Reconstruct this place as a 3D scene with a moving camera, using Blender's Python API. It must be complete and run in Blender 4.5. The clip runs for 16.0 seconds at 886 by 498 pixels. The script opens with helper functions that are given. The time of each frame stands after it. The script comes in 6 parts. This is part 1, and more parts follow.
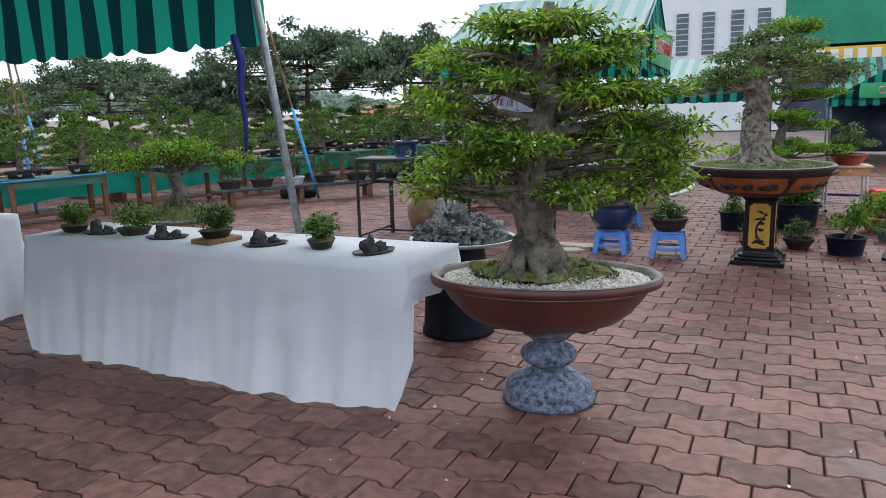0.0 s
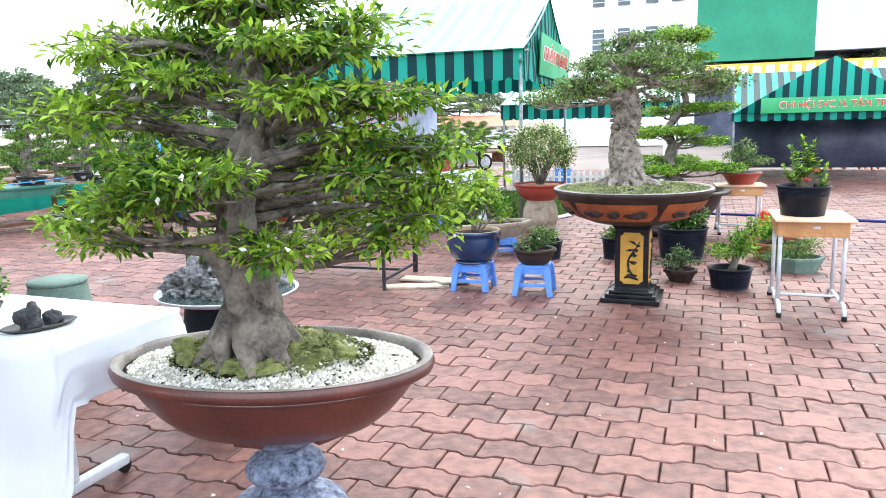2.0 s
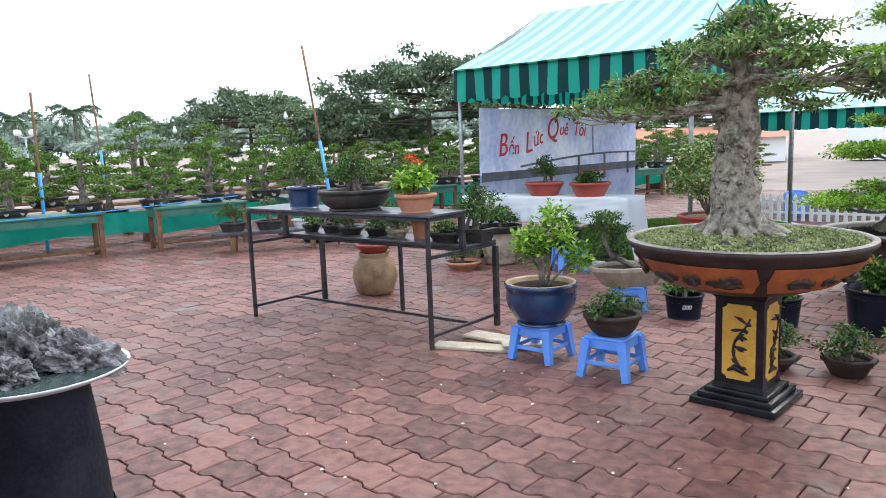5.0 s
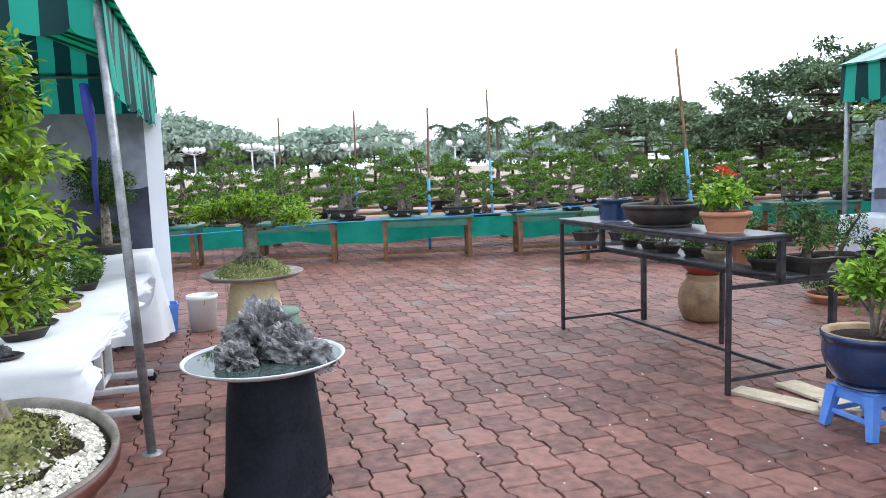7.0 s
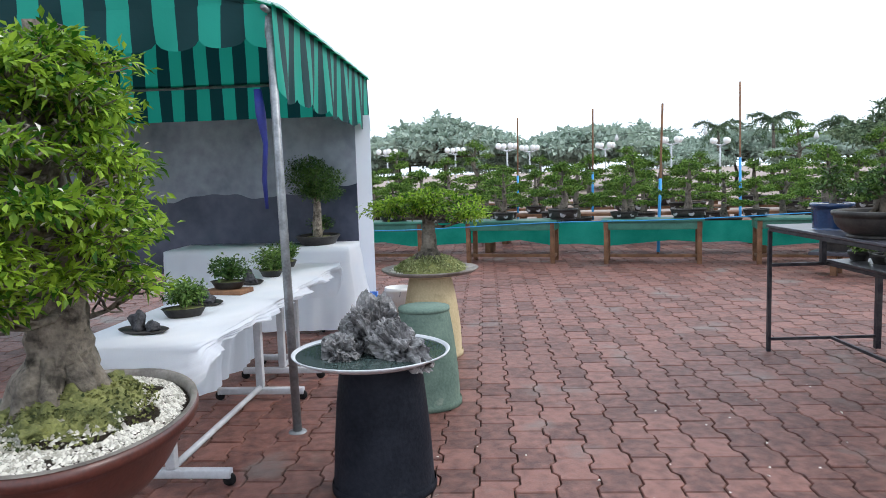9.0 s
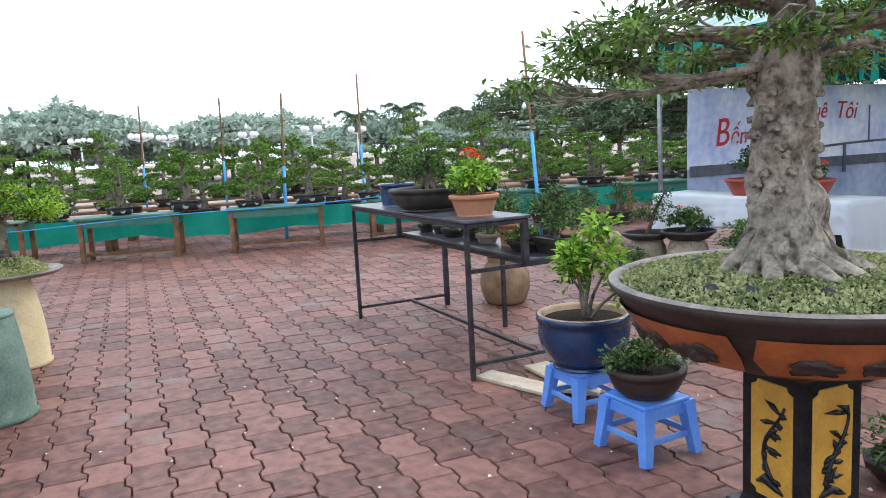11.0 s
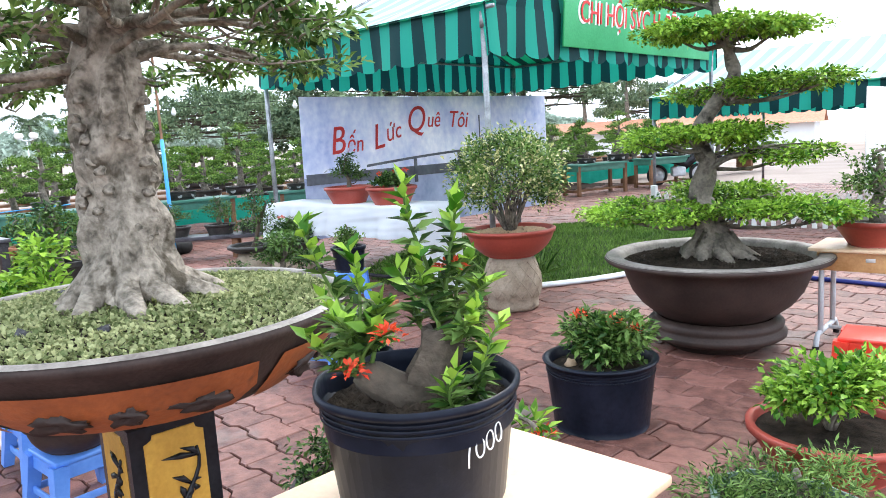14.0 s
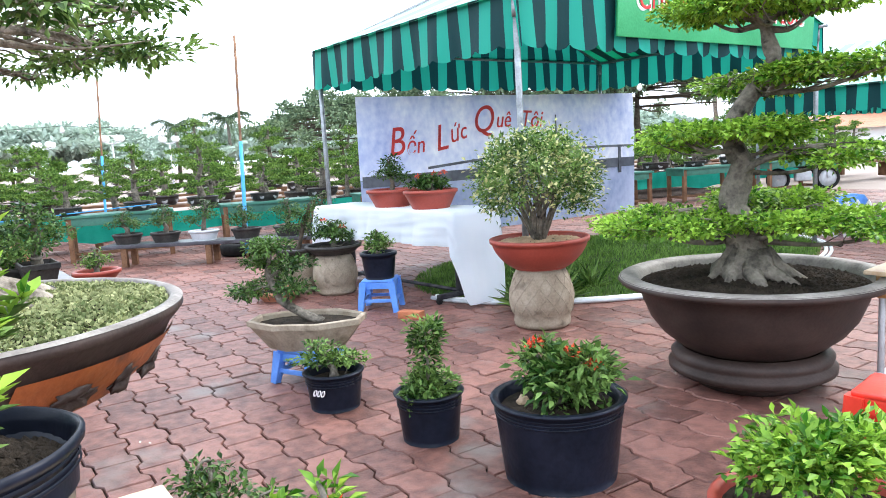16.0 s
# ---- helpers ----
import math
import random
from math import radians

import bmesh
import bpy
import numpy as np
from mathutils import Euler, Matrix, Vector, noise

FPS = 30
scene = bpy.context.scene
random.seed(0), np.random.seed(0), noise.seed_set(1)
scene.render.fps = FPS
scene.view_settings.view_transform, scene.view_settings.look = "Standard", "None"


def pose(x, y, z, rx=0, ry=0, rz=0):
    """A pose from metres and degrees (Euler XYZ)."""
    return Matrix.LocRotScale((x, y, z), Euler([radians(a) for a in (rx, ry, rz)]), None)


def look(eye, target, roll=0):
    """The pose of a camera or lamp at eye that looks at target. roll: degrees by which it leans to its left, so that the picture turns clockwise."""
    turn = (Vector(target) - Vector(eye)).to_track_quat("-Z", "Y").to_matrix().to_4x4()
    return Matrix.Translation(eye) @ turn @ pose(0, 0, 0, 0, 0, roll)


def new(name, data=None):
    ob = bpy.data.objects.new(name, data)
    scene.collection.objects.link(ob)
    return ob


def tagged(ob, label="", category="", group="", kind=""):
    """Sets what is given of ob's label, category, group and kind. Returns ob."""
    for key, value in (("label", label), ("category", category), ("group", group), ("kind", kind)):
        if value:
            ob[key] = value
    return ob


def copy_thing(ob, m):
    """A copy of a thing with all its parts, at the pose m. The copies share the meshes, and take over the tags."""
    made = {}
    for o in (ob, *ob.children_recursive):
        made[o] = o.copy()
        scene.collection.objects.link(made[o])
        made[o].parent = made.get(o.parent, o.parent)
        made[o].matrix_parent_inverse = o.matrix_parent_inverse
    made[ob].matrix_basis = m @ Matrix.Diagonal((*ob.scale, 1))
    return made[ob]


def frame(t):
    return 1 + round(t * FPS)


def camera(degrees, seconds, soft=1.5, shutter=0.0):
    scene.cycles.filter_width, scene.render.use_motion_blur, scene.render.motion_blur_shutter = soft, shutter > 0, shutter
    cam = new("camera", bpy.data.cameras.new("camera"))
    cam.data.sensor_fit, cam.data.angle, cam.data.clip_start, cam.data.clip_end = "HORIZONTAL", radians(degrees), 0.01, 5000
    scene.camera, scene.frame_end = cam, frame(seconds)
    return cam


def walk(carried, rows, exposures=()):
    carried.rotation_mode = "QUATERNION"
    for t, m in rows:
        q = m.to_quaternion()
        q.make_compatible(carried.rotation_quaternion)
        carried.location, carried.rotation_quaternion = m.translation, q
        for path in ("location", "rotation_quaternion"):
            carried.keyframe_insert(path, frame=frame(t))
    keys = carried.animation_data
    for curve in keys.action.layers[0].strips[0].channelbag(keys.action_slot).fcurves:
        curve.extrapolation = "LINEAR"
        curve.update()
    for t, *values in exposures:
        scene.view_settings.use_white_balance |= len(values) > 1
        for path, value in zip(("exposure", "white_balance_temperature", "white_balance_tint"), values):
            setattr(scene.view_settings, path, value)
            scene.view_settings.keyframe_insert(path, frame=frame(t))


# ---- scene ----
cam = camera(62.5, 16.0, soft=0.9)
PATH = [
    (0, (0.573, -0.220, 1.559), (0.359, 1.733, 1.183), -1.56),
    (0.5, (0.713, 0.037, 1.557), (0.609, 2.000, 1.189), -1.49),
    (1, (0.921, 0.325, 1.545), (0.874, 2.293, 1.188), -1.41),
    (1.5, (1.159, 0.622, 1.530), (1.119, 2.591, 1.180), -1.48),
    (2, (1.387, 0.967, 1.535), (1.350, 2.937, 1.193), -1.43),
    (2.5, (1.638, 1.288, 1.533), (1.597, 3.260, 1.201), -1.45),
    (3, (1.879, 1.568, 1.558), (1.766, 3.538, 1.233), -1.40),
    (3.2, (1.962, 1.682, 1.563), (1.796, 3.648, 1.240), -1.46),
    (5.3, (2.935, 2.822, 1.544), (2.033, 4.586, 1.271), -2.26),
    (5.5, (2.984, 2.900, 1.549), (1.973, 4.605, 1.285), -2.32),
    (6, (3.114, 3.093, 1.555), (1.890, 4.655, 1.304), -2.10),
    (6.5, (3.209, 3.279, 1.547), (1.792, 4.669, 1.306), -2.09),
    (7, (3.317, 3.463, 1.532), (1.715, 4.638, 1.305), -1.98),
    (7.5, (3.352, 3.675, 1.514), (1.617, 4.645, 1.292), -1.93),
    (8, (3.410, 3.861, 1.513), (1.525, 4.498, 1.307), -1.72),
    (8.2, (3.437, 3.934, 1.512), (1.518, 4.462, 1.308), -1.71),
    (10.3, (3.702, 4.384, 1.487), (1.860, 5.129, 1.259), -2.67),
    (10.5, (3.772, 4.417, 1.486), (2.020, 5.353, 1.247), -2.90),
    (11, (3.936, 4.495, 1.472), (2.465, 5.822, 1.199), -3.09),
    (11.5, (4.096, 4.659, 1.440), (2.946, 6.269, 1.147), -3.09),
    (12, (4.224, 4.864, 1.452), (3.287, 6.604, 1.145), -3.07),
    (12.5, (4.328, 5.055, 1.448), (3.446, 6.824, 1.141), -3.25),
    (13, (4.504, 5.238, 1.435), (3.627, 7.010, 1.131), -3.31),
    (13.5, (4.678, 5.397, 1.434), (3.798, 7.168, 1.133), -3.41),
    (14, (4.768, 5.556, 1.420), (3.873, 7.320, 1.124), -3.37),
    (14.5, (4.861, 5.720, 1.414), (3.785, 7.382, 1.130), -3.48),
    (15, (4.951, 5.897, 1.401), (3.805, 7.513, 1.126), -3.59),
    (15.5, (5.141, 6.139, 1.374), (3.959, 7.729, 1.102), -3.51),
    (16, (5.262, 6.388, 1.352), (4.064, 7.967, 1.084), -3.42),
]
EXPOSURES = [(0, -0.6), (0.7, -0.45), (1.0, -0.2), (1.5, 0.3), (2.2, 0.95), (2.6, 1.1), (3.2, 0.75), (5.3, 0.2), (7.0, 0.1), (8.2, -0.2), (10.3, -0.28), (11.2, 0.2), (12.5, 0.9), (13.5, 0.64), (14.5, 0.7), (16, 0.8)]
walk(cam, [(t, look(eye, target, roll)) for t, eye, target, roll in PATH], EXPOSURES)

# ---- world and sun: bright hazy sky, weak veiled sun ----
world = bpy.data.worlds.new("world")
scene.world = world
world.use_nodes = True
wn = world.node_tree.nodes
wl = world.node_tree.links
sky = wn.new("ShaderNodeTexSky")
sky.sky_type = "NISHITA"
sky.sun_disc = False
sky.sun_elevation = radians(42)
sky.sun_rotation = radians(19)
sky.dust_density = 6.0
haze = wn.new("ShaderNodeMix")
haze.data_type = "RGBA"
haze.inputs[0].default_value = 0.72
haze.inputs[7].default_value = (15.4, 17.2, 19.8, 1)
wl.new(sky.outputs[0], haze.inputs[6])
wl.new(haze.outputs[2], wn["Background"].inputs[0])
wn["Background"].inputs[1].default_value = 0.138
sun = new("sun", bpy.data.lights.new("sun", "SUN"))
sun.data.energy = 1.4
sun.data.angle = radians(24)
sun.data.color = (1.0, 0.98, 0.95)
sun.matrix_world = look((3, 8.5, 9), (0, 0, 0))

# ---- materials ----
def material(name, a, b, rough=0.6, scale=8.0, bump=0.15, fine=60.0, metal=0.0, island=0.0, random_hue=0.0, coat=0.0, translucent=0.0, spec=0.5, stain_shade=None, spread_out=False):
    m = bpy.data.materials.new(name)
    m.use_nodes = True
    n, l = m.node_tree.nodes, m.node_tree.links
    p = n["Principled BSDF"]
    p.inputs["Roughness"].default_value = rough
    p.inputs["Metallic"].default_value = metal
    p.inputs["Coat Weight"].default_value = coat
    p.inputs["Specular IOR Level"].default_value = 0.12 if max(b) < 0.06 else 0.22 if translucent or max(b) < 0.12 else spec
    tc = n.new("ShaderNodeTexCoord")
    big = n.new("ShaderNodeTexNoise")
    big.inputs["Scale"].default_value = scale
    big.inputs["Detail"].default_value = 5
    small = n.new("ShaderNodeTexNoise")
    small.inputs["Scale"].default_value = fine
    small.inputs["Detail"].default_value = 3
    where = n.new("ShaderNodeNewGeometry").outputs["Position"] if spread_out else tc.outputs["Object"]
    for t in (big, small):
        l.new(where, t.inputs["Vector"])
    add = n.new("ShaderNodeMath")
    add.operation = "MULTIPLY_ADD"
    l.new(small.outputs["Fac"], add.inputs[0])
    add.inputs[1].default_value = 0.45
    l.new(big.outputs["Fac"], add.inputs[2])
    ramp = n.new("ShaderNodeValToRGB")
    ramp.color_ramp.elements[0].position, ramp.color_ramp.elements[1].position = 0.5, 0.95
    ramp.color_ramp.elements[0].color, ramp.color_ramp.elements[1].color = (*a, 1), (*b, 1)
    fac = add.outputs[0]
    if island or random_hue:
        src = n.new("ShaderNodeNewGeometry").outputs["Random Per Island"] if island else n.new("ShaderNodeObjectInfo").outputs["Random"]
        k = n.new("ShaderNodeMath")
        k.operation = "MULTIPLY_ADD"
        l.new(src, k.inputs[0])
        k.inputs[1].default_value = island or random_hue
        k2 = n.new("ShaderNodeMath")
        k2.operation = "SUBTRACT"
        l.new(add.outputs[0], k2.inputs[0])
        k2.inputs[1].default_value = (island or random_hue) / 2
        l.new(k2.outputs[0], k.inputs[2])
        fac = k.outputs[0]
    l.new(fac, ramp.inputs[0])
    col = ramp.outputs[0]
    if stain_shade:
        sn = n.new("ShaderNodeTexNoise")
        sn.inputs["Scale"].default_value = stain_shade[1]
        sn.inputs["Detail"].default_value = 6
        l.new(where, sn.inputs["Vector"])
        sr = n.new("ShaderNodeValToRGB")
        sr.color_ramp.elements[0].position, sr.color_ramp.elements[1].position = stain_shade[2], stain_shade[2] + 0.12
        l.new(sn.outputs["Fac"], sr.inputs[0])
        mx = n.new("ShaderNodeMix")
        mx.data_type = "RGBA"
        l.new(sr.outputs[0], mx.inputs[0])
        l.new(col, mx.inputs[6])
        mx.inputs[7].default_value = (*stain_shade[0], 1)
        col = mx.outputs[2]
    l.new(col, p.inputs["Base Color"])
    if bump:
        bp = n.new("ShaderNodeBump")
        bp.inputs["Strength"].default_value = bump
        bp.inputs["Distance"].default_value = 0.02
        l.new(add.outputs[0], bp.inputs["Height"])
        l.new(bp.outputs[0], p.inputs["Normal"])
    if translucent:
        tr = n.new("ShaderNodeBsdfTranslucent")
        l.new(col, tr.inputs["Color"])
        ms = n.new("ShaderNodeMixShader")
        ms.inputs[0].default_value = translucent
        l.new(p.outputs[0], ms.inputs[1])
        l.new(tr.outputs[0], ms.inputs[2])
        l.new(ms.outputs[0], n["Material Output"].inputs["Surface"])
    return m


def striped(name, a, b, period, coord, translucent=0.0, white=None):
    """Tent cloth: stripes of two colours across the object's x or y axis."""
    m = material(name, a, a, 0.55, 3.0, 0.25, 25.0, translucent=translucent)
    n, l = m.node_tree.nodes, m.node_tree.links
    tc = n["Texture Coordinate"]
    sp = n.new("ShaderNodeSeparateXYZ")
    l.new(tc.outputs["Object"], sp.inputs[0])
    dv = n.new("ShaderNodeMath")
    dv.operation = "DIVIDE"
    l.new(sp.outputs[coord], dv.inputs[0])
    dv.inputs[1].default_value = period
    fr = n.new("ShaderNodeMath")
    fr.operation = "FRACT"
    l.new(dv.outputs[0], fr.inputs[0])
    gt = n.new("ShaderNodeMath")
    gt.operation = "GREATER_THAN"
    l.new(fr.outputs[0], gt.inputs[0])
    gt.inputs[1].default_value = 0.5
    mx = n.new("ShaderNodeMix")
    mx.data_type = "RGBA"
    l.new(gt.outputs[0], mx.inputs[0])
    ns = n["Color Ramp"].outputs[0]
    l.new(ns, mx.inputs[6])
    mx.inputs[7].default_value = (*b, 1)
    l.new(mx.outputs[2], n["Principled BSDF"].inputs["Base Color"])
    for q in n:
        if q.bl_idname == "ShaderNodeBsdfTranslucent":
            l.new(mx.outputs[2], q.inputs["Color"])
    return m


PAVER = material("paver", (0.085, 0.032, 0.024), (0.25, 0.112, 0.088), 0.55, 14.0, 0.35, 160.0, random_hue=0.34, stain_shade=((0.19, 0.155, 0.14), 1.6, 0.6), spread_out=True)
PAVER_REST = material("paver_rest", (0.085, 0.032, 0.024), (0.25, 0.112, 0.088), 0.55, 14.0, 0.35, 160.0, island=0.34, stain_shade=((0.19, 0.155, 0.14), 1.6, 0.6), spread_out=True)
BED = material("joint_sand", (0.02, 0.014, 0.011), (0.055, 0.038, 0.03), 0.95, 20.0, 0.4, 200.0)
GROUND = material("far_ground", (0.24, 0.19, 0.16), (0.36, 0.29, 0.25), 0.85, 0.6, 0.1, 12.0)
GRASS = material("grass_blade", (0.05, 0.12, 0.02), (0.2, 0.34, 0.07), 0.6, 3.0, 0.0, 20.0, island=0.4, translucent=0.25)
LAWN = material("lawn_soil", (0.03, 0.05, 0.012), (0.06, 0.1, 0.025), 0.9, 8.0, 0.5, 80.0)
CLOTH = material("white_cloth", (0.82, 0.88, 0.96), (0.9, 0.93, 0.98), 0.75, 2.5, 0.12, 180.0, translucent=0.45)
# Dark spots: bark speckle, with the shade of bumps and crevices coloured in.
BARK_PALE = material("pale_bark", (0.06, 0.05, 0.036), (0.46, 0.4, 0.33), 0.85, 16.0, 1.0, 60.0, stain_shade=((0.07, 0.055, 0.036), 18.0, 0.54))
BARK_GREY = material("grey_bark", (0.04, 0.034, 0.028), (0.27, 0.235, 0.19), 0.9, 10.0, 0.8, 60.0, stain_shade=((0.02, 0.017, 0.012), 14.0, 0.57))
BARK_DARK = material("dark_bark", (0.04, 0.03, 0.022), (0.14, 0.11, 0.08), 0.9, 14.0, 0.7, 70.0)
LEAF_LIME = material("lime_leaf", (0.025, 0.1, 0.008), (0.37, 0.56, 0.06), 0.4, 3.0, 0.0, 20.0, island=0.5, translucent=0.42)
LEAF_MID = material("mid_leaf", (0.022, 0.07, 0.01), (0.24, 0.38, 0.1), 0.45, 3.0, 0.0, 20.0, island=0.5, translucent=0.28)
LEAF_BRIGHT = material("bright_leaf", (0.035, 0.14, 0.008), (0.38, 0.6, 0.08), 0.4, 3.0, 0.0, 20.0, island=0.5, translucent=0.3)
LEAF_DARK = material("dark_leaf", (0.014, 0.05, 0.012), (0.12, 0.22, 0.05), 0.4, 3.0, 0.0, 20.0, island=0.5, translucent=0.2)
LEAF_FAR = material("far_leaf", (0.03, 0.09, 0.014), (0.22, 0.35, 0.07), 0.6, 0.8, 0.0, 8.0, island=0.5, translucent=0.25)
# Park trees and palms: distance haze is put into this greyed, paled green.
LEAF_TREE_HAZED = material("haze_paled_leaf", (0.08, 0.13, 0.075), (0.25, 0.33, 0.19), 0.7, 0.3, 0.0, 3.0, island=0.5, translucent=0.2)
# Far tree line: the haze in front of it is coloured into the leaves.
LEAF_HAZE = material("haze_tinted_tree_leaf", (0.3, 0.38, 0.32), (0.46, 0.55, 0.46), 0.8, 0.2, 0.0, 3.0, island=0.4, translucent=0.2)
LEAF_CREAM = material("cream_tip", (0.5, 0.5, 0.2), (0.75, 0.72, 0.42), 0.5, 3.0, 0.0, 20.0, island=0.5, translucent=0.3)
FLOWER = material("red_flower", (0.55, 0.035, 0.015), (0.85, 0.13, 0.05), 0.5, 6.0, 0.0, 40.0, island=0.5, translucent=0.25)
PETAL = material("white_petal", (0.7, 0.7, 0.6), (0.85, 0.85, 0.78), 0.6, 6.0, 0.0, 40.0, translucent=0.25)
MOSS = material("moss", (0.03, 0.045, 0.012), (0.26, 0.27, 0.09), 0.95, 9.0, 0.6, 90.0, island=0.4)
CLOVER = material("ground_cover", (0.14, 0.18, 0.07), (0.45, 0.47, 0.24), 0.8, 5.0, 0.0, 40.0, island=0.5, translucent=0.2)
SOIL = material("soil", (0.01, 0.008, 0.006), (0.045, 0.034, 0.025), 0.95, 18.0, 0.8, 130.0)
GRAVEL = material("white_gravel", (0.34, 0.32, 0.27), (0.78, 0.75, 0.68), 0.85, 20.0, 0.3, 90.0, island=0.6)
# Near-black blotches put the shade of pits and crevices into the rock colour.
ROCK = material("dark_rock", (0.014, 0.014, 0.017), (0.42, 0.41, 0.41), 0.65, 9.0, 1.0, 45.0, stain_shade=((0.008, 0.008, 0.01), 11.0, 0.53))
ROCK_BLACK = material("black_rock", (0.012, 0.012, 0.015), (0.1, 0.1, 0.11), 0.6, 16.0, 0.9, 70.0)
BROWN_GLAZE = material("brown_glaze", (0.055, 0.017, 0.013), (0.125, 0.036, 0.026), 0.38, 5.0, 0.1, 80.0, coat=0.15, stain_shade=((0.16, 0.11, 0.09), 7.0, 0.68))
BROWN_POT = material("dark_brown_pot", (0.024, 0.016, 0.014), (0.06, 0.04, 0.034), 0.5, 6.0, 0.15, 80.0)
RIM_GREY = material("worn_grey_rim", (0.13, 0.11, 0.1), (0.33, 0.3, 0.27), 0.6, 9.0, 0.25, 80.0)
ORANGE_BAND = material("rust_orange_glaze", (0.22, 0.06, 0.02), (0.42, 0.12, 0.035), 0.5, 6.0, 0.25, 50.0, stain_shade=((0.07, 0.035, 0.025), 9.0, 0.62))
RED_POT = material("red_plastic_pot", (0.24, 0.032, 0.02), (0.36, 0.06, 0.038), 0.5, 4.0, 0.08, 60.0)
TERRA = material("terracotta", (0.36, 0.14, 0.075), (0.52, 0.24, 0.14), 0.8, 7.0, 0.25, 90.0)
BLACK_POT = material("black_nursery_plastic", (0.004, 0.006, 0.011), (0.014, 0.017, 0.03), 0.34, 6.0, 0.15, 40.0)
DARK_POT = material("dark_ceramic", (0.018, 0.017, 0.018), (0.06, 0.055, 0.05), 0.45, 8.0, 0.15, 60.0)
BLUE_GLAZE = material("blue_glaze", (0.006, 0.02, 0.065), (0.018, 0.05, 0.13), 0.22, 5.0, 0.06, 60.0, coat=0.3)
TAN_RIM = material("tan_rim", (0.3, 0.2, 0.12), (0.5, 0.36, 0.23), 0.6, 10.0, 0.2, 60.0)
BLUE_PLASTIC = material("blue_plastic", (0.08, 0.24, 0.72), (0.14, 0.33, 0.82), 0.4, 5.0, 0.05, 60.0)
RED_PLASTIC = material("red_plastic", (0.62, 0.03, 0.02), (0.75, 0.05, 0.03), 0.35, 5.0, 0.05, 60.0)
WHITE_PLASTIC = material("white_plastic", (0.68, 0.68, 0.66), (0.8, 0.8, 0.78), 0.45, 5.0, 0.08, 60.0)
STONE_BLUE = material("painted_stone", (0.012, 0.02, 0.045), (0.27, 0.32, 0.43), 0.7, 30.0, 0.8, 90.0)
CREAM = material("cream_concrete", (0.45, 0.36, 0.2), (0.68, 0.57, 0.36), 0.8, 4.0, 0.3, 60.0, stain_shade=((0.33, 0.24, 0.13), 5.0, 0.62))
GREEN_CON = material("green_concrete", (0.07, 0.12, 0.1), (0.17, 0.25, 0.2), 0.8, 5.0, 0.3, 60.0, stain_shade=((0.3, 0.33, 0.28), 8.0, 0.66))
BLACK_CON = material("black_concrete", (0.006, 0.008, 0.013), (0.022, 0.026, 0.036), 0.6, 4.0, 0.3, 50.0, stain_shade=((0.06, 0.063, 0.065), 7.0, 0.7))
SAND_CON = material("sand_concrete", (0.22, 0.17, 0.12), (0.42, 0.35, 0.27), 0.85, 7.0, 0.3, 70.0, stain_shade=((0.14, 0.11, 0.08), 6.0, 0.6))
JAR_BROWN = material("brown_jar", (0.14, 0.085, 0.045), (0.33, 0.21, 0.12), 0.75, 8.0, 0.3, 70.0)
STEEL_DARK = material("dark_steel", (0.02, 0.02, 0.028), (0.075, 0.07, 0.075), 0.5, 12.0, 0.1, 90.0, metal=0.35)
STEEL_TOP = material("worn_black_board", (0.02, 0.02, 0.026), (0.1, 0.1, 0.12), 0.3, 5.0, 0.1, 60.0)
GALV = material("galvanised_pipe", (0.16, 0.17, 0.18), (0.34, 0.36, 0.38), 0.45, 14.0, 0.1, 70.0, metal=0.6, stain_shade=((0.16, 0.08, 0.04), 9.0, 0.72))
PAINT_GREY = material("pale_grey_paint", (0.45, 0.47, 0.5), (0.62, 0.64, 0.67), 0.45, 9.0, 0.06, 70.0)
WOOD_DESK = material("desk_wood", (0.45, 0.21, 0.07), (0.66, 0.38, 0.17), 0.45, 6.0, 0.08, 70.0)
WOOD_TOP = material("pale_desk_top", (0.68, 0.45, 0.27), (0.82, 0.64, 0.46), 0.42, 4.0, 0.06, 70.0, stain_shade=((0.6, 0.25, 0.12), 3.0, 0.64))
WOOD_BROWN = material("brown_timber", (0.1, 0.045, 0.02), (0.26, 0.13, 0.065), 0.75, 6.0, 0.2, 60.0)
WOOD_PALE = material("weathered_plank", (0.38, 0.31, 0.22), (0.62, 0.54, 0.43), 0.8, 5.0, 0.3, 60.0, stain_shade=((0.22, 0.17, 0.12), 5.0, 0.6))
GREEN_TABLE = material("green_table_paint", (0.03, 0.14, 0.1), (0.06, 0.22, 0.16), 0.5, 6.0, 0.08, 60.0)
NET_GREEN = material("green_netting", (0.008, 0.3, 0.22), (0.03, 0.45, 0.34), 0.6, 3.0, 0.2, 120.0, translucent=0.45)
BLACK_LACQ = material("black_lacquer", (0.008, 0.008, 0.01), (0.022, 0.022, 0.026), 0.25, 8.0, 0.05, 60.0, coat=0.2)
GOLD = material("ochre_panel", (0.42, 0.21, 0.025), (0.62, 0.35, 0.055), 0.5, 10.0, 0.15, 60.0)
GREEN_SHEET = material("green_tarpaulin", (0.008, 0.19, 0.1), (0.03, 0.32, 0.18), 0.5, 2.0, 0.2, 30.0, translucent=0.3)
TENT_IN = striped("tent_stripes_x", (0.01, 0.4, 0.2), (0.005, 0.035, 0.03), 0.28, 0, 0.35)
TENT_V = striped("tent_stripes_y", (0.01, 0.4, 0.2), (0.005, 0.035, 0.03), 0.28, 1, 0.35)
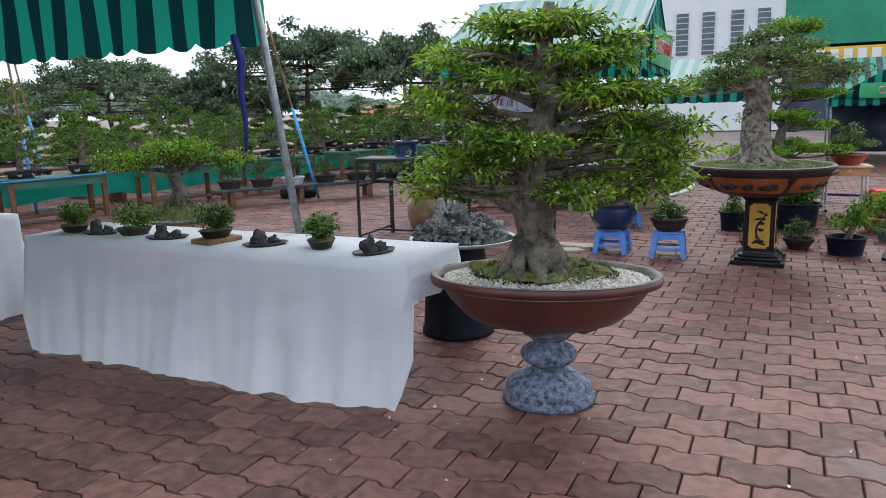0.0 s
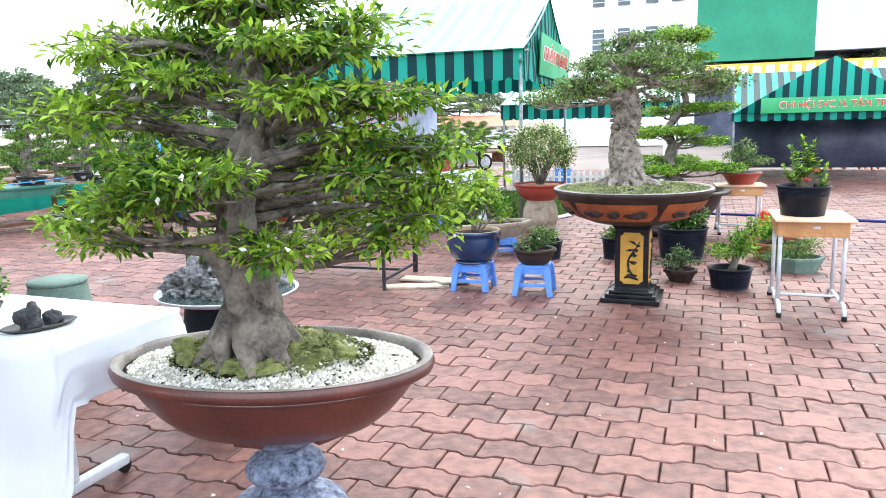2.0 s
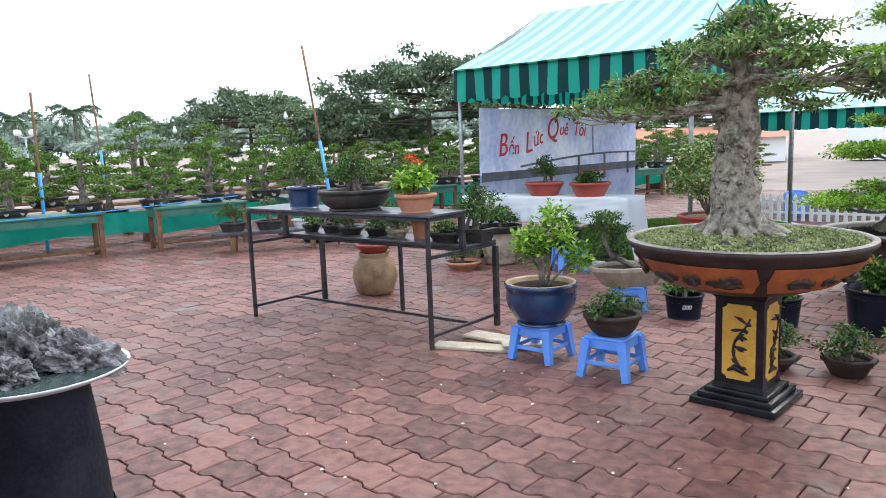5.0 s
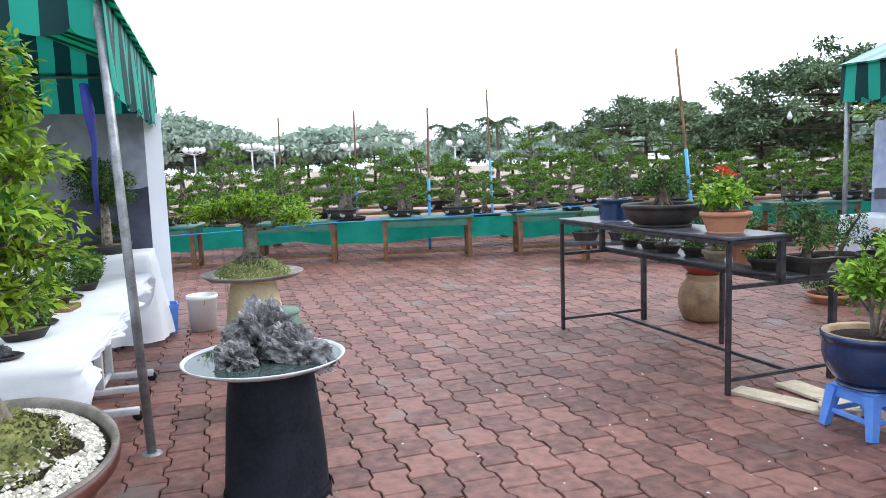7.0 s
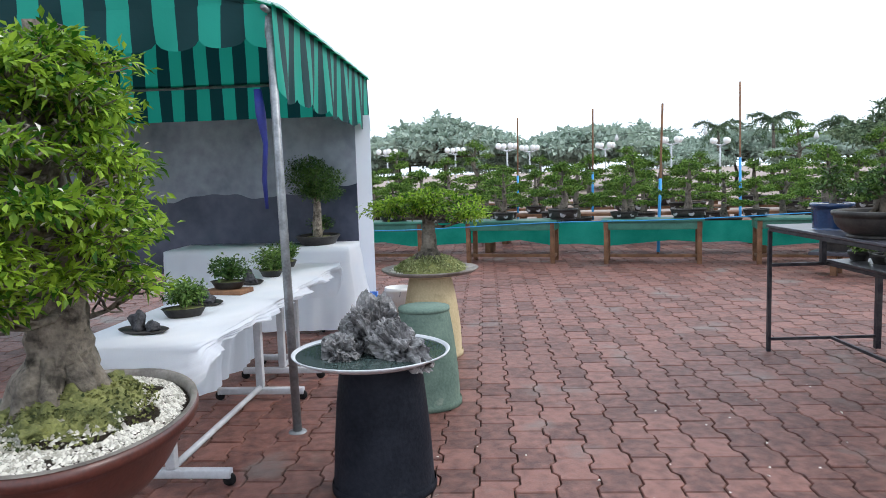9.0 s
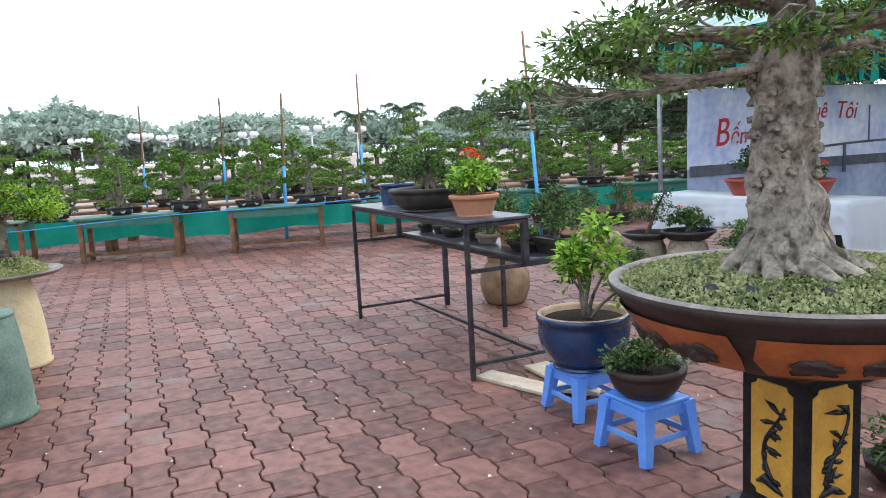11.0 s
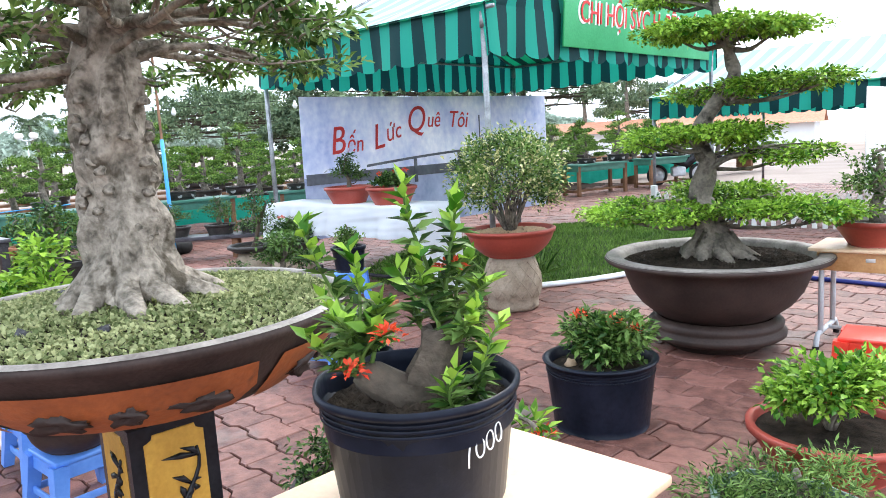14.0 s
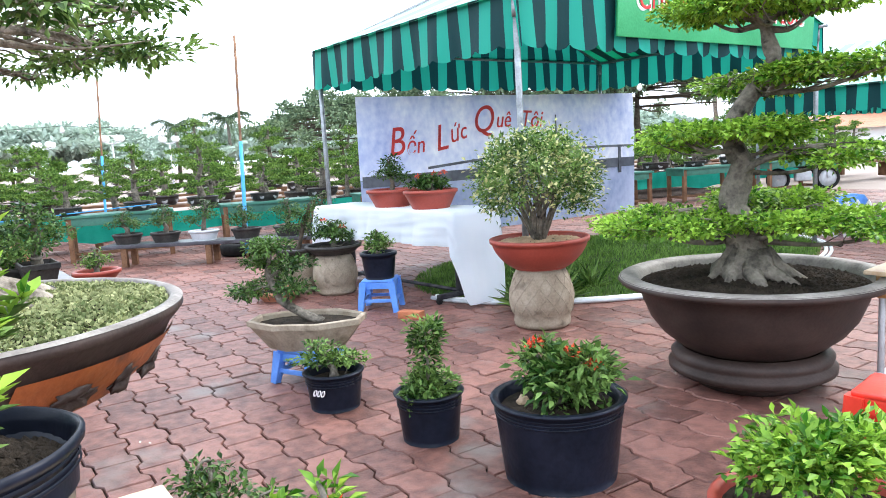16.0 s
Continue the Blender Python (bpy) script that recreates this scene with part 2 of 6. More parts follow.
# Outer roof sheets, paler than the lining and valance stripes.
ROOF_PALE = striped("pale_striped_roof", (0.66, 0.78, 0.76), (0.42, 0.68, 0.64), 0.28, 0, 0.45)
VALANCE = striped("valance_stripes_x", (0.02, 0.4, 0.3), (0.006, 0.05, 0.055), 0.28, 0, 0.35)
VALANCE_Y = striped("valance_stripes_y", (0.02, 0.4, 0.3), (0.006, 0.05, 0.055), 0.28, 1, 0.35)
BANNER = material("banner_print", (0.36, 0.43, 0.7), (0.86, 0.87, 0.94), 0.5, 1.6, 0.1, 12.0, translucent=0.3)
BANNER_WATER = material("banner_water", (0.27, 0.32, 0.54), (0.55, 0.6, 0.78), 0.4, 2.2, 0.1, 12.0)
BANNER_DARK = material("banner_dark", (0.05, 0.055, 0.08), (0.15, 0.16, 0.19), 0.4, 4.0, 0.1, 12.0)
SIGN_RED = material("sign_red", (0.62, 0.02, 0.025), (0.7, 0.035, 0.03), 0.5, 4.0, 0.0)
SIGN_GREEN = material("sign_green", (0.02, 0.3, 0.1), (0.06, 0.45, 0.18), 0.45, 1.5, 0.1)
SIGN_WHITE = material("sign_white", (0.75, 0.75, 0.74), (0.82, 0.82, 0.8), 0.5, 4.0, 0.0)
SIGN_YELLOW = material("sign_yellow", (0.7, 0.42, 0.04), (0.8, 0.52, 0.08), 0.5, 3.0, 0.0)
BACKDROP = material("grey_landscape_print", (0.13, 0.15, 0.2), (0.36, 0.39, 0.46), 0.5, 0.9, 0.1, 9.0)
BACKDROP_LOW = material("dark_landscape_print", (0.02, 0.03, 0.06), (0.09, 0.1, 0.15), 0.5, 1.6, 0.1, 9.0)
BLUE_CLOTH = material("blue_ribbon_cloth", (0.006, 0.012, 0.12), (0.012, 0.024, 0.22), 0.6, 5.0, 0.2)
BLUE_ROPE = material("blue_rope", (0.02, 0.25, 0.6), (0.05, 0.36, 0.72), 0.5, 5.0, 0.1)
WALL_WHITE = material("white_render", (0.72, 0.74, 0.76), (0.82, 0.83, 0.84), 0.8, 0.5, 0.05, 6.0)
WALL_GREEN = material("green_hoarding", (0.008, 0.2, 0.11), (0.02, 0.28, 0.16), 0.6, 0.6, 0.05, 6.0)
WALL_BLUE = material("pale_blue_hoarding", (0.5, 0.55, 0.68), (0.62, 0.66, 0.76), 0.6, 0.6, 0.05, 6.0)
DARK_GLASS = material("dark_window", (0.06, 0.09, 0.1), (0.12, 0.16, 0.17), 0.15, 1.0, 0.0)
WATER = material("dark_water", (0.03, 0.05, 0.05), (0.06, 0.085, 0.08), 0.04, 3.0, 0.02, 14.0)
BULB = material("white_bulb", (0.75, 0.75, 0.75), (0.82, 0.82, 0.82), 0.2, 3.0, 0.0)
RUBBER = material("black_rubber", (0.012, 0.012, 0.013), (0.03, 0.03, 0.03), 0.7, 12.0, 0.1)
CLAY_BRICK = material("clay_brick", (0.4, 0.12, 0.05), (0.55, 0.2, 0.1), 0.85, 12.0, 0.3)
EMBLEM = material("grey_emblem", (0.2, 0.2, 0.21), (0.38, 0.38, 0.39), 0.6, 12.0, 0.1)

# ---- building tools ----
TURN = -19.2
CU, SU = math.cos(radians(TURN)), math.sin(radians(TURN))
rng = np.random.default_rng(7)


def site(u, v, z=0.0, turn=0.0):
    """Pose on the plaza's own grid, which runs askew to the world axes."""
    return pose(CU * u - SU * v, SU * u + CU * v, z, 0, 0, TURN + turn)


def spot(x, y, z=0.0, turn=0.0):
    return pose(x, y, z, 0, 0, turn)


def thing(name, label, category, m, group="", kind=""):
    ob = new(name)
    ob.matrix_basis = m
    return tagged(ob, label, category, group, kind)


def part(name, data, mat, parent, label="", m=None, smooth=True):
    if isinstance(data, bmesh.types.BMesh):
        me = bpy.data.meshes.new(name)
        data.to_mesh(me)
        data.free()
    else:
        me = data
    if mat and not me.materials:
        me.materials.append(mat)
    if smooth and len(me.polygons):
        me.polygons.foreach_set("use_smooth", np.ones(len(me.polygons), dtype=bool))
    ob = new(name, me)
    if parent:
        ob.parent = parent
    if m is not None:
        ob.matrix_basis = m
    if label:
        ob["label"] = label
    return ob


def whole(name, data, mat, m, label, category, group="", kind="", smooth=True):
    ob = part(name, data, mat, None, "", m, smooth)
    return tagged(ob, label, category, group, kind)


def soup(verts, faces):
    me = bpy.data.meshes.new("mesh")
    me.from_pydata([tuple(v) for v in verts], [], [tuple(f) for f in faces])
    return me


def tri_mesh(v, k):
    """A mesh from n pieces of k corners each: v has the shape (n, k, 3). Faces: folded blades."""
    n = len(v)
    me = bpy.data.meshes.new("mesh")
    me.vertices.add(n * k)
    me.vertices.foreach_set("co", np.ascontiguousarray(v, dtype=np.float32).ravel())
    base = np.arange(n)[:, None] * k
    shape = {4: [[0, 1, 2], [0, 2, 3]], 6: [[0, 1, 5], [1, 2, 5], [2, 3, 5], [3, 4, 5], [4, 0, 5]]}[k]
    f = (base[:, None, :] + np.array(shape)[None]).reshape(-1)
    nf = len(f) // 3
    me.loops.add(nf * 3)
    me.loops.foreach_set("vertex_index", f.astype(np.int32))
    me.polygons.add(nf)
    me.polygons.foreach_set("loop_start", (np.arange(nf) * 3).astype(np.int32))
    me.update(calc_edges=True)
    return me


def leaf_mesh(at, out, length, width, droop=0.35, spread=0.6):
    """Leaves at the points `at`, growing along `out`: each a blade folded on its midrib."""
    n = len(at)
    d = out + rng.normal(0, spread, (n, 3))
    d[:, 2] -= droop * rng.random(n)
    d /= np.linalg.norm(d, axis=1, keepdims=True) + 1e-9
    up = np.tile([0, 0, 1.0], (n, 1)) + rng.normal(0, 0.35, (n, 3))
    side = np.cross(d, up)
    side /= np.linalg.norm(side, axis=1, keepdims=True) + 1e-9
    nor = np.cross(side, d)
    s = (length * (0.65 + 0.7 * rng.random(n)))[:, None]
    w = s * width / length
    mid = at + d * s * 0.5
    v = np.stack([at, mid + side * w * 0.5 + nor * w * 0.18, at + d * s - nor * s * 0.12, mid - side * w * 0.5 + nor * w * 0.18], 1)
    return tri_mesh(v, 4)


def box(sx, sy, sz, bevel=0.0, at=(0, 0, 0)):
    bm = bmesh.new()
    bmesh.ops.create_cube(bm, size=1.0)
    for v in bm.verts:
        v.co = Vector((v.co.x * sx + at[0], v.co.y * sy + at[1], v.co.z * sz + at[2]))
    if bevel:
        bmesh.ops.bevel(bm, geom=list(bm.edges), offset=bevel, segments=2, affect="EDGES", profile=0.6)
    return bm


def lathe(profile, segs=32, sx=1.0, sy=1.0, wob=0.0, phase=0.0, lobes=0, lobe=0.0):
    """A body of revolution from (radius, height) pairs, open where the profile is open."""
    verts, faces = [], []
    for r, z in profile:
        for i in range(segs):
            a = 2 * math.pi * i / segs + phase
            k = 1 + wob * noise.noise((math.cos(a) * 2, math.sin(a) * 2, z * 6)) + lobe * math.cos(lobes * a)
            verts.append((r * k * sx * math.cos(a), r * k * sy * math.sin(a), z))
    for j in range(len(profile) - 1):
        for i in range(segs):
            a, b = j * segs + i, j * segs + (i + 1) % segs
            faces.append((a, b, b + segs, a + segs))
    return soup(verts, faces)


def tube(points, radii, segs=10, knobs=0.0, seed=0):
    """A tapered, knobbly limb along points."""
    pts = [Vector(p) for p in points]
    verts, faces = [], []
    for i, p in enumerate(pts):
        d = (pts[min(i + 1, len(pts) - 1)] - pts[max(i - 1, 0)]).normalized()
        x = d.orthogonal().normalized() if i == 0 else (x - d * x.dot(d)).normalized()
        y = d.cross(x)
        for s in range(segs):
            a = 2 * math.pi * s / segs
            w = x * math.cos(a) + y * math.sin(a)
            r = radii[i] * (1 + knobs * noise.noise((w * 2.2 + p * 9 + Vector((seed, 0, 0)))))
            verts.append(p + w * r)
    for i in range(len(pts) - 1):
        for s in range(segs):
            a, b = i * segs + s, i * segs + (s + 1) % segs
            faces.append((a, b, b + segs, a + segs))
    faces.append(tuple(range(segs))[::-1])
    faces.append(tuple(range((len(pts) - 1) * segs, len(pts) * segs)))
    return verts, faces


def joined(bits):
    verts, faces = [], []
    for v, f in bits:
        o = len(verts)
        verts += list(v)
        faces += [tuple(i + o for i in g) for g in f]
    return soup(verts, faces)


def curve_points(a, b, bend, n=8):
    """Points from a to b that sway by bend."""
    a, b = Vector(a), Vector(b)
    d = b - a
    s = d.cross(Vector((0, 0, 1)))
    s = s.normalized() if s.length > 1e-6 else Vector((1, 0, 0))
    return [a + d * t + Vector((0, 0, 1)) * bend * math.sin(math.pi * t) + s * bend * 0.6 * math.sin(2 * math.pi * t) for t in np.linspace(0, 1, n)]


def pipe(points, r, segs=10):
    v, f = tube(points, [r] * len(points), segs)
    return soup(v, f)


def text_mesh(words, size, depth=0.002, shear=0.0):
    cu = bpy.data.curves.new("words", "FONT")
    cu.body, cu.size, cu.extrude, cu.align_x, cu.align_y, cu.shear = words, size, depth, "CENTER", "CENTER", shear
    ob = bpy.data.objects.new("words", cu)
    scene.collection.objects.link(ob)
    bpy.context.view_layer.update()
    me = bpy.data.meshes.new_from_object(ob.evaluated_get(bpy.context.evaluated_depsgraph_get()))
    bpy.data.objects.remove(ob)
    return me


def in_pads(pads, count, shell=0.5):
    """Points spread through flattened leaf pads (x, y, z, rx, ry, rz), and the way out of each pad."""
    w = np.array([p[3] * p[4] for p in pads])
    pick = rng.choice(len(pads), count, p=w / w.sum())
    P = np.array(pads)[pick]
    d = rng.normal(0, 1, (count, 3))
    d /= np.linalg.norm(d, axis=1, keepdims=True)
    r = rng.random(count) ** shell
    ang = np.arctan2(d[:, 1], d[:, 0])
    ragged = 1 + 0.22 * np.sin(3 * ang + pick * 1.7) + 0.15 * np.sin(7 * ang + pick)
    at = P[:, :3] + d * P[:, 3:6] * (r * ragged)[:, None]
    out = d * [1, 1, 0.5] + [0, 0, 0.25]
    return at, out


def uneven(rx, ry, z, lift, mat_scale=4.0, rings=14, segs=40, seed=0):
    """A filled, slightly mounded surface inside a pot."""
    verts, faces = [(0, 0, z + lift)], []
    for j in range(1, rings + 1):
        t = j / rings
        for i in range(segs):
            a = 2 * math.pi * i / segs
            x, y = rx * t * math.cos(a), ry * t * math.sin(a)
            h = lift * (1 - t * t) + 0.35 * lift * (1 - t ** 4) * noise.noise((x * mat_scale * 3, y * mat_scale * 3, seed))
            verts.append((x, y, z + h))
    for i in range(segs):
        faces.append((0, 1 + i, 1 + (i + 1) % segs))
    for j in range(rings - 1):
        for i in range(segs):
            a, b = 1 + j * segs + i, 1 + j * segs + (i + 1) % segs
            faces.append((a, a + segs, b + segs, b))
    return soup(verts, faces)


def crag(sx, sy, sz, seed):
    """A pitted, spired stone: ridges run up it and hollows eat into it."""
    bm = bmesh.new()
    bmesh.ops.create_icosphere(bm, subdivisions=5, radius=1.0)
    for v in bm.verts:
        p = v.co.copy()
        q = Vector((p.x * 2.2, p.y * 2.2, p.z * 1.1)) + Vector((seed, seed * 0.3, 0))
        spire = 1 - abs(noise.noise(q * 1.3)) * 2.2
        pit = max(0.0, noise.noise(p * 4.2 + Vector((0, seed, 3))) - 0.08)
        k = 0.8 + 0.14 * spire + 0.3 * noise.noise(p * 1.5 + Vector((seed, 0, 0))) - 1.0 * pit + 0.12 * (1 - 2 * abs(noise.noise(p * 7 + Vector((seed, 5, 1))))) + 0.06 * noise.noise(p * 17)
        k = max(0.3, k)
        v.co = Vector((p.x * k * sx, p.y * k * sy, max(p.z * k, -0.3) * sz + 0.3 * sz))
    me = bpy.data.meshes.new("crag")
    bm.to_mesh(me)
    bm.free()
    return me


def rock_mesh(sx, sy, sz, seed, detail=4, rough=0.55):
    bm = bmesh.new()
    bmesh.ops.create_icosphere(bm, subdivisions=detail, radius=1.0)
    for v in bm.verts:
        p = v.co.copy()
        ridge = 1 - abs(noise.noise(p * 2.3 + Vector((seed, 2, 0))))
        k = 0.75 + rough * 0.8 * noise.noise(p * 1.4 + Vector((seed, 0, 0))) + rough * 0.5 * (ridge - 0.6) + rough * 0.35 * noise.noise(p * 5.3 + Vector((0, seed, 0))) + rough * 0.2 * noise.noise(p * 12 + Vector((0, 0, seed)))
        v.co = Vector((p.x * k * sx, p.y * k * sy, max(p.z * k, -0.35) * sz + 0.35 * sz))
    me = bpy.data.meshes.new("rock")
    bm.to_mesh(me)
    bm.free()
    return me

# ---- ground ----
def plain(sx, sy, n=2, wave=0.0, at=(0, 0, 0)):
    xs, ys = np.linspace(-sx / 2, sx / 2, n), np.linspace(-sy / 2, sy / 2, n)
    verts = [(at[0] + x, at[1] + y, at[2] + wave * noise.noise((x * 1.3, y * 1.3, 3.0))) for y in ys for x in xs]
    faces = [(j * n + i, j * n + i + 1, (j + 1) * n + i + 1, (j + 1) * n + i) for j in range(n - 1) for i in range(n - 1)]
    return soup(verts, faces)


ground = whole("ground", plain(1600, 1600), GROUND, pose(0, 0, -0.06), "flat pale reddish ground reaching the horizon", "ground", kind="structure")
bed = whole("paving_bed", plain(28, 26.2), BED, site(-3, 10.9, -0.016), "dark sand bed between the pavers", "paving bed", kind="structure")
pavement = thing("pavement", "worn red zigzag concrete pavers, damp in places", "pavement", site(0, 0), kind="structure")


# ---- generic things ----
def jar_pot(parent, rt, rb, h, mat, rim=None, segs=36, sx=1.0, sy=1.0, lip=0.03, soil=SOIL, belly=0.0, foot=0.0, fill=0.03, phase=0.0, name="pot", flat=False):
    """A pot with wall thickness, lip, foot and earth in it. Returns the height of the earth."""
    n = 9
    prof = [(rb * 0.6, 0.004), (rb, 0.0)]
    if foot:
        prof += [(rb * 1.08, foot * 0.2), (rb * 1.08, foot * 0.6), (rb * 0.94, foot)]
    for i in range(n):
        t = i / (n - 1)
        prof.append((rb + (rt - rb) * (t ** (0.75 if belly else 1.0)) + belly * math.sin(math.pi * t), foot + (h - foot - lip) * t))
    prof += [(rt + 0.012, h - lip), (rt + 0.014, h - 0.004), (rt + 0.006, h)]
    body = part(name, lathe(prof, segs, sx, sy, phase=phase), mat, parent, smooth=not flat)
    part("rim", lathe([(rt + 0.006, h), (rt - 0.012, h + 0.002), (rt - 0.022, h - 0.01), (rt - 0.03, h - fill - 0.02)], segs, sx, sy, phase=phase), rim or mat, body, smooth=not flat)
    me = uneven((rt - 0.02) * sx, (rt - 0.02) * sy, h - fill, 0.012, 5.0, 8, segs, seed=rt)
    part("soil", me, soil, parent)
    return h - fill


def limb(parent, pts, r0, r1, mat, knobs=0.25, segs=9, name="branch", seed=0):
    n = len(pts)
    v, f = tube(pts, [r0 + (r1 - r0) * (i / (n - 1)) ** 0.8 for i in range(n)], segs, knobs, seed)
    return part(name, soup(v, f), mat, parent)


def nearest_on(path, target, low=0.08):
    """A point of the trunk a little below the target."""
    best = min(path, key=lambda p: abs(p.z - (target[2] - low)) + 0.2 * (Vector(p) - Vector(target[:3])).length)
    return best


def tree(parent, trunk_pts, radii, pads, leaves, leaf, mat, bark, knobs=0.3, twigs=5, shell=0.5, spread=0.6, droop=0.35, pad_parts=True, segs=14, branch=0.03, seed=1, low=0.08, merged=False):
    pts = []
    tp = [Vector(p) for p in trunk_pts]
    rr = []
    for i in range(len(tp) - 1):
        for k in range(6):
            t = k / 6
            pts.append(tp[i].lerp(tp[i + 1], t))
            rr.append(radii[i] + (radii[i + 1] - radii[i]) * t)
    pts.append(tp[-1])
    rr.append(radii[-1])
    v, f = tube(pts, rr, segs, knobs, seed)
    part("trunk", soup(v, f), bark, parent)
    gathered = []
    for i, p in enumerate(pads):
        a = nearest_on(pts, p, low)
        end = Vector(p[:3]) - Vector((0, 0, p[5] * 0.6))
        bp = curve_points(a, end, 0.06 * ((i % 3) - 1) + 0.02, 9)
        k = branch * (0.6 + 0.5 * min(1.0, p[3] / 0.35))
        if merged:
            gathered.append(tube(bp, [k * (1 - 0.7 * s / 8) for s in range(9)], 6, knobs, seed + i))
            continue
        br = limb(parent, bp, k, k * 0.3, bark, knobs, 8, seed=seed + i)
        bits = []
        for j in range(twigs):
            d = rng.normal(0, 1, 3)
            d[2] = abs(d[2]) * 0.5
            d /= np.linalg.norm(d)
            s = bp[int(rng.integers(3, 9))]
            e = Vector(p[:3]) + Vector((d[0] * p[3], d[1] * p[4], d[2] * p[5])) * 0.8
            q = curve_points(s, e, 0.03 * rng.normal(), 5)
            bits.append(tube(q, [k * 0.32, k * 0.26, k * 0.2, k * 0.14, k * 0.08], 5, 0.2, i + j))
        part("twig_spray", joined(bits), bark, br)["kind"] = "stuff"
    if gathered:
        part("branch_spray", joined(gathered), bark, parent)["kind"] = "stuff"
    if pad_parts:
        total = sum(p[3] * p[4] for p in pads)
        for p in pads:
            at, out = in_pads([p], max(20, int(leaves * p[3] * p[4] / total)), shell)
            part("leaf_pad", leaf_mesh(at, out, leaf[0], leaf[1], droop, spread), mat, parent, smooth=False)["kind"] = "stuff"
    else:
        at, out = in_pads(pads, leaves, shell)
        part("foliage", leaf_mesh(at, out, leaf[0], leaf[1], droop, spread), mat, parent, smooth=False)["kind"] = "stuff"


def roots(parent, r, h, z, n, bark, reach=1.8, seed=0, off=(0, 0)):
    for i in range(n):
        a = 2 * math.pi * (i + 0.3 * rng.random()) / n
        l = r * reach * (0.8 + 0.5 * rng.random())
        p = [Vector((math.cos(a) * r * 0.35, math.sin(a) * r * 0.35, z + h)), Vector((math.cos(a) * r * 0.85, math.sin(a) * r * 0.85, z + h * 0.45)), Vector((math.cos(a + 0.15) * l * 0.8, math.sin(a + 0.15) * l * 0.8, z + h * 0.1)), Vector((math.cos(a + 0.2) * l, math.sin(a + 0.2) * l, z - 0.01))]
        p = [q + Vector((off[0], off[1], 0)) for q in p]
        limb(parent, p, r * 0.42, r * 0.1, bark, 0.3, 8, "root", seed + i)


def tufts(parent, name, rx, ry, z, lift, count, size, mat, hole=0.0, width=None, region=None):
    """Small creeping leaves over a pot's surface."""
    a = rng.random(count) * 2 * math.pi
    r = np.sqrt(hole ** 2 + (1 - hole ** 2) * rng.random(count))
    x, y = rx * r * np.cos(a), ry * r * np.sin(a)
    if region is not None:
        keep = region(x, y)
        x, y, r = x[keep], y[keep], r[keep]
    at = np.stack([x, y, z + lift * (1 - r * r) + 0.004 * rng.random(len(x))], 1)
    out = np.tile([0, 0, 0.7], (len(at), 1)) + rng.normal(0, 0.7, (len(at), 3))
    out[:, 2] = np.abs(out[:, 2])
    return part(name, leaf_mesh(at, out, size, width or size * 0.7, 0.1, 0.4), mat, parent, smooth=False)


def grains(parent, name, rx, ry, z, lift, count, size, mat, region=None):
    a = rng.random(count) * 2 * math.pi
    r = np.sqrt(rng.random(count)) * 0.98
    x, y = rx * r * np.cos(a), ry * r * np.sin(a)
    if region is not None:
        k = region(x, y)
        x, y, r = x[k], y[k], r[k]
    n = len(x)
    c = np.stack([x, y, z + lift * (1 - r * r)], 1)
    s = size * (0.6 + 0.8 * rng.random(n))[:, None]
    base = np.array([[1, 0, 0], [0.3, 0.95, 0], [-0.8, 0.6, 0], [-0.8, -0.6, 0], [0.3, -0.95, 0], [0, 0, 0.9]])
    v = c[:, None, :] + base[None] * s[:, :, None] * (0.8 + 0.4 * rng.random((n, 6, 1)))
    return part(name, tri_mesh(v, 6), mat, parent, smooth=False)


def stool(name, m, mat, label, h=0.27, w=0.26, group="plastic stools"):
    st = thing(name, label, "stool", m, group)
    part("seat", box(w, w, 0.022, 0.008, (0, 0, h - 0.011)), mat, st)
    part("skirt", lathe([(w * 0.7, h - 0.075), (w * 0.695, h - 0.03), (w * 0.68, h - 0.012)], 4, phase=math.pi / 4), mat, st, smooth=False)
    for sx in (-1, 1):
        for sy in (-1, 1):
            v, f = tube([(sx * w * 0.44, sy * w * 0.44, h - 0.02), (sx * w * 0.5, sy * w * 0.5, h * 0.45), (sx * w * 0.56, sy * w * 0.56, 0)], [0.044, 0.037, 0.031], 4)
            part("leg", soup(v, f), mat, st, smooth=False)
    for k in range(4):
        a = k * math.pi / 2
        part("rail", box(w * 0.98, 0.012, 0.03, 0.004, (0, w * 0.5, h * 0.36)), mat, st, m=pose(0, 0, 0, 0, 0, 90 * k))
    return st


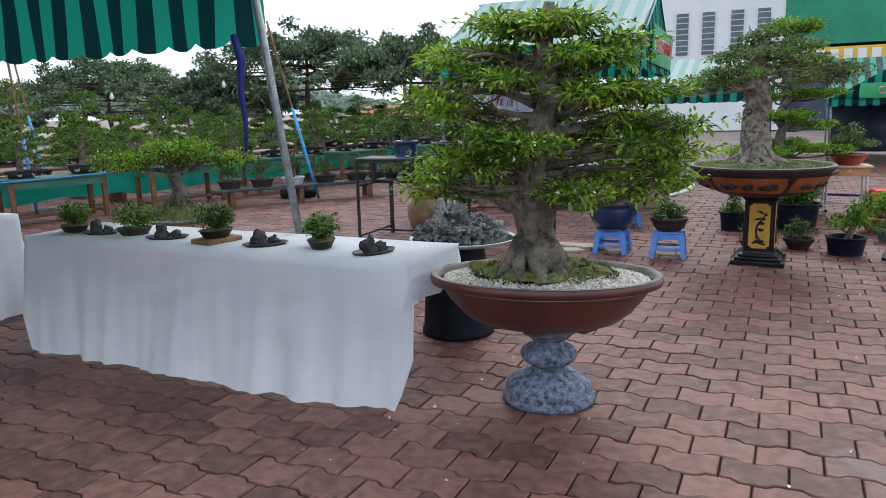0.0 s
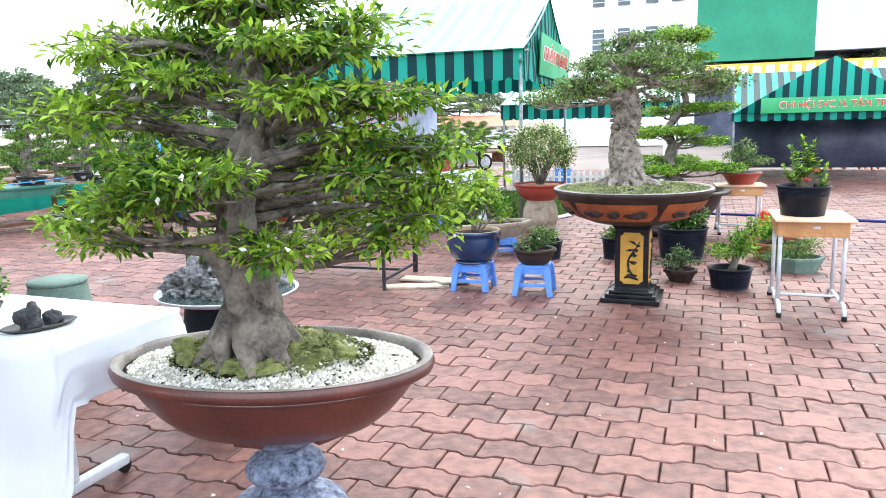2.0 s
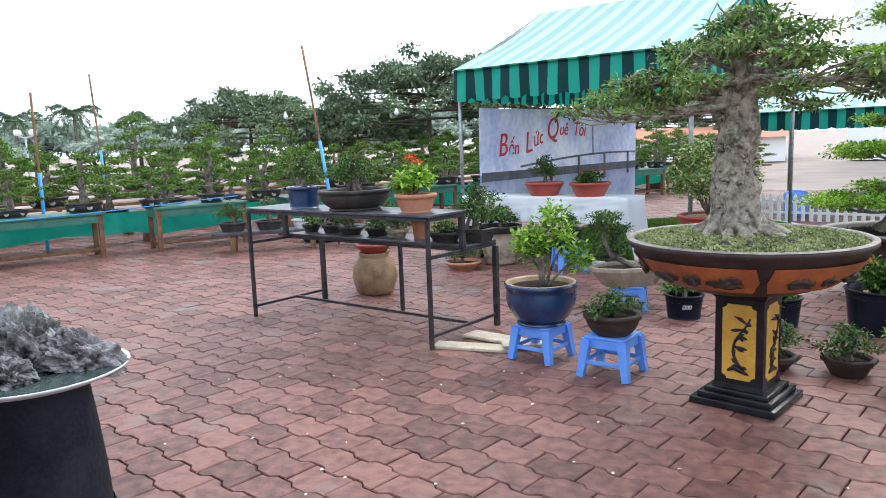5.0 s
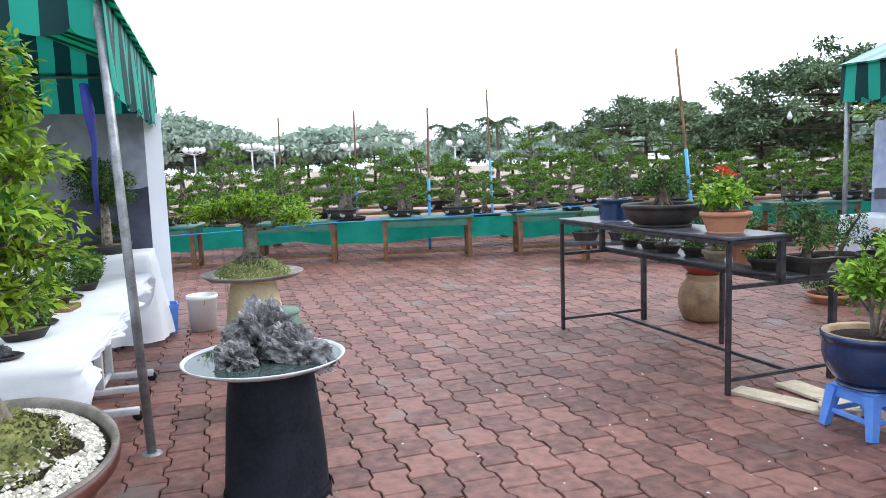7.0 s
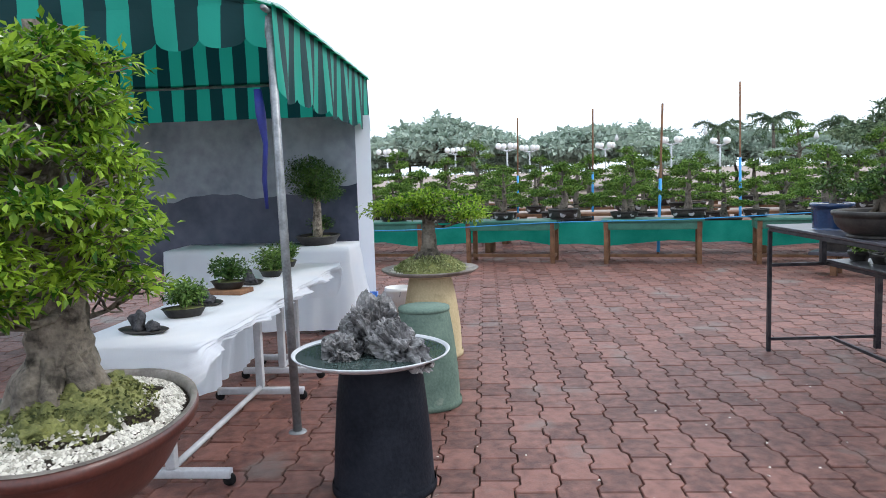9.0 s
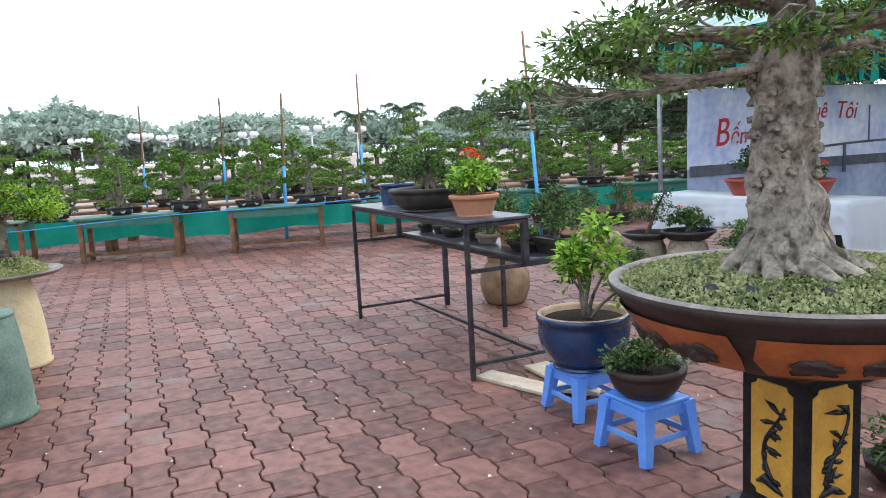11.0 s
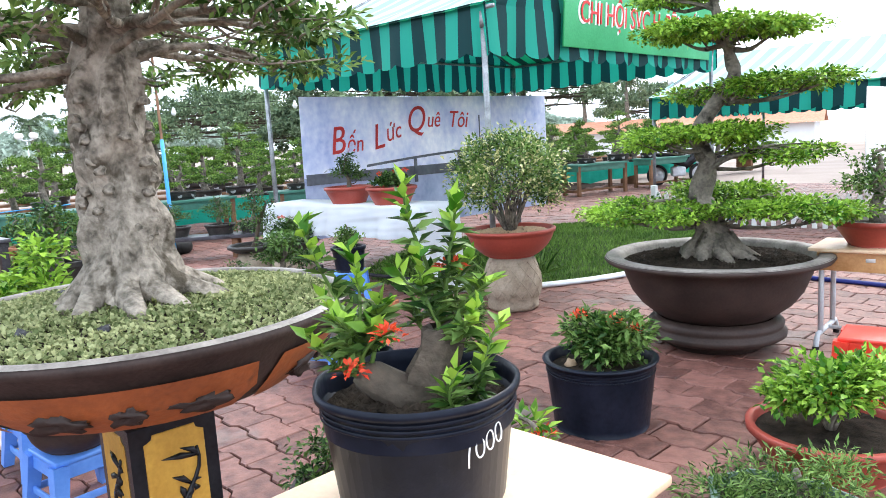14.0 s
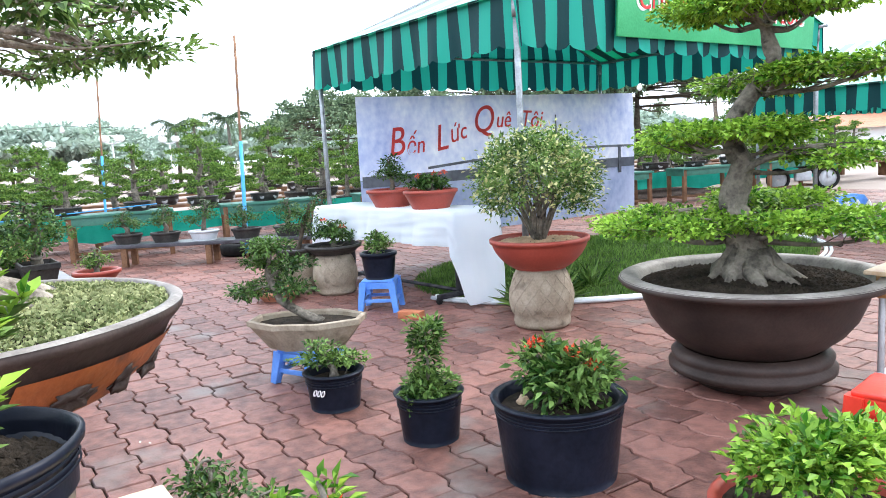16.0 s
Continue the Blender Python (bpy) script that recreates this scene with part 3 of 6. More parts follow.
def desk(m, label, w=0.62, d=0.46, h=0.64):
    dk = thing("school_desk", label, "desk", m, "school desks")
    part("desktop", box(w, d, 0.022, 0.006, (0, 0, h - 0.011)), WOOD_TOP, dk)
    part("front_drawer_panel", box(w * 0.86, 0.018, 0.12, 0.003, (0, -d * 0.36, h - 0.083)), WOOD_DESK, dk)
    part("back_panel", box(w * 0.86, 0.018, 0.12, 0.003, (0, d * 0.36, h - 0.083)), WOOD_DESK, dk)
    for s in (-1, 1):
        part("side_panel", box(0.018, d * 0.7, 0.12, 0.003, (s * w * 0.43, 0, h - 0.083)), WOOD_DESK, dk)
        x = s * w * 0.4
        for sy in (-1, 1):
            part("leg", pipe([(x, sy * d * 0.33, h - 0.03), (x, sy * d * 0.33, 0.1)], 0.016, 10), PAINT_GREY, dk)
        part("foot_tube", pipe([(x, -d * 0.56, 0.012), (x, -d * 0.54, 0.06), (x, -d * 0.46, 0.1), (x, d * 0.46, 0.1), (x, d * 0.54, 0.06), (x, d * 0.56, 0.012)], 0.016, 10), PAINT_GREY, dk)
        for sy in (-1, 1):
            part("rubber_foot", lathe([(0.001, 0), (0.02, 0), (0.02, 0.03), (0.016, 0.034)], 10), RUBBER, dk, m=pose(x, sy * d * 0.56, 0))
    part("stretcher", pipe([(-w * 0.4, 0, 0.1), (w * 0.4, 0, 0.1)], 0.012, 8), PAINT_GREY, dk)
    part("label_plate", box(0.05, 0.003, 0.022, 0, (0.02, -d * 0.36 - 0.011, h - 0.07)), SIGN_WHITE, dk)
    return dk


def draped(sx, sy, h, drop, folds=0.02, hem=0.015, seed=0):
    """A cloth over a table: its top and skirts that hang by drop = (south, east, north, west) metres."""
    verts, faces = [], []
    per = []
    step = 0.035
    def side(ax, ay, bx, by, k, nx, ny):
        n = max(2, int(math.hypot(bx - ax, by - ay) / step))
        for i in range(n):
            t = i / n
            per.append((ax + (bx - ax) * t, ay + (by - ay) * t, k, nx, ny, t))
    side(-sx / 2, -sy / 2, sx / 2, -sy / 2, 0, 0, -1)
    side(sx / 2, -sy / 2, sx / 2, sy / 2, 1, 1, 0)
    side(sx / 2, sy / 2, -sx / 2, sy / 2, 2, 0, 1)
    side(-sx / 2, sy / 2, -sx / 2, -sy / 2, 3, -1, 0)
    n, rows = len(per), 18
    for j in range(rows + 1):
        for i, (x, y, k, nx, ny, t) in enumerate(per):
            nxt = drop[(k + 1) % 4] if t > 0.5 else drop[(k - 1) % 4]
            edge = max(0.0, 1 - min(t, 1 - t) * (sx if k % 2 == 0 else sy) / 0.05)
            d = drop[k] * (1 - 0.5 * edge) + nxt * 0.5 * edge
            d = min(d, h - 0.004) * (1 - 0.06 * abs(noise.noise((x * 2, y * 2, seed))))
            f = j / rows
            w = folds * f * (1.1 * noise.noise((x * 2.6 + f * 0.9, y * 2.6, seed)) + 0.9 * noise.noise((x * 6.5, y * 6.5, seed)) + 0.5 * noise.noise((x * 14, y * 14, seed + f * 0.6))) + 0.012 * noise.noise((x * 3 + f * 4, y * 3, f * 5 + seed)) + 0.006 + 0.16 * f * d * (0.6 + 0.4 * math.sin(math.pi * t))
            verts.append((x + nx * w, y + ny * w, h - f * d + 0.004 * (j == 0)))
    for j in range(rows):
        for i in range(n):
            a, b = j * n + i, j * n + (i + 1) % n
            faces.append((a, a + n, b + n, b))
    faces.append(tuple(range(n)))
    return soup(verts, faces)


def tent(m, label, lu, lv, eave, ridge, roof, far=False, drop=0.34, lean=(0, 0), end=None):
    """A ridge tent of pipes and striped cloth. Local x along the ridge, corner poles at the corners."""
    t = thing("market_tent", label, "tent", m, "striped tents")
    for x in (0, lu):
        for y in (0, lv):
            lx, ly = lean if x and y else (0, 0)
            p = part("pole", pipe([(x + lx, y + ly, 0.0), (x + lx * 0.45, y + ly * 0.45, eave * 0.55), (x, y, eave)], 0.026, 12), GALV, t)
            part("sleeve", pipe([(x, y, eave - 0.16), (x, y, eave - 0.03)], 0.033, 12), GALV, p)
            part("base_disc", lathe([(0.001, 0.012), (0.05, 0.012), (0.055, 0.002)], 16), GALV, p, m=pose(x + lx, y + ly, 0))
    for x in (0, lu):
        part("rafter", pipe([(x, 0, eave), (x, lv / 2, ridge), (x, lv, eave)], 0.018, 8), GALV, t)
        part("tie", pipe([(x, 0, eave), (x, lv, eave)], 0.016, 8), GALV, t)
    for y, z in ((0, eave), (lv, eave), (lv / 2, ridge)):
        part("purlin", pipe([(-0.12, y, z), (lu + 0.12, y, z)], 0.018, 8), GALV, t)
    for side in (0, 1):
        verts, faces, n, k = [], [], 30, 10
        for j in range(k + 1):
            for i in range(n + 1):
                f = j / k
                y = (1 - f) * (-0.08 if side == 0 else lv + 0.08) + f * lv / 2
                z = eave + 0.03 + (ridge - eave) * f - 0.07 * math.sin(math.pi * f) * (0.6 + 0.4 * math.sin(i * 0.9))
                verts.append((-0.06 + (lu + 0.12) * i / n, y, z + 0.01 * noise.noise((i * 0.4, j * 0.4, side))))
        for j in range(k):
            for i in range(n):
                a = j * (n + 1) + i
                faces.append((a, a + 1, a + n + 2, a + n + 1))
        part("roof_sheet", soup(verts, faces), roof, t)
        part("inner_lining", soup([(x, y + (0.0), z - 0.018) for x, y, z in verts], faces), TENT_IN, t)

    def fringe(ax, ay, bx, by, mat, name, drop=drop):
        l = math.hypot(bx - ax, by - ay)
        n = int(l / 0.028)
        nx, ny = (by - ay) / l, -(bx - ax) / l
        verts, faces, rows = [], [], 6
        for j in range(rows + 1):
            for i in range(n + 1):
                s = i / n
                ph = (s * l / 0.28) % 1.0
                d = drop + 0.055 * math.sin(math.pi * ph) ** 0.5
                f = j / rows
                w = 0.035 + 0.03 * f * math.sin(s * l * 9 + 0.6 * f) + 0.015 * f * noise.noise((s * 30, f, l))
                verts.append((ax + (bx - ax) * s + nx * w, ay + (by - ay) * s + ny * w, eave + 0.04 - f * d))
        for j in range(rows):
            for i in range(n):
                a = j * (n + 1) + i
                faces.append((a, a + 1, a + n + 2, a + n + 1))
        part(name, soup(verts, faces), mat, t)
    fringe(-0.06, 0, lu + 0.06, 0, VALANCE, "valance")
    fringe(lu + 0.06, lv, -0.06, lv, VALANCE, "valance")
    fringe(lu, 0, lu, lv, VALANCE_Y, "valance", end or drop)
    fringe(0, lv, 0, 0, VALANCE_Y, "valance")
    for x, s in ((lu + 0.03, 1), (-0.03, -1)):
        n = 16
        verts, faces = [], []
        for i in range(n + 1):
            y = lv * i / n
            top = eave + (ridge - eave) * (1 - abs(2 * i / n - 1))
            verts += [(x, y, eave + 0.02), (x + 0.03 * s * math.sin(i * 1.1), y, eave + 0.02 + (top - eave) * 0.5), (x, y, top + 0.02)]
        for i in range(n):
            for k in (0, 1):
                a = i * 3 + k
                faces.append((a, a + 3, a + 4, a + 1))
        part("gable_sheet", soup(verts, faces), VALANCE_Y, t)
    return t


def lettered(parent, words, size, mat, m, name="lettering", shear=0.0, outline=None):
    o = part(name, text_mesh(words, size, 0.003, shear), mat, parent, m=m, smooth=False)
    return o


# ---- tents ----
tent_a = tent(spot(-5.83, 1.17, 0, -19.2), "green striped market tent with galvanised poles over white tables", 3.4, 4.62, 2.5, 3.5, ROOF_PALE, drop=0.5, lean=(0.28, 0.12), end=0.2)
tent_b = tent(spot(-0.73, 12.22, 0, -16), "pale-roofed green striped tent on galvanised poles over a lawn", 3.18, 4.65, 2.48, 3.5, ROOF_PALE, drop=0.38)
sign = part("gable_sign", box(0.02, 3.3, 0.62, 0.004, (0, 0, 0)), SIGN_GREEN, tent_b, "green printed sign with red lettering", m=pose(3.18 + 0.1, 2.72, 2.52, 0, 4, 0))
lettered(sign, "CHI HỘI SVC H. BẾN LỨC", 0.3, SIGN_WHITE, pose(0.0135, 0, 0.02, 90, 0, 90) @ Matrix.Diagonal((0.84, 1.12, 1, 1)), "letter_outline")
lettered(sign, "CHI HỘI SVC H. BẾN LỨC", 0.29, SIGN_RED, pose(0.017, 0, 0.02, 90, 0, 90) @ Matrix.Diagonal((0.84, 1.0, 1, 1)))
tent_c = tent(spot(7.85, 18.16, 0, -20.5), "distant green striped tent with a red-lettered sign", 4.0, 5.0, 1.55, 2.55, VALANCE, True, 0.16)
sg = part("front_sign", box(3.0, 0.02, 0.34, 0.004), SIGN_GREEN, tent_c, "green printed sign with red lettering", m=pose(2.05, -0.12, 1.72))
lettered(sg, "CHI HỘI SVC H. TÂN TRỤ", 0.2, SIGN_WHITE, pose(0, -0.0135, 0, 90, 0, 0) @ Matrix.Diagonal((0.98, 1.15, 1, 1)), "letter_outline")
lettered(sg, "CHI HỘI SVC H. TÂN TRỤ", 0.195, SIGN_RED, pose(0, -0.017, 0, 90, 0, 0))
part("front_gable", soup([(0, -0.1, 1.57), (4.0, -0.1, 1.57), (2.0, -0.1, 2.75), (0, -0.07, 1.57), (4.0, -0.07, 1.57), (2.0, -0.07, 2.75)], [(0, 1, 2), (5, 4, 3), (0, 3, 4, 1), (1, 4, 5, 2), (2, 5, 3, 0)]), VALANCE, tent_c)
part("back_print", box(4.0, 0.03, 1.2, 0, (2.0, 1.2, 0.85)), BACKDROP_LOW, tent_c, "dark blue landscape print")
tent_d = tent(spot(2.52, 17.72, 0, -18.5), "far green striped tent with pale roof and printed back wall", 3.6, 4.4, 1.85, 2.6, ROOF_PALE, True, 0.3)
back_d = whole("printed_backdrop", box(0.02, 3.4, 1.35, 0), SIGN_WHITE, spot(5.86, 16.5, 1.05, -18.5), "white banner with reversed red writing seen from behind", "banner")
for i, (y, w) in enumerate(((-1.2, 0.5), (-0.5, 0.6), (0.3, 0.7), (1.1, 0.5))):
    part("writing_bar", box(0.008, w, 0.26, 0), SIGN_RED, back_d, m=pose(-0.015, y, 0.1), smooth=False)

# ---- landscape banner in the second tent ----
banner = thing("printed_banner", "large landscape banner of a river bridge with red lettering", "banner", spot(-0.6, 12.62, 0.31, -21.3) @ Matrix.Diagonal((1, 1, 1.19, 1)))
def sheet(y0, y1, z0, z1, x, wave=0.02, n=60, k=10):
    verts = [(x + wave * noise.noise((y * 1.4, z * 0.8, 2.0)), y, z) for z in np.linspace(z0, z1, k) for y in np.linspace(y0, y1, n)]
    return soup(verts, [(j * n + i, j * n + i + 1, (j + 1) * n + i + 1, (j + 1) * n + i) for j in range(k - 1) for i in range(n - 1)])
part("sky_print", sheet(0, 4.45, 0.62, 1.43, 0, 0.03), BANNER, banner)
part("river_print", sheet(0, 4.45, 0.0, 0.617, 0, 0.03), BANNER_WATER, banner, "grey-blue printed river")
part("far_bank_print", sheet(0.02, 4.43, 0.55, 0.66, 0.02, 0.03, 40, 3), BANNER_DARK, banner)
bridge = [(0.03, 0.9 + 3.5 * t, 0.64 + 0.17 * math.sin(math.pi * (0.12 + 0.5 * t))) for t in np.linspace(0, 1, 14)]
part("bridge_print", pipe(bridge, 0.014, 6), BANNER_DARK, banner, m=pose(0.028, 0, 0) @ Matrix.Diagonal((0.1, 1, 1, 1)))
for i in (3, 6, 9, 12):
    x, y, z = bridge[i]
    part("bridge_pier_print", box(0.01, 0.05, z - 0.48, 0, (x, y, (z + 0.48) / 2)), BANNER_DARK, banner, smooth=False)
part("lamp_mast_print", box(0.01, 0.016, 0.4, 0, (0.03, 2.95, 1.0)), BANNER_DARK, banner, smooth=False)
for words, size, y, z, tilt in (("B", 0.4, 0.47, 0.97, 4), ("ến", 0.25, 0.73, 0.93, 6), ("L", 0.38, 1.1, 0.99, 8), ("ức", 0.25, 1.35, 1.04, 12), ("Q", 0.4, 1.74, 1.16, 4), ("uê", 0.25, 2.06, 1.16, 0), ("Tôi", 0.27, 2.52, 1.15, -2)):
    lettered(banner, words, size, SIGN_RED, pose(0.036, y, z, 90, 0, 90) @ pose(0, 0, 0, 0, 0, tilt), "lettering", 0.25)

# ---- backdrop and blue ribbon in the first tent ----
back_a = thing("printed_backdrop", "grey and dark blue landscape backdrop hung inside the tent", "backdrop", spot(-5.53, 1.43, 0, -19.2) @ Matrix.Diagonal((1, 1, 1.04, 1)))
part("upper_print", sheet(0, 4.2, 0.5, 2.05, 0, 0.03), BACKDROP, back_a)
hy = np.linspace(0, 4.2, 90)
hill = [1.3 + 0.16 * noise.noise((y * 1.1, 0, 4.0)) + 0.07 * noise.noise((y * 4.3, 1.0, 0)) for y in hy]
part("hill_print", soup([(0.012 + 0.03 * noise.noise((y * 1.4, z * 0.8, 2.0)), y, z) for y, h in zip(hy, hill) for z in (0.5, 0.9, h)], [(3 * i + j, 3 * i + 3 + j, 3 * i + 4 + j, 3 * i + 1 + j) for i in range(89) for j in (0, 1)]), BACKDROP_LOW, back_a, "dark printed hills")
part("white_edge", sheet(4.2, 4.36, 0.1, 2.05, 0.0, 0.03, 6, 10), CLOTH, back_a)
v, f = tube([(0, 0, 2.05), (0.03, 0.02, 1.9), (0.0, 0.03, 1.72), (0.03, 0.02, 1.5), (0.01, 0.02, 1.32)], [0.024, 0.03, 0.018, 0.016, 0.01], 8, 0.4)
whole("blue_ribbon", soup(v, f), BLUE_CLOTH, spot(-1.2, 4.33, 0.0, -19.2), "dark blue cloth tied round the tent pole", "ribbon")

# ---- white tables ----
def table_legs(parent, w, d, h, mat=PAINT_GREY, castors=True):
    part("tabletop", box(w - 0.02, d - 0.02, 0.025, 0.003, (0, 0, h - 0.018)), WOOD_PALE, parent)
    for s in (-1, 1):
        x = s * (w / 2 - 0.25)
        part("post", box(0.05, 0.05, h - 0.12, 0.006, (x, 0, h / 2 + 0.03)), mat, parent)
        ft = part("foot_bar", box(0.05, d, 0.045, 0.008, (x, 0, 0.065)), mat, parent)
        for sy in (-1, 1):
            part("castor", lathe([(0.001, -0.012), (0.03, -0.012), (0.034, 0), (0.03, 0.012), (0.001, 0.012)], 14), RUBBER, ft, m=pose(x, sy * d * 0.48, 0.034, 0, 90, 0))
    part("stretcher", pipe([(-w / 2 + 0.25, 0, 0.09), (w / 2 - 0.25, 0, 0.09)], 0.018, 8), mat, parent)


LONG_TABLE = spot(-1.23, 4.14, 0, -20)
for i, (u0, u1) in enumerate(((-0.58, 1.3), (-1.5, -0.6))):
    tb = thing("folding_table", "folding display table with pale grey legs on castors", "table", LONG_TABLE @ pose((u0 + u1) / 2, 0, 0), "display tables")
    table_legs(tb, u1 - u0, 0.6, 0.775)
whole("tablecloth", draped(2.98, 0.63, 0.782, (0.778, 0.22, 0.06, 0.3), 0.085, seed=3), CLOTH, LONG_TABLE @ pose(-0.08, 0, 0), "white cloth draped to the floor over the display tables", "tablecloth")
tb = thing("side_table", "table along the tent's back wall", "table", spot(-4.03, 4.42, 0, 70.8))
table_legs(tb, 1.75, 0.6, 0.82)
whole("tablecloth", draped(1.8, 0.66, 0.828, (0.78, 0.78, 0.78, 0.7), 0.05, seed=8), CLOTH, spot(-4.03, 4.42, 0, 70.8), "creased white cloth over the back table", "tablecloth")
tb = thing("folding_table", "table under the tent's eave beside a lawn", "table", spot(0.58, 11.85, 0, -14), "display tables")
table_legs(tb, 2.28, 0.5, 0.82, STEEL_DARK)
whole("tablecloth", draped(2.32, 0.54, 0.828, (0.3, 0.81, 0.3, 0.5), 0.06, seed=5), CLOTH, spot(0.58, 11.85, 0, -14), "white cloth hanging to the ground at the table's end", "tablecloth")

# ---- small plants and scholar's rocks on the long table ----
def mini_tree(m, label, r=0.12, mat=LEAF_MID, stand=False, pot=DARK_POT):
    p = thing("miniature_bonsai", label, "bonsai", m, "miniature bonsai on the white table")
    z = 0.0
    if stand:
        part("stand", box(0.26, 0.17, 0.03, 0.006, (0, 0, 0.015)), WOOD_BROWN, p)
        z = 0.03
    h = 0.05
    part("pot", lathe([(0.05, z), (0.085, z + 0.002), (0.115, z + h), (0.12, z + h), (0.11, z + h - 0.006), (0.1, z + h - 0.015)], 24, 1.0, 0.7), pot, p)
    part("moss", uneven(0.105, 0.074, z + h - 0.008, 0.015, 8, 6, 24), MOSS, p)
    tree(p, [(0, 0, z + h), (0.015, 0, z + h + 0.03), (-0.005, 0.005, z + h + 0.07)], [0.018, 0.013, 0.009], [(0, 0, z + h + 0.085, r, r * 0.85, r * 0.55), (r * 0.3, 0, z + h + 0.05, r * 0.7, r * 0.6, r * 0.3)], 1500, (0.022, 0.013), mat, BARK_DARK, twigs=3, pad_parts=False, branch=0.006, shell=0.4, segs=8)
    return p


def suiseki(m, label, seed, s=1.0):
    p = thing("viewing_stone", label, "viewing stone", m, "black stones on dark trays")
    part("tray", lathe([(0.001, 0), (0.11, 0), (0.135, 0.012), (0.14, 0.016), (0.132, 0.018), (0.12, 0.01), (0.001, 0.008)], 28, 1.0, 0.62), DARK_POT, p)
    part("stone", rock_mesh(0.055 * s, 0.04, 0.075 * s, seed, 3), ROCK_BLACK, p, m=pose(-0.035, 0, 0.008))
    part("stone", rock_mesh(0.045, 0.035, 0.04, seed + 5, 3), ROCK_BLACK, p, m=pose(0.055, 0.005, 0.008))
    return p


ITEMS_ALONG = (-1.36, -1.1, -0.82, -0.48, -0.06, 0.32, 0.7, 1.08)
for i, u in enumerate(ITEMS_ALONG):
    if i % 2 == 0:
        mini_tree(LONG_TABLE @ pose(u, -0.08 + 0.04 * ((i // 2) % 2), 0.786, 0, 0, 20 * i), "small clipped bonsai in a dark oval dish on white cloth", 0.11 + 0.012 * ((i * 7) % 3), LEAF_MID if i != 4 else LEAF_DARK, stand=(i == 4))
    else:
        suiseki(LONG_TABLE @ pose(u, -0.08, 0.786, 0, 0, 10 * i), "small black jagged stone on a dark oval tray", i * 3.1)

# ---- large flowering bonsai on the baluster pedestal ----
ped = thing("baluster_pedestal", "grey-blue painted concrete baluster pedestal with scaly relief", "pedestal", spot(0.715, 3.575, 0, -5.5) @ Matrix.Diagonal((1, 1, 1.05, 1)))
part("base_bell", lathe([(0.001, 0), (0.24, 0), (0.25, 0.015), (0.248, 0.03), (0.225, 0.04), (0.232, 0.06), (0.225, 0.09), (0.18, 0.125), (0.11, 0.15), (0.088, 0.17)], 40, lobes=20, lobe=0.012), STONE_BLUE, ped)
part("knop", lathe([(0.088, 0.17), (0.082, 0.18), (0.1, 0.19), (0.138, 0.215), (0.152, 0.24), (0.142, 0.268), (0.105, 0.292), (0.085, 0.3)], 40, lobes=20, lobe=0.015), STONE_BLUE, ped)
part("neck", lathe([(0.085, 0.3), (0.08, 0.315), (0.1, 0.33), (0.16, 0.375), (0.185, 0.397), (0.001, 0.402)], 40), STONE_BLUE, ped)
b1 = thing("flowering_bonsai", "large layered lime-green bonsai in a glazed brown oval pot", "bonsai", spot(0.69, 3.58, 0.422, -5.5) @ Matrix.Diagonal((1.05, 1.05, 1, 1)))
RX, RY, PH = 0.575, 0.375, 0.272
part("pot", lathe([(0.2, 0.0), (0.3, 0.004), (0.37, 0.03), (0.43, 0.08), (0.48, 0.14), (0.515, 0.195), (0.535, 0.222), (0.575, 0.228), (0.582, 0.25), (0.575, PH), (0.555, PH + 0.002)], 56, 1.0, RY / RX), BROWN_GLAZE, b1)
part("rim", lathe([(0.575, PH + 0.003), (0.548, PH + 0.004), (0.54, PH - 0.01), (0.53, PH - 0.06)], 56, 1.0, RY / RX), RIM_GREY, b1, "worn pale inner rim")
for i in range(6):
    a = math.pi / 3 * i + 0.4
    part("pot_foot", box(0.11, 0.05, 0.03, 0.008), BROWN_GLAZE, b1, m=pose(0.27 * math.cos(a), 0.17 * math.sin(a), 0.006, 0, 0, math.degrees(a) + 90))
part("soil", uneven(0.535, 0.345, PH - 0.03, 0.05, 4), SOIL, b1)
mound = lambda x, y: (x / 0.36) ** 2 + ((y - 0.02) / 0.23) ** 2 + 0.35 * np.sin(x * 17) * np.sin(y * 19) < 1
grains(b1, "gravel", 0.525, 0.335, PH - 0.028, 0.05, 9000, 0.008, GRAVEL, lambda x, y: ~mound(x, y))["kind"] = "stuff"
part("moss_mound", uneven(0.36, 0.24, PH - 0.03, 0.13, 9, 18, 48, 4.0), MOSS, b1)
grains(b1, "mixed_gravel", 0.36, 0.23, PH - 0.012, 0.07, 900, 0.009, GRAVEL)["kind"] = "stuff"
for i in range(16):
    a, k = i * 2.4, 0.12 + 0.2 * rng.random()
    part("moss_clump", rock_mesh(0.05 + 0.03 * rng.random(), 0.045, 0.035, 50 + i, 3, 0.7), MOSS, b1, m=pose(k * math.cos(a) - 0.03, 0.65 * k * math.sin(a) - 0.05, PH + 0.01, 0, 0, 40 * i))
tufts(b1, "moss_cover", 0.38, 0.25, PH - 0.01, 0.1, 1500, 0.016, MOSS)["kind"] = "stuff"
roots(b1, 0.14, 0.16, PH + 0.02, 8, BARK_GREY, 1.15, 3, (-0.04, -0.07))
T1 = [(x, y, z - 0.044) for x, y, z in ((-0.04, -0.07, 0.3), (-0.03, -0.07, 0.5), (-0.06, -0.06, 0.72), (-0.04, -0.06, 0.95), (0.02, -0.05, 1.2), (0.0, -0.03, 1.45), (0.03, -0.04, 1.68))]
pads1 = []
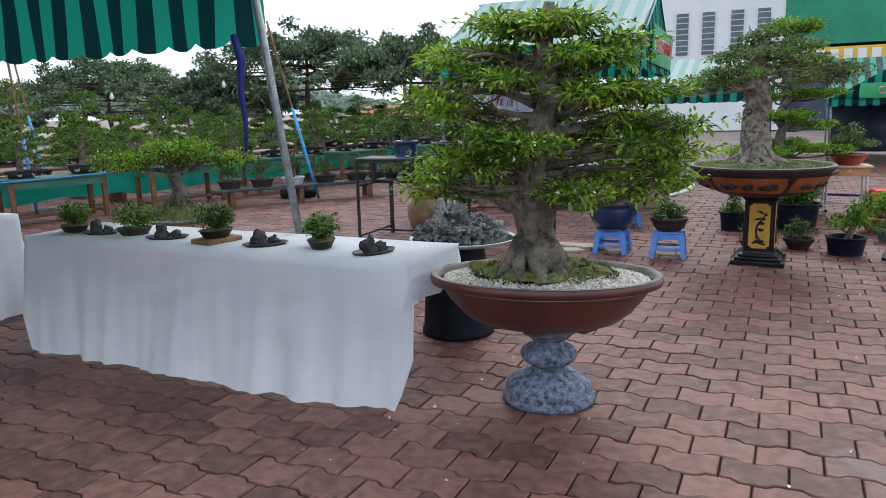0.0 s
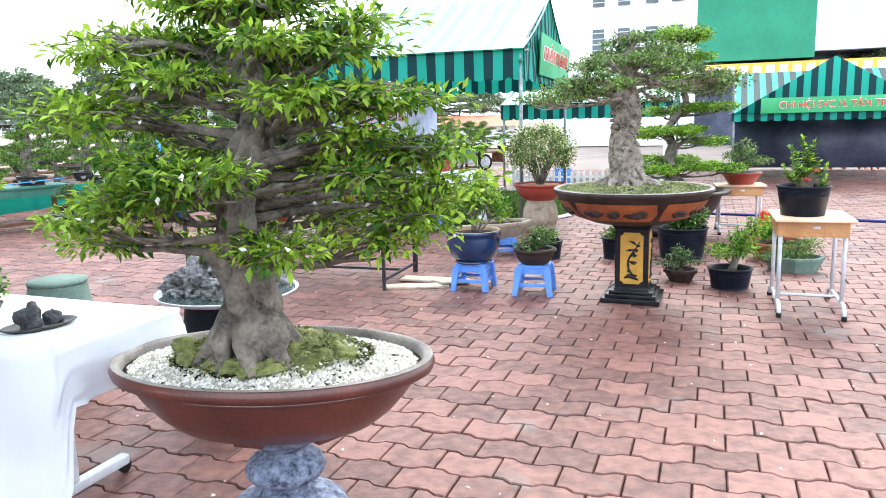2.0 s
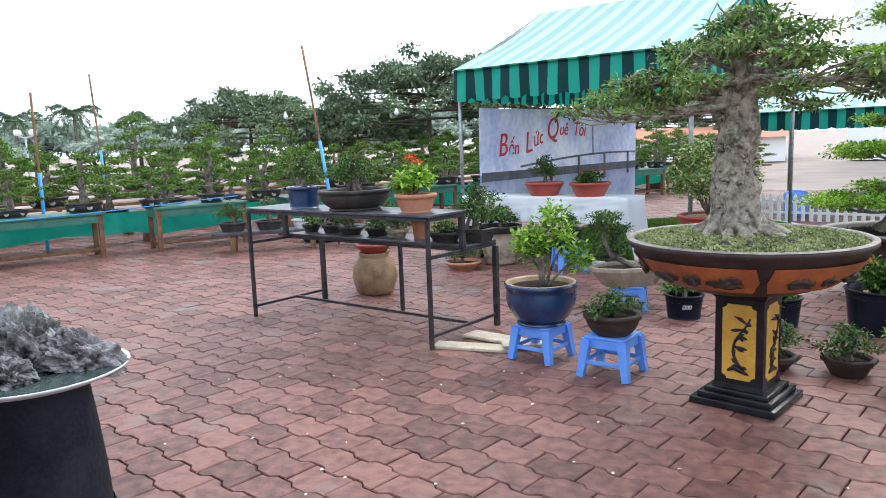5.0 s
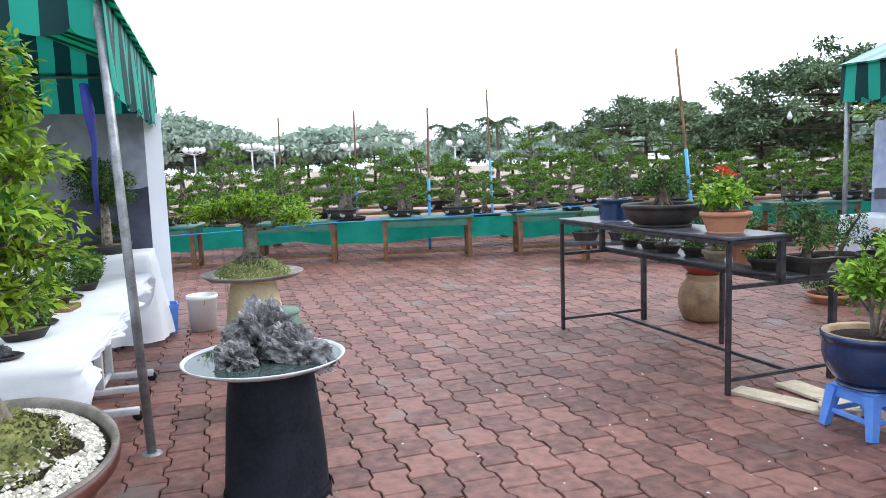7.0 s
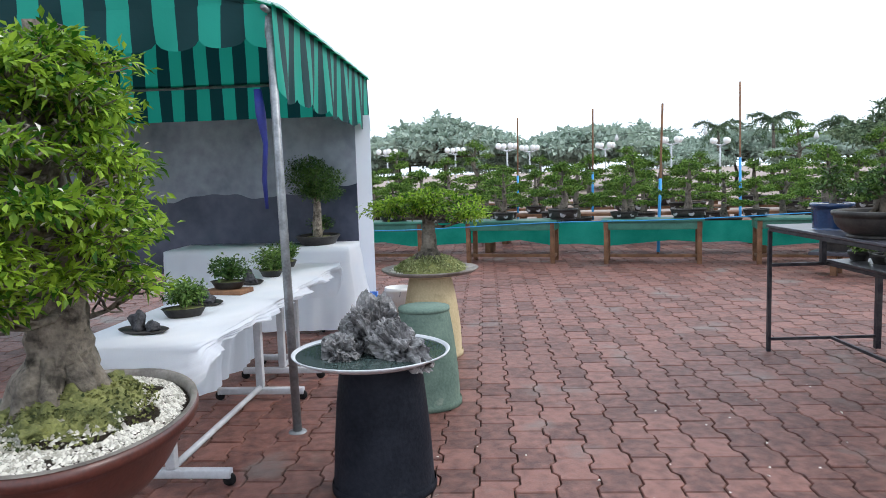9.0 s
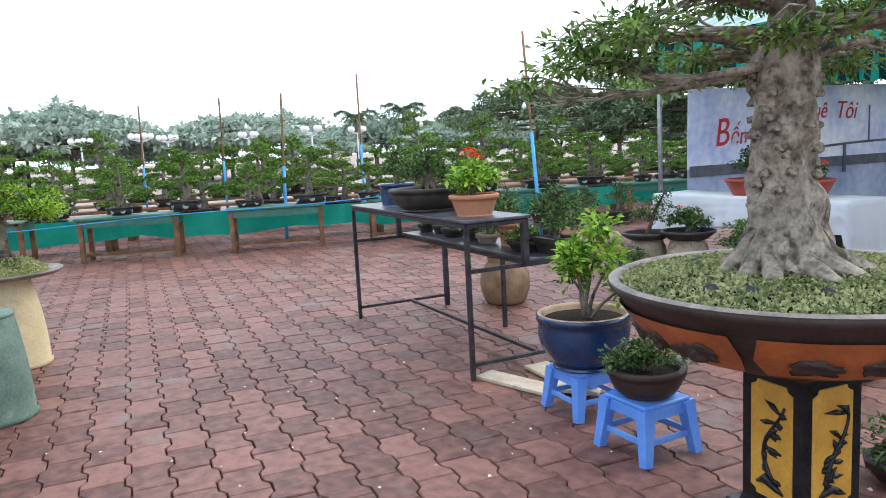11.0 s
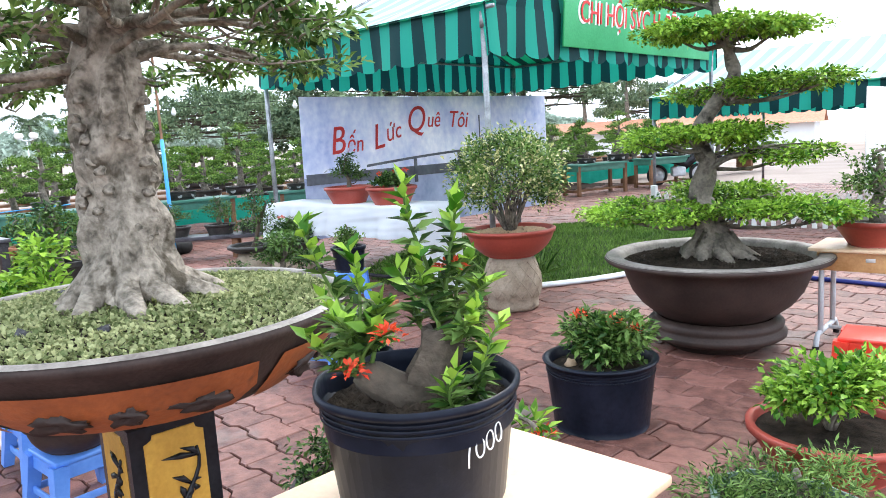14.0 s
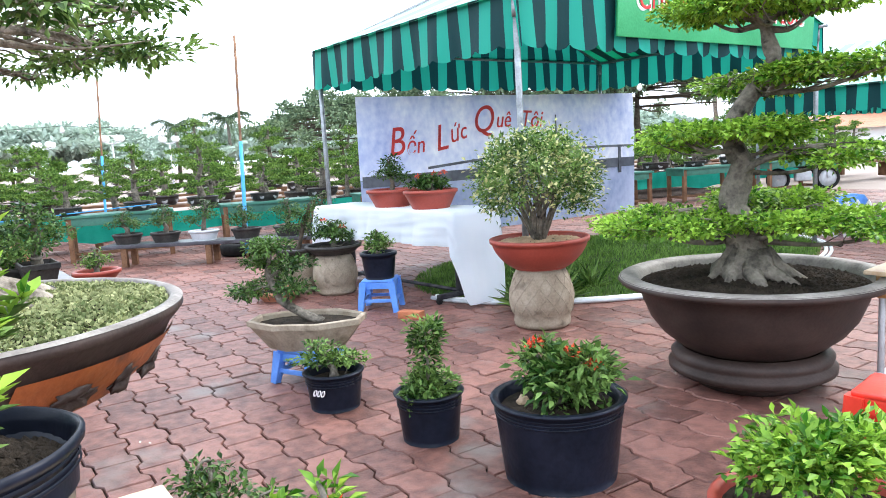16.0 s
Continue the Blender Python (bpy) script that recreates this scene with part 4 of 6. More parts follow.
for k, (z, R, n) in enumerate(((0.8, 0.56, 7), (0.91, 0.68, 9), (1.02, 0.7, 10), (1.18, 0.63, 10), (1.34, 0.52, 9), (1.5, 0.36, 7), (1.63, 0.17, 4))):
    for i in range(n):
        a = 2 * math.pi * (i + 0.5 * (k % 2)) / n + 0.35 * rng.normal()
        rr = R * (0.66 + 0.36 * rng.random())
        pads1.append((rr * math.cos(a) - 0.0, (0.4 if math.sin(a) > 0 else 0.6) * rr * math.sin(a) - 0.04, z - 0.044 + 0.065 * rng.normal() - 0.05 * max(0.0, rr - 0.5), 0.15 + 0.1 * rng.random(), 0.12 + 0.07 * rng.random(), 0.035 + 0.03 * rng.random()))
tree(b1, T1, [0.13, 0.1, 0.082, 0.072, 0.058, 0.042, 0.022], pads1, 16500, (0.042, 0.0165), LEAF_LIME, BARK_GREY, 0.7, 12, 0.75, 0.6, 0.6, branch=0.024, seed=2, segs=26)
at, out = in_pads(pads1, 420, 0.3)
part("blossom", leaf_mesh(at, out, 0.022, 0.015, 0.5, 0.8), PETAL, b1, "tiny white blossom", smooth=False)

# ---- rock landscapes and drums ----
def drum(m, rb, rt, h, mat, label, belly=0.03):
    prof = [(0.001, 0), (rb, 0), (rb * 1.01, 0.015)]
    for i in range(1, 12):
        t = i / 12
        prof.append((rb + (rt - rb) * t + belly * math.sin(math.pi * t), h * t))
    prof += [(rt, h - 0.012), (rt - 0.01, h), (0.001, h)]
    d = thing("concrete_drum", label, "pedestal", m, "concrete drums")
    part("body", lathe(prof, 48, wob=0.012), mat, d)
    part("foot_band", lathe([(rb * 1.0, 0.0), (rb * 1.035, 0.004), (rb * 1.04, 0.03), (rb * 1.02, 0.045)], 48), mat, d)
    part("top_slab", lathe([(rt * 1.0, h - 0.03), (rt * 1.05, h - 0.026), (rt * 1.05, h - 0.004), (0.001, h + 0.0)], 40), mat, d)
    return d


drum(spot(0.12, 4.78), 0.245, 0.19, 0.655, BLACK_CON, "black painted concrete drum under a rock tray", 0.008)
tray = thing("rock_landscape", "jagged grey rock on a round shallow tray of dark water", "rock landscape", spot(0.17, 4.73, 0.655, 5))
part("tray", lathe([(0.2, 0), (0.35, 0.006), (0.4, 0.028), (0.407, 0.036), (0.401, 0.039), (0.39, 0.03), (0.36, 0.016), (0.001, 0.012)], 56, 0.91, 0.91), PAINT_GREY, tray, "pale grey round tray")
part("water", lathe([(0.385, 0.028), (0.001, 0.028)], 48, 0.91, 0.91), WATER, tray)
part("main_rock", crag(0.17, 0.14, 0.21, 4.0), ROCK, tray, m=pose(-0.07, 0.03, 0.02, 0, 0, 25), smooth=False)
part("overhang_rock", crag(0.2, 0.09, 0.13, 9.0), ROCK, tray, m=pose(0.14, 0.08, 0.02, 0, 14, 30), smooth=False)
part("low_rock", crag(0.14, 0.1, 0.11, 13.0), ROCK, tray, m=pose(-0.19, -0.02, 0.022), smooth=False)
part("front_rock", crag(0.13, 0.09, 0.09, 17.0), ROCK, tray, m=pose(0.02, -0.15, 0.022), smooth=False)
drum(spot(-1.06, 5.3), 0.225, 0.16, 0.65, GREEN_CON, "mottled green concrete drum standing empty", 0.012)
drum(spot(-2.32, 5.68), 0.25, 0.17, 0.68, CREAM, "cream painted concrete drum under a bonsai plate", 0.02)
b3 = thing("slab_bonsai", "spreading small-leaved bonsai on a round pale plate with moss", "bonsai", spot(-2.32, 5.68, 0.68, -19) @ Matrix.Diagonal((1.08, 1.08, 1.12, 1)))
part("plate", lathe([(0.2, 0), (0.38, 0.012), (0.425, 0.035), (0.43, 0.045), (0.415, 0.045), (0.36, 0.03), (0.001, 0.025)], 48, 0.87, 0.87), RIM_GREY, b3)
grains(b3, "gravel", 0.31, 0.31, 0.034, 0.0, 2500, 0.009, GRAVEL, lambda x, y: y < -0.02)["kind"] = "stuff"
part("moss_mound", uneven(0.33, 0.28, 0.035, 0.1, 6, 12, 36, 2.0), MOSS, b3)
tufts(b3, "moss_cover", 0.33, 0.28, 0.04, 0.1, 1800, 0.018, CLOVER)["kind"] = "stuff"
roots(b3, 0.07, 0.08, 0.12, 6, BARK_GREY, 1.9, 8)
pads3 = [(0.56 * math.cos(a) * k, 0.5 * math.sin(a) * k, 0.42 + 0.17 * (1 - k) + 0.02 * rng.normal(), 0.19, 0.18, 0.05) for a, k in [(i * 0.9, 0.25 + 0.62 * ((i * 5) % 7) / 6) for i in range(15)]]
tree(b3, [(0, 0, 0.12), (0.02, 0, 0.24), (-0.03, 0, 0.36), (0.02, 0, 0.5), (0.0, 0, 0.6)], [0.07, 0.055, 0.045, 0.035, 0.02], pads3, 6000, (0.032, 0.016), LEAF_LIME, BARK_GREY, 0.35, 6, 0.6, branch=0.018, seed=5)
bucket = thing("white_bucket", "white plastic bucket with a wire handle", "bucket", spot(-3.84, 5.74))
part("body", lathe([(0.001, 0), (0.12, 0), (0.145, 0.31), (0.152, 0.315), (0.15, 0.35), (0.14, 0.35), (0.115, 0.02)], 32), WHITE_PLASTIC, bucket)
part("handle", pipe([(0.15 * math.cos(a), -0.02 - 0.02 * math.sin(a), 0.32 - 0.13 * math.sin(a)) for a in np.linspace(0, math.pi, 14)], 0.004, 6), GALV, bucket)
bin_ = thing("blue_crate", "blue plastic bin beside the tent pole", "bin", spot(-4.0, 5.42))
part("body", lathe([(0.001, 0), (0.14, 0), (0.17, 0.26), (0.18, 0.26), (0.18, 0.28), (0.165, 0.28), (0.14, 0.02)], 4, phase=0.6), BLUE_PLASTIC, bin_, smooth=False)
bb = thing("dome_bonsai", "dark domed bonsai with pale trunk in a flat dark pot", "bonsai", spot(-3.98, 4.95, 0.832, -19))
jar_pot(bb, 0.3, 0.24, 0.09, DARK_POT, sy=0.7, soil=MOSS, lip=0.02)
tree(bb, [(0, 0, 0.07), (0.02, 0, 0.25), (-0.02, 0, 0.42), (0.03, 0, 0.58)], [0.05, 0.042, 0.036, 0.02], [(0.0, 0, 0.66, 0.3, 0.28, 0.13), (0.12, 0.1, 0.52, 0.2, 0.2, 0.08), (-0.16, -0.05, 0.54, 0.18, 0.18, 0.07), (-0.2, 0, 0.2, 0.12, 0.12, 0.07), (-0.1, -0.1, 0.78, 0.2, 0.2, 0.1)], 7000, (0.026, 0.014), LEAF_DARK, BARK_PALE, 0.3, 4, 0.35, branch=0.016)

# ---- pale-trunked bonsai on the lacquered pedestal ----
pd = thing("lacquer_pedestal", "black lacquered square pedestal with ochre painted panels", "pedestal", spot(2.9, 7.13, 0, -20.8) @ Matrix.Diagonal((1, 1, 1.03, 1)))
part("plinth", box(0.48, 0.48, 0.04, 0.006, (0, 0, 0.02)), BLACK_LACQ, pd)
part("step", box(0.42, 0.42, 0.03, 0.008, (0, 0, 0.055)), BLACK_LACQ, pd)
part("step", box(0.36, 0.36, 0.025, 0.008, (0, 0, 0.0825)), BLACK_LACQ, pd)
part("shaft", lathe([(0.204, 0.095), (0.192, 0.12), (0.192, 0.6), (0.215, 0.62), (0.235, 0.64), (0.001, 0.642)], 4, phase=math.pi / 4), BLACK_LACQ, pd, smooth=False)
for k in range(4):
    q = [(x * 0.092, z * 0.21) for x, z in ((-0.7, -1), (0.7, -1), (0.75, -0.93), (1, -0.88), (1, 0.88), (0.75, 0.93), (0.7, 1), (-0.7, 1), (-0.75, 0.93), (-1, 0.88), (-1, -0.88), (-0.75, -0.93))]
    pn = part("panel", soup([(x, -0.002, z) for x, z in q] + [(x * 1.04, 0.004, z * 1.02) for x, z in q], [tuple(range(12))] + [(i, i + 12, (i + 1) % 12 + 12, (i + 1) % 12) for i in range(12)]), GOLD, pd, "ochre panel with black painted branch", m=pose(0, 0, 0.36, 0, 0, 90 * k) @ pose(0, -0.1375, 0), smooth=False)
    bits = [tube([(0.02 - 0.05 * math.sin(t * 4.2 + k), -0.004, -0.15 + 0.29 * t) for t in np.linspace(0, 1, 10)], [0.011 - 0.006 * t for t in np.linspace(0, 1, 10)], 6, 0.3, k)]
    for j in range(17):
        t = rng.random()
        cx, cz = 0.02 - 0.05 * math.sin(t * 4.2 + k), -0.15 + 0.29 * t
        a = rng.random() * 6.28
        bits.append(tube([(cx, -0.004, cz), (cx * 0.6 + 0.035 * math.cos(a), -0.004, cz + 0.03 * math.sin(a)), (0.052 * math.cos(a), -0.004, cz + 0.045 * math.sin(a))], [0.004, 0.011, 0.001], 5))
    part("painted_branch", joined(bits), BLACK_LACQ, pn)["kind"] = "stuff"
    bits = [tube([(-0.06, -0.004, -0.165), (-0.02, -0.004, -0.14), (0.03, -0.004, -0.16), (0.06, -0.004, -0.175)], [0.006, 0.02, 0.014, 0.004], 6, 0.3)]
    part("painted_rock", joined(bits), BLACK_LACQ, pn)
b2 = thing("thick_trunk_bonsai", "thick pale-trunked bonsai with flat crown in a rust-banded shallow round pot", "bonsai", spot(2.88, 7.14, 0.661, -20.8) @ Matrix.Diagonal((1.02, 1.02, 1.05, 1)))
part("pot", lathe([(0.2, 0), (0.26, 0.002), (0.33, 0.015), (0.44, 0.055), (0.525, 0.11), (0.575, 0.165), (0.605, 0.22), (0.635, 0.25), (0.645, 0.262), (0.643, 0.28), (0.62, 0.286)], 64), BROWN_POT, b2)
part("rim", lathe([(0.645, 0.281), (0.63, 0.288), (0.612, 0.286), (0.604, 0.274), (0.595, 0.25)], 64), RIM_GREY, b2, "worn grey rolled rim")
for i in range(5):
    a0 = 2 * math.pi * i / 5 + 0.2
    verts, faces = [], []
    prof = [(0.455, 0.063), (0.545, 0.13), (0.6, 0.205)]
    for j, (r, z) in enumerate(prof):
        for s in range(15):
            edge = 0.02 if j == 1 else 0.06
            a = a0 + edge + (1.235 - 2 * edge) * s / 14
            verts.append(((r + 0.007) * math.cos(a), (r + 0.007) * math.sin(a), z - 0.003))
    faces = [(j * 15 + s, j * 15 + s + 1, (j + 1) * 15 + s + 1, (j + 1) * 15 + s) for j in range(2) for s in range(14)]
    band = part("relief_band", soup(verts, faces), ORANGE_BAND, b2, "rust-orange relief panel")
    for a, w in ((a0 + 0.32, 0.075), (a0 + 0.62, 0.05), (a0 + 0.95, 0.085)):
        part("relief_flower", rock_mesh(w, 0.022, 0.05, i * 2.0 + a, 3, 0.95), BROWN_POT, band, m=pose(0.525 * math.cos(a), 0.525 * math.sin(a), 0.103, 0, 0, math.degrees(a) + 90) @ pose(0, 0, 0, 45, 0, 0))
part("soil", uneven(0.602, 0.602, 0.262, 0.03, 4, 14, 48), SOIL, b2)
tufts(b2, "ground_cover", 0.6, 0.6, 0.268, 0.035, 17000, 0.015, CLOVER, width=0.012)["kind"] = "stuff"
for i, (x, y) in enumerate(((0.16, -0.36), (0.3, -0.2), (-0.38, -0.12), (0.05, -0.42), (-0.2, 0.3))):
    part("stone", rock_mesh(0.03, 0.022, 0.02, 30 + i, 2), ROCK_BLACK, b2, m=pose(x, y, 0.285))
tufts(b2, "dark_moss", 0.24, 0.22, 0.29, 0.03, 1800, 0.014, MOSS)["kind"] = "stuff"
roots(b2, 0.16, 0.13, 0.28, 11, BARK_PALE, 1.9, 21, (-0.05, 0))
pads2 = []
for k, (z, R, n) in enumerate(((1.04, 0.68, 9), (1.13, 0.56, 8), (1.23, 0.42, 7), (1.34, 0.28, 5), (1.45, 0.12, 3))):
    for i in range(n):
        a = 2 * math.pi * (i + 0.4 * k) / n + 0.25 * rng.normal()
        rr = R * (0.7 + 0.4 * rng.random())
        pads2.append((rr * math.cos(a), rr * math.sin(a), z + 0.05 * rng.normal(), 0.15 + 0.08 * rng.random(), 0.14 + 0.06 * rng.random(), 0.035))
pads2 += [(-0.52, -0.56, 1.04, 0.2, 0.17, 0.035), (-0.66, -0.7, 0.98, 0.15, 0.13, 0.03), (-0.36, -0.62, 1.1, 0.17, 0.15, 0.035), (0.56, 0.3, 1.02, 0.18, 0.16, 0.035)]
tree(b2, [(-0.05, 0, 0.26), (-0.05, 0, 0.34), (-0.055, 0, 0.45), (-0.07, 0.005, 0.62), (-0.065, 0, 0.8), (-0.08, 0, 0.95), (-0.05, 0.02, 1.12), (-0.05, 0, 1.3), (-0.03, 0, 1.45)], [0.185, 0.15, 0.12, 0.108, 0.104, 0.1, 0.07, 0.045, 0.02], pads2, 10500, (0.034, 0.016), LEAF_MID, BARK_PALE, 0.45, 9, 0.6, 0.5, 0.4, branch=0.022, seed=11, segs=26, low=0.0)
for i in range(90):
    a, z = rng.random() * 6.28, 0.36 + 0.6 * rng.random()
    part("burl", rock_mesh(0.024 + 0.014 * rng.random(), 0.022, 0.026, i * 1.3, 2, 0.5), BARK_PALE, b2, m=pose(-0.064 + 0.102 * math.cos(a), 0.102 * math.sin(a), z - 0.01))

# ---- steel two-tier rack ----
rack = thing("steel_rack", "dark steel two-tier plant rack with worn black boards", "rack", spot(-0.318, 7.914, 0, -16.6))
def bar(a, b, r=0.016, mat=STEEL_DARK, name="rail"):
    a, b = Vector(a), Vector(b)
    v, f = tube([a, b], [r * 1.3, r * 1.3], 4)
    return part(name, soup(v, f), mat, rack, smooth=False)
LR = 2.14
for x in (-LR / 2, LR / 2):
    bar((x, 0, 0), (x, 0, 0.98), 0.015, name="leg")
    bar((x, 0.42, 0.7), (x, 0.42, 0.98), 0.022, name="post")
    bar((x, 0.87, 0), (x, 0.87, 0.68), 0.022, name="leg")
    bar((x, 0, 0.1), (x, 0.87, 0.1), 0.012)
    bar((x, 0, 0.7), (x, 0.87, 0.7), 0.014)
    bar((x, 0, 0.985), (x, 0.44, 0.985), 0.014)
bar((0.0, 0.87, 0), (0.0, 0.87, 0.68), 0.016, name="leg")
for y, z in ((0, 0.985), (0.44, 0.985), (0.46, 0.7), (0.87, 0.7)):
    bar((-LR / 2, y, z), (LR / 2, y, z), 0.014)
bar((-LR / 2, 0.5, 0.1), (LR / 2, 0.5, 0.1), 0.012)
part("upper_board", box(LR + 0.05, 0.48, 0.02, 0.003, (0, 0.22, 1.012)), STEEL_TOP, rack)
part("lower_board", box(LR, 0.44, 0.02, 0.003, (0, 0.67, 0.724)), STEEL_TOP, rack)
RK = spot(-0.318, 7.914, 0, -16.6)


def potted(m, label, rt, rb, h, mat, category="potted plant", group="", name="potted_shrub", segs=32, sx=1.0, sy=1.0, foot=0.0, belly=0.0, soil=SOIL, rim=None, phase=0.0, fill=0.035, flat=False, lip=0.03):
    p = thing(name, label, category, m, group)
    return p, jar_pot(p, rt, rb, h, mat, rim, segs, sx, sy, soil=soil, belly=belly, foot=foot, phase=phase, fill=fill, flat=flat, lip=lip)


def small_bonsai(p, z, h, w, count, mat=LEAF_MID, bark=BARK_GREY, leaf=(0.03, 0.016), lean=0.0, seed=0, n=6, r=0.02, shell=0.5):
    pads = []
    for i in range(n):
        a = i * 2.4 + seed
        t = (i + 0.6) / n
        k = w * (1.1 - 0.8 * t)
        pads.append((lean * t + k * 0.6 * math.cos(a), k * 0.6 * math.sin(a), z + h * (0.35 + 0.62 * t), k * 0.62 + 0.02, k * 0.55 + 0.02, h * 0.1 + 0.012))
    tree(p, [(0, 0, z), (0.15 * lean + 0.02 * math.sin(seed), 0, z + h * 0.25), (0.55 * lean - 0.03 * math.sin(seed), 0.01, z + h * 0.5), (lean, 0, z + h * 0.92)], [r * 1.4, r, r * 0.8, r * 0.3], pads, count, leaf, mat, bark, 0.35, 3, shell, pad_parts=False, branch=r * 0.55, seed=seed, segs=9, merged=True)


def blossoms(p, spots, size=0.05, mat=FLOWER, count=44, name="flower_head"):
    for x, y, z in spots:
        d = rng.normal(0, 1, (count, 3))
        d /= np.linalg.norm(d, axis=1, keepdims=True)
        d[:, 2] = np.abs(d[:, 2]) * 0.7
        at = np.array([x, y, z]) + d * size * 0.55
        part(name, leaf_mesh(at, d, size * 0.38, size * 0.2, 0.1, 0.5), mat, p, "orange-red flower head" if mat is FLOWER else "", smooth=False)


p, z = potted(RK @ pose(-0.52, 0.2, 1.022), "small bonsai in a navy blue round pot on the rack", 0.135, 0.125, 0.19, BLUE_GLAZE)
small_bonsai(p, z, 0.3, 0.16, 900, LEAF_DARK, lean=0.03, seed=1)
p, z = potted(RK @ pose(0.12, 0.2, 1.022), "dark bonsai in a wide black-brown bowl on the rack", 0.29, 0.2, 0.17, DARK_POT, belly=0.02, foot=0.02)
roots(p, 0.06, 0.1, z, 6, BARK_DARK, 1.8, 2)
small_bonsai(p, z, 0.33, 0.22, 1200, LEAF_DARK, BARK_DARK, seed=2, r=0.035)
p, z = potted(RK @ pose(0.78, 0.22, 1.022), "red-flowering shrub in a terracotta pot on the rack", 0.155, 0.115, 0.14, TERRA, rim=TERRA)
small_bonsai(p, z, 0.25, 0.2, 800, LEAF_BRIGHT, seed=3, leaf=(0.05, 0.025))
blossoms(p, [(-0.04, 0, z + 0.3), (0.0, 0.03, z + 0.27)], 0.07)
for i, (x, r, mat) in enumerate(((-0.95, 0.09, DARK_POT), (-0.7, 0.11, DARK_POT), (-0.4, 0.12, DARK_POT), (-0.1, 0.12, DARK_POT), (0.18, 0.1, SAND_CON), (0.42, 0.09, TERRA), (0.72, 0.14, DARK_POT))):
    tall = 0.17 if mat is TERRA else 0.075
    p, z = potted(RK @ pose(x, 0.64 + 0.05 * (i % 2), 0.734), "small low bonsai in a shallow dish on the lower board", r, r * 0.8, tall, mat, "bonsai", "small bonsai on the rack", "rack_bonsai", sy=0.75)
    small_bonsai(p, z, 0.14 + 0.05 * (i % 3), 0.12, 420, LEAF_DARK if i % 2 else LEAF_MID, seed=i * 1.7, n=4, r=0.013)
p, z = potted(RK @ pose(0.98, 0.72, 0.734), "spreading green bonsai in a dark rectangular pot on the rack", 0.19, 0.15, 0.11, DARK_POT, segs=4, sy=0.7, phase=math.pi / 4, flat=True)
small_bonsai(p, z, 0.38, 0.24, 1500, LEAF_DARK, lean=0.05, seed=6, r=0.025)
jar = whole("brown_jar", lathe([(0.001, 0), (0.165, 0), (0.19, 0.02), (0.225, 0.12), (0.235, 0.2), (0.22, 0.29), (0.175, 0.37), (0.15, 0.4), (0.17, 0.43), (0.15, 0.44), (0.13, 0.4)], 40, lobes=16, lobe=0.012), JAR_BROWN, spot(-0.72, 9.46), "big brown jar with woven relief under the rack", "jar")
rp, z = potted(spot(-0.72, 9.46, 0.43), "low red bowl with a small shrub on the jar", 0.18, 0.12, 0.1, RED_POT)
small_bonsai(rp, z, 0.2, 0.14, 400, LEAF_MID, seed=9)
for i, (x, y, rz, w, l) in enumerate(((1.0, 7.73, 12, 0.16, 0.62), (1.16, 7.95, -8, 0.18, 0.66), (1.36, 7.8, 34, 0.12, 0.3))):
    whole("loose_plank", box(l, w, 0.022, 0.004, (0, 0, 0.011)), WOOD_PALE, spot(x, y, 0.012 * i, rz - 10), "weathered pale plank lying on the paving", "plank", "loose planks")

# ---- stools with pots ----
stool("plastic_stool", spot(1.545, 7.655, 0, -18), BLUE_PLASTIC, "light blue plastic stool under a navy pot", 0.25, 0.28)
p, z = potted(spot(1.545, 7.655, 0.25), "young green shrub in a navy glazed pot with tan rim", 0.245, 0.16, 0.3, BLUE_GLAZE, rim=TAN_RIM, belly=0.03, foot=0.02, lip=0.035)
for j, (x, y, h) in enumerate(((-0.04, 0, 0.42), (0.09, 0.03, 0.58), (0.0, -0.06, 0.36), (-0.12, 0.05, 0.33), (0.17, -0.02, 0.4), (0.27, 0.02, 0.24))):
    limb(p, curve_points((0.01 * j, 0, z), (x, y, z + h * 0.8), 0.03, 6), 0.014, 0.004, BARK_GREY)
    at, out = in_pads([(x, y, z + h * 0.85, 0.1, 0.1, 0.11)], 200, 0.6)
    part("leaf_pad", leaf_mesh(at, out, 0.045, 0.026, 0.2, 0.5), LEAF_BRIGHT, p, smooth=False)["kind"] = "stuff"
stool("plastic_stool", spot(2.085, 7.41, 0, -14), BLUE_PLASTIC, "light blue plastic stool under a brown bowl", 0.27, 0.28)
p, z = potted(spot(2.085, 7.41, 0.27), "small dark bonsai in a brown shallow bowl on a blue stool", 0.175, 0.11, 0.14, BROWN_POT, belly=0.01)
small_bonsai(p, z, 0.17, 0.17, 750, LEAF_DARK, BARK_DARK, seed=4, n=5, r=0.02)
stool("plastic_stool", spot(1.92, 9.36, 0, 5), BLUE_PLASTIC, "light blue plastic stool under an octagonal pot", 0.21, 0.27)
p, z = potted(spot(1.92, 9.37, 0.21, 28), "leaning bonsai in an octagonal tan pot on a blue stool", 0.37, 0.25, 0.18, SAND_CON, segs=8, sy=0.62, flat=True, lip=0.035, phase=math.pi / 8)
